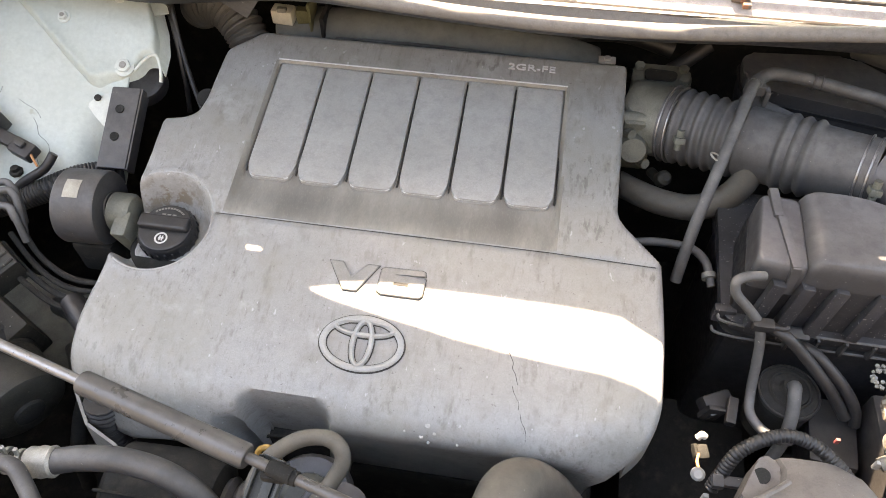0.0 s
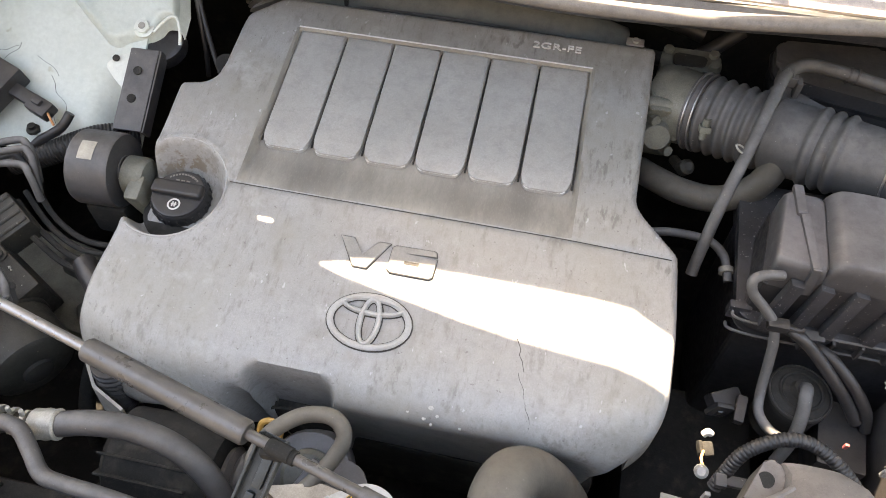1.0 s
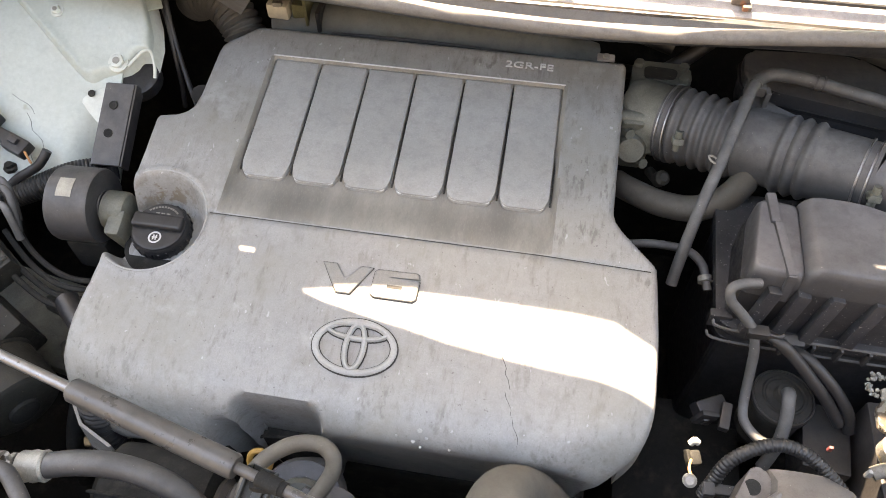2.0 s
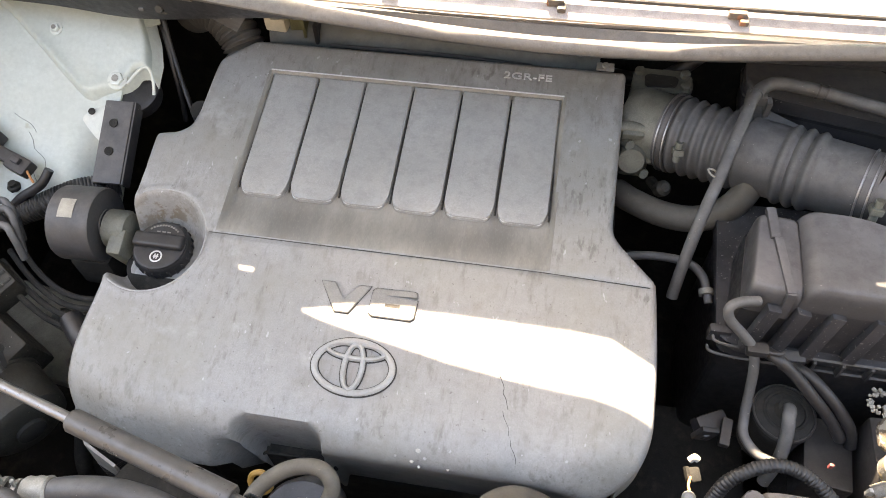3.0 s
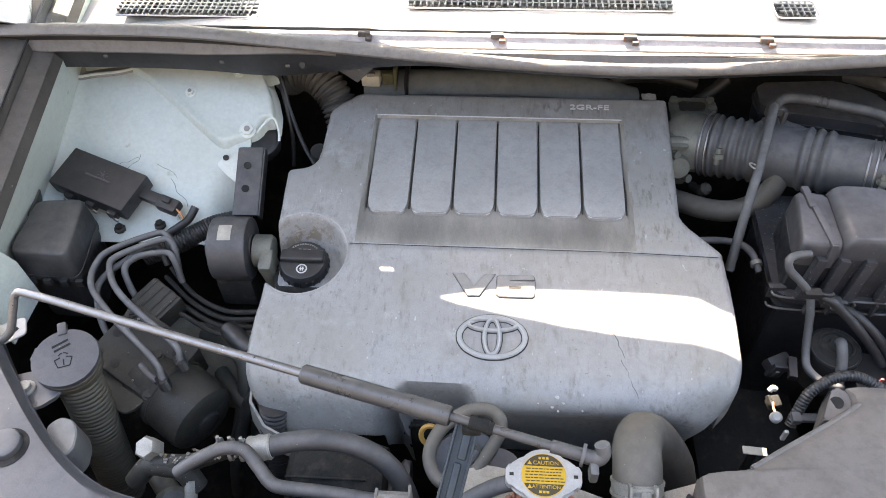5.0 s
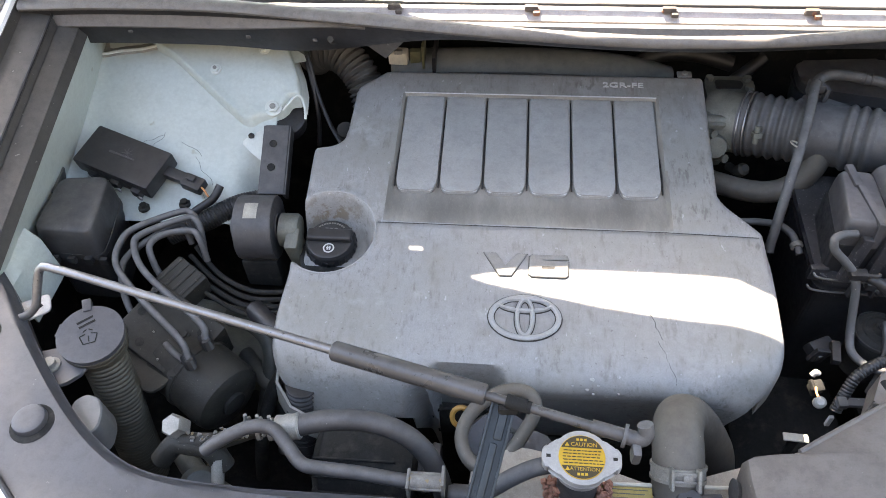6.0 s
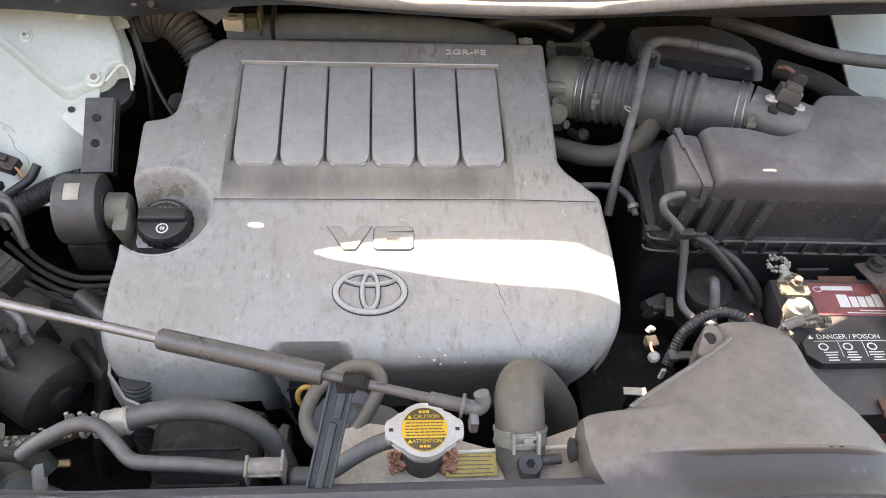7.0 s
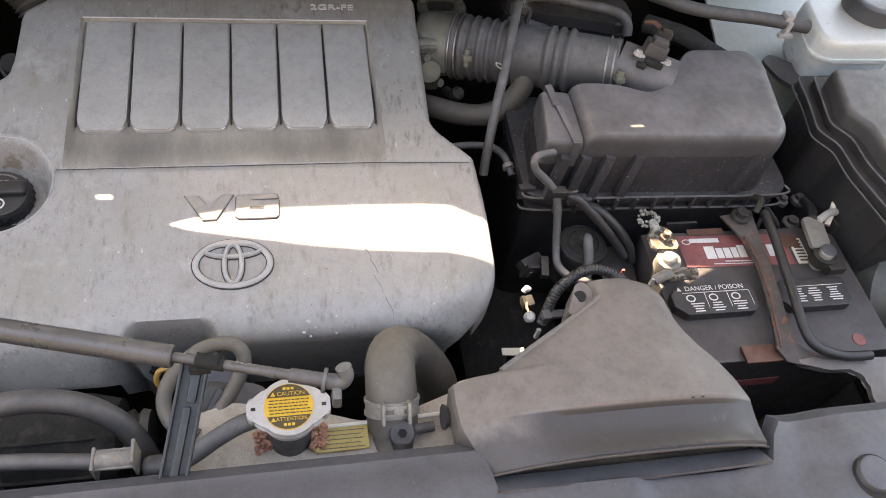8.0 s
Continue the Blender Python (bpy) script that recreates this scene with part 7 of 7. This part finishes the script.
part("red_dot", lathe([(0.0085, 0), (0.0080, 0.0010)], (0.7185, -0.0600, 0.8545), 24), M_REDDOT, bat, "round red sticker")
for cx, cw in ((0.5485, 0.108), (0.6800, 0.098)):
    o = [(cx - cw / 2, 0.010), (cx - cw / 2 + 0.012, 0.0225), (cx + cw / 2 - 0.004, 0.0225), (cx + cw / 2, 0.016), (cx + cw / 2, -0.010), (cx + cw / 2 - 0.008, -0.0185), (cx - cw / 2 + 0.014, -0.0185), (cx - cw / 2, -0.006)]
    vc = part("vent_cover", prism(o, 0.854, 0.868, 0.0025, 2), M_BLACK, bat, "black vent cover with white print")
    if cx < 0.6:
        part("word", lettering("DANGER / POISON", 0.0090, Matrix.Translation((cx + 0.004, 0.0165, 0.8683)), 0.0001), M_WHITEINK, vc)
        part("triangle", prism([(-0.003, -0.0025), (0.003, -0.0025), (0, 0.003)], 0, 0.0004, 0, 1, Matrix.Translation((cx - 0.042, 0.0165, 0.8682))), M_WHITEINK, vc)
    part("rule", box((cw * 0.80, 0.0007, 0.0003), (cx + 0.004, 0.0110, 0.8682), 0), M_WHITEINK, vc)
    for col in range(3):
        x0 = cx - cw * 0.34 + cw * 0.27 * col
        if cx < 0.6:
            part("rule", box((0.0006, 0.020, 0.0003), (x0 + cw * 0.235, 0.0, 0.8682), 0), M_WHITEINK, vc)
            part("pictogram", oval_ring(0.0060, 0.0050, 0.0016, 0.0004, Matrix.Translation((x0 + 0.006, 0.0035, 0.8680)), 16), M_WHITEINK, vc)
        for r_ in range(4 if cx < 0.6 else 6):
            w = rng.uniform(0.010, 0.019)
            yy = (-0.0040 if cx < 0.6 else 0.0070) - 0.0034 * r_
            part("print_bar", box((w, 0.0014, 0.0003), (x0 + 0.008 + (0.004 if col == 0 else 0), yy, 0.8682), 0), M_WHITEINK, vc)


def terminal(name, x, y, mat, label):
    ob = thing(name, label, "battery terminal", (x, y, 0.86))
    part("post", lathe([(0.010, -0.006), (0.0088, 0.022), (0.0075, 0.0235)], (x, y, 0.862), 20), M_ALU, ob)
    part("ring", join(lathe([(0.0105, 0.004), (0.0150, 0.004), (0.0150, 0.018), (0.0105, 0.018)], (x, y, 0.861), 22), box((0.024, 0.012, 0.012), (x + 0.010, y - 0.016, 0.871), 0.002)), mat, ob)
    return ob


pos = terminal("battery_terminal", 0.503, 0.053, M_CRUSTED, "corroded brass battery terminal clamp with a bolt")
part("bolt", join(lathe([(0.0065, -0.016), (0.0065, 0.014)], along((0.515, 0.034, 0.872), (1, 0, 0.1)), 8), lathe([(0.0085, 0.010), (0.0085, 0.018)], along((0.515, 0.034, 0.872), (1, 0, 0.1)), 6)), M_BRASS, pos)
part("lug_plate", prism(rounded([(0.486, 0.066), (0.520, 0.064), (0.518, 0.094), (0.500, 0.102), (0.486, 0.090)], 0.005), 0.878, 0.884, 0.0015, 1), M_BRASS, pos)
part("lug_nut", join(lathe([(0.0075, 0), (0.0075, 0.006)], (0.504, 0.080, 0.884), 6), lathe([(0.0042, 0), (0.0042, 0.013)], (0.504, 0.080, 0.884), 10)), M_BRASS, pos)
part("sleeve", tube([(0.480, 0.030, 0.868), (0.490, 0.034, 0.872), (0.502, 0.036, 0.873)], 0.0065, 10), M_CRUSTED, pos, "pale corroded sleeve")
crust = [box((rng.uniform(0.0012, 0.0035),) * 3, Matrix.Translation((0.4945 + 0.011 * math.cos(a) + rng.uniform(-0.002, 0.002), 0.1105 + 0.011 * math.sin(a) + rng.uniform(-0.002, 0.002), 0.884 + rng.uniform(-0.004, 0.004))) @ pose(0, 0, 0, rng.uniform(0, 90), rng.uniform(0, 90), 0), 0.0005, 1) for a in [0.12 * k for k in range(70)]]
part("corroded_ring", join(*crust), M_CRUST, pos, "crusted white corrosion ring")
part("lug_neck", tube([(0.500, 0.092, 0.883), (0.497, 0.108, 0.884)], 0.0050, 10), M_CRUST, pos)
neg = terminal("battery_terminal", 0.7130, 0.0480, M_ALUDARK, "dull grey battery terminal clamp with a round bolt")
part("lug_plate", prism(rounded([(0.700, 0.058), (0.727, 0.060), (0.735, 0.105), (0.708, 0.108)], 0.006), 0.874, 0.880, 0.0015, 1), M_ALU, neg)
part("bolt", lathe([(0.0095, 0), (0.0095, 0.006), (0.006, 0.0075)], (0.7155, 0.0500, 0.880), 16), M_SUPPORT, neg)
part("cable", tube([(0.728, 0.100, 0.880), (0.745, 0.108, 0.884), (0.760, 0.112, 0.882)], 0.0050, 10), M_CAP, neg)
part("cable", tube([(0.722, 0.104, 0.878), (0.735, 0.125, 0.872), (0.75, 0.16, 0.85)], 0.0065, 10), M_BLACK, neg)

hold = thing("battery_hold_down", "rusty steel strap and black bar holding the battery", "hold-down", (0.63, 0.03, 0.87))
part("strap", sheet([[Vector((0.6030, 0.122, 0.870)), Vector((0.6160, 0.085, 0.872)), Vector((0.6190, 0.045, 0.872)), Vector((0.6120, 0.0, 0.872)), Vector((0.6020, -0.045, 0.872)), Vector((0.5960, -0.070, 0.870)), Vector((0.6050, -0.086, 0.866)), Vector((0.640, -0.096, 0.864)), Vector((0.690, -0.097, 0.864))],
                     [Vector((0.6480, 0.128, 0.872)), Vector((0.6400, 0.085, 0.874)), Vector((0.6370, 0.045, 0.874)), Vector((0.6300, 0.0, 0.874)), Vector((0.6220, -0.045, 0.874)), Vector((0.6180, -0.060, 0.872)), Vector((0.630, -0.072, 0.868)), Vector((0.650, -0.082, 0.866)), Vector((0.690, -0.086, 0.866))]], 0.003), M_STRAP, hold, "rust-edged flat strap")
part("edge", tube([(0.6190, 0.085, 0.875), (0.6210, 0.045, 0.876), (0.6140, 0.0, 0.876), (0.6040, -0.045, 0.876), (0.5990, -0.070, 0.874)], 0.0015, 8), M_RUST, hold, "rusty strap edge")
part("bar", tube([(0.6580, 0.116, 0.880), (0.6520, 0.080, 0.884), (0.6460, 0.040, 0.884), (0.6380, -0.010, 0.884), (0.6320, -0.055, 0.882), (0.6400, -0.076, 0.878), (0.670, -0.088, 0.874), (0.705, -0.090, 0.874)], 0.0058, 12), M_BLACK, hold, "black coated bar")
part("bolt", join(lathe([(0.012, 0), (0.012, 0.003), (0.0075, 0.004), (0.0075, 0.011)], (0.6260, 0.116, 0.874), 14), tube([(0.646, 0.118, 0.88), (0.652, 0.128, 0.892), (0.650, 0.138, 0.886)], 0.0045, 8)), M_ALUDARK, hold)
part("foot", box((0.056, 0.022, 0.004), Matrix.Translation((0.588, -0.0700, 0.8585)), 0.001), M_RUST, hold, "rusty flat foot")
part("flange", prism(rounded([(0.622, -0.076), (0.655, -0.088), (0.729, -0.090), (0.770, -0.090), (0.770, -0.150), (0.700, -0.155), (0.686, -0.141), (0.693, -0.118), (0.684, -0.102), (0.650, -0.100), (0.616, -0.088)], 0.006), 0.858, 0.866, 0.002, 2), M_SNORKEL, hold, "pale dusty tray flange")
for x, y, w, h in ((0.690, 0.088, 0.030, 0.020), (0.582, 0.108, 0.050, 0.010)):
    part("rust_stain", box((w, h, 0.0008), (x, y, 0.8560), 0.0002, 1), M_RUST, hold)
tray = thing("battery_tray", "black battery tray with a dim red label inside", "tray", (0.62, -0.12, 0.75))
part("tray", join(box((0.30, 0.010, 0.10), (0.62, -0.150, 0.70), 0.003), box((0.32, 0.26, 0.01), (0.62, 0.0, 0.655), 0.003)), M_SOOT, tray)
part("strip", box((0.06, 0.001, 0.016), (0.60, -0.0775, 0.80), 0.0003, 1), M_RED, bat)

# ---- canister, hoses and loom between cover and battery ----
can = thing("vapour_canister", "round black vapour canister with a hose on top", "canister", (0.412, 0.105, 0.80))
part("body", lathe([(0.028, -0.06), (0.028, -0.006), (0.0305, -0.004), (0.0305, 0.002), (0.028, 0.004), (0.025, 0.007), (0.011, 0.009), (0.009, 0.016)], (0.418, 0.105, 0.842), 36), M_SOOT, can)
part("cap_ring", oval_ring(0.0215, 0.0215, 0.004, 0.004, Matrix.Translation((0.418, 0.105, 0.8475)), 30), M_SOOT, can)
part("rim_ring", oval_ring(0.0305, 0.0305, 0.003, 0.003, Matrix.Translation((0.418, 0.105, 0.8440)), 36), M_BLACK, can)
part("hose", tube([(0.418, 0.105, 0.852), (0.417, 0.101, 0.864), (0.4150, 0.092, 0.866), (0.4160, 0.078, 0.852), (0.4140, 0.062, 0.83), (0.408, 0.05, 0.80)], 0.0062, 12), M_RUBBER, can)
single("vacuum_hose", tube([(0.366, 0.160, 0.954), (0.350, 0.155, 0.957), (0.339, 0.148, 0.956), (0.342, 0.142, 0.945), (0.356, 0.137, 0.932), (0.369, 0.131, 0.918), (0.375, 0.123, 0.900), (0.378, 0.112, 0.875), (0.379, 0.095, 0.850), (0.380, 0.078, 0.841), (0.391, 0.062, 0.840), (0.408, 0.056, 0.838), (0.418, 0.06, 0.83)], 0.0048, 12, 6), M_RUBBER, "grey vacuum hose running down to the canister", "hose")
single("vacuum_hose", tube([(0.250, 0.262, 0.852), (0.285, 0.262, 0.862), (0.322, 0.256, 0.866), (0.338, 0.240, 0.867), (0.343, 0.224, 0.863), (0.346, 0.212, 0.858)], 0.0048, 12), M_RUBBER, "thin grey vacuum hose between cover and air cleaner", "hose")
single("hose_band", lathe([(0.0065, -0.003), (0.0078, -0.003), (0.0078, 0.003), (0.0065, 0.003)], along((0.3425, 0.222, 0.8635), (0.15, -0.9, -0.2)), 14), M_ALU, "small bright hose band", "band")
single("hose_clip", join(box((0.020, 0.012, 0.010), (0.372, 0.129, 0.920), 0.003), tube([(0.378, 0.128, 0.921), (0.390, 0.125, 0.923), (0.394, 0.127, 0.924)], 0.0022, 8)), M_BLACK, "black plastic clip joining two hoses", "clip")
for pts in ([(0.384, 0.132, 0.912), (0.394, 0.124, 0.914), (0.412, 0.118, 0.900), (0.434, 0.108, 0.880), (0.456, 0.100, 0.856), (0.472, 0.090, 0.836)], [(0.412, 0.140, 0.880), (0.424, 0.128, 0.890), (0.440, 0.118, 0.884), (0.462, 0.106, 0.866), (0.478, 0.096, 0.846), (0.484, 0.088, 0.828)]):
    single("battery_cable", tube(pts, 0.0058, 12), M_BLACK, "black sheathed battery cable beside the canister", "cable", "cables by the canister")
fb = thing("fuse_holder", "black fuse holder between canister and battery", "fuse holder", (0.468, 0.08, 0.82))
part("body", box((0.046, 0.070, 0.05), Matrix.Translation((0.464, 0.080, 0.800)) @ pose(0, 0, 0, 0, 0, -6), 0.004), M_BLACK, fb)
part("tab", box((0.006, 0.004, 0.012), (0.478, 0.030, 0.868), 0.001), M_CAP, fb)
part("tab", box((0.004, 0.003, 0.008), (0.450, 0.052, 0.860), 0.001), M_RED, fb)
loom = thing("ribbed_loom", "black corrugated cable loom arched behind the duct", "wiring loom", (0.40, 0.01, 0.88))
part("sleeve", corrugated([(0.3340, -0.010, 0.858), (0.3380, -0.003, 0.870), (0.3510, 0.013, 0.893), (0.3810, 0.026, 0.905), (0.4090, 0.024, 0.903), (0.4360, 0.006, 0.893), (0.4530, -0.016, 0.880), (0.4680, -0.045, 0.860), (0.4780, -0.070, 0.840)], 0.0060, 0.0036, 0.0009, 14), M_BLACK, loom)
sc = thing("small_connector", "small dark connector with white sleeves in the sun", "connector", (0.33, 0.03, 0.85))
part("body", join(box((0.011, 0.014, 0.020), Matrix.Translation((0.3335, 0.035, 0.830)) @ pose(0, 0, 0, 14, 0, 15), 0.003), box((0.004, 0.012, 0.006), Matrix.Translation((0.3275, 0.034, 0.836)) @ pose(0, 0, 0, 18, 8, 20), 0.001)), M_SOOT, sc)
part("sleeve", tube([(0.3300, 0.047, 0.836), (0.3335, 0.049, 0.840), (0.3370, 0.048, 0.838)], 0.0034, 10), M_CAP, sc, "pale sleeve")
part("bracket", join(box((0.034, 0.022, 0.016), Matrix.Translation((0.352, 0.090, 0.828)) @ pose(0, 0, 0, 15, 10, 30), 0.004), box((0.010, 0.028, 0.010), Matrix.Translation((0.364, 0.080, 0.836)) @ pose(0, 0, 0, 5, 0, -10), 0.002), box((0.020, 0.006, 0.022), Matrix.Translation((0.346, 0.078, 0.832)) @ pose(0, 0, 0, 0, 20, 10), 0.002)), M_BLACK, sc)
part("cap", lathe([(0.0065, 0), (0.0065, 0.010), (0.004, 0.013)], along((0.3280, 0.010, 0.838), (-0.2, -0.4, 0.9)), 14), M_CAP, sc, "pale plastic cap")
part("wire", tube([(0.330, 0.030, 0.838), (0.327, 0.020, 0.842), (0.329, 0.012, 0.842)], 0.0014, 8), M_TANWIRE, sc)
part("clip", join(box((0.034, 0.010, 0.006), (0.352, -0.008, 0.872), 0.002), box((0.010, 0.012, 0.008), (0.335, -0.010, 0.874), 0.002)), M_SUPPORT, sc)
part("peg", box((0.005, 0.004, 0.018), (0.3300, -0.016, 0.846), 0.001), M_CAP, sc)
single("white_tab", box((0.028, 0.010, 0.003), Matrix.Translation((0.319, -0.002, 0.779)) @ pose(0, 0, 0, 0, 0, -4), 0.001), M_WHITE, "small white tab deep beside the engine, in the sun", "tab")
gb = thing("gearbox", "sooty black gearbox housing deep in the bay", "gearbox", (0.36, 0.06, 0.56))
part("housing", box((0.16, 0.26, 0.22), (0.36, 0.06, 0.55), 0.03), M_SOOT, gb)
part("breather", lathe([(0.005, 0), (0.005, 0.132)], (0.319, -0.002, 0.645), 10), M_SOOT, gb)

# ---- right rear corner: reservoir, fuse box, hose, apron ----
single("apron_right", surface(steps(0.695, 1.02, 14), steps(0.33, 0.60, 12), lambda x, y: 0.905 + 0.35 * (y - 0.40) - 0.25 * ease(0.40, 0.33, y) * 0.2, 0.004), M_APRON, "pale inner apron panel behind the air cleaner", "apron", kind="structure")
single("heater_hose", tube([(0.50, 0.505, 0.960), (0.540, 0.455, 0.978), (0.575, 0.420, 0.984), (0.612, 0.398, 0.984), (0.660, 0.386, 0.983), (0.710, 0.378, 0.983), (0.775, 0.366, 0.980), (0.84, 0.36, 0.97)], 0.0092, 14), M_RUBBER, "dusty rubber hose crossing to the brake reservoir", "hose")
res = thing("brake_reservoir", "milky white brake fluid reservoir with a dark cap", "reservoir", (0.82, 0.34, 0.93))
ro2 = rounded([(0.779, 0.330), (0.797, 0.312), (0.900, 0.312), (0.920, 0.335), (0.920, 0.410), (0.792, 0.415)], 0.018, 4)
part("upper", dome(ro2, (0.850, 0.362), [(1.0, 0.964), (1.0, 0.980), (0.985, 0.988), (0.95, 0.9925), (0.88, 0.994)]), M_MILKY, res, sharp=60)
part("band", prism([(0.850 + (x - 0.850) * 1.05, 0.362 + (y - 0.362) * 1.06) for x, y in ro2], 0.961, 0.967, 0.002, 2), M_MILKY, res)
part("lower", dome(ro2, (0.850, 0.362), [(0.84, 0.908), (0.93, 0.918), (0.965, 0.938), (0.98, 0.963)]), M_MILKY, res, sharp=60)
part("neck", lathe([(0.036, 0), (0.036, 0.012)], (0.878, 0.378, 0.990), 30), M_MILKY, res)
part("cap", lathe([(0.040, 0.008), (0.041, 0.014), (0.040, 0.030), (0.034, 0.034)], (0.878, 0.378, 0.990), 36), M_SUPPORT, res)
part("nipple", tube([(0.885, 0.308, 0.945), (0.905, 0.298, 0.94)], 0.006, 10), M_MILKY, res)
single("hose_clip", join(box((0.012, 0.016, 0.010), (0.750, 0.372, 0.991), 0.002), box((0.008, 0.010, 0.022), (0.752, 0.364, 0.978), 0.002), box((0.022, 0.008, 0.006), (0.752, 0.360, 0.968), 0.002)), M_CAP, "bright metal clip on the heater hose", "clip")
single("reservoir_bracket", prism(rounded([(0.742, 0.365), (0.752, 0.325), (0.775, 0.297), (0.81, 0.290), (0.91, 0.292), (0.91, 0.335), (0.80, 0.345), (0.762, 0.378)], 0.008), 0.916, 0.922, 0.001, 1), M_DARK, "dark bracket under the brake reservoir", "bracket")
fuse = thing("fuse_box", "black fuse box with a stepped lid", "fuse box", (0.88, 0.2, 0.90))
fo = [(0.772, 0.272), (0.764, 0.240), (0.753, 0.193), (0.771, 0.165), (0.770, 0.124), (0.785, 0.060), (1.04, 0.055), (1.04, 0.272)]


def spread(d):
    return rounded([(x - (d if x < 0.9 else -d), y + (d if y > 0.26 else (-d if y < 0.07 else 0))) for x, y in fo], 0.008, 3)


part("lid", dome(rounded(fo, 0.010, 4), (0.90, 0.18), [(1.0, 0.960), (1.0, 0.977), (0.993, 0.982), (0.975, 0.985), (0.94, 0.986)]), M_DARK, fuse, sharp=60)
part("lid_step", prism(spread(0.010), 0.950, 0.962, 0.002, 2), M_BLACK, fuse)
part("lid_rim", prism(spread(0.022), 0.938, 0.951, 0.002, 2), M_BLACK, fuse)
part("case", prism(spread(0.014), 0.72, 0.939, 0.003, 2), M_BLACK, fuse)
for d, z in ((0.010, 0.962), (0.022, 0.951), (0.024, 0.938)):
    o = spread(d)
    part("edge", tube([(x, y, z) for x, y in o] + [(o[0][0], o[0][1], z)], 0.0013, 6, straight=True), M_RUBBER, fuse, "paler line along the edge")
part("side_box", box((0.09, 0.07, 0.08), (0.80, 0.130, 0.835), 0.006), M_BLACK, fuse)
for k in range(5):
    part("slot", box((0.012, 0.004, 0.010), (0.780 + 0.017 * k, 0.092, 0.85), 0.001, 1), M_DARK, fuse)
single("wiring_loom", join(tube([(0.56, 0.40, 0.955), (0.60, 0.36, 0.965), (0.63, 0.345, 0.955), (0.68, 0.345, 0.93)], 0.013, 12), tube([(0.58, 0.42, 0.94), (0.62, 0.37, 0.945), (0.70, 0.36, 0.92)], 0.010, 12)), M_SOOT, "taped black wiring loom behind the air cleaner", "wiring")
single("lamp_housing", lathe([(0.05, -0.05), (0.07, -0.02), (0.07, 0.02), (0.05, 0.04)], along((0.845, 0.03, 0.80), (0.3, -0.6, 0.7)), 28), M_GREEN, "dark grey headlamp housing back beside the battery", "lamp housing")
for x, y, z, r in ((0.72, 0.125, 0.84, 0.012), (0.745, 0.16, 0.845, 0.010), (0.715, 0.155, 0.85, 0.008)):
    single("fastener", lathe([(r, 0), (r, 0.006), (r * 0.6, 0.008), (r * 0.6, 0.013)], (x, y, z), 10), M_DARK, "dusty fastener by the battery", "fastener", "fasteners by the battery")

tag = thing("cable_tag", "white cable tag with a yellow end by the battery", "tag", (0.752, 0.112, 0.88))
part("sleeve", tube([(0.744, 0.098, 0.872), (0.752, 0.110, 0.880), (0.760, 0.122, 0.886)], 0.0042, 8), M_WHITE, tag)
part("end", tube([(0.7600, 0.122, 0.886), (0.7640, 0.128, 0.889)], 0.0050, 8), M_YELLOW, tag, "yellow end piece")
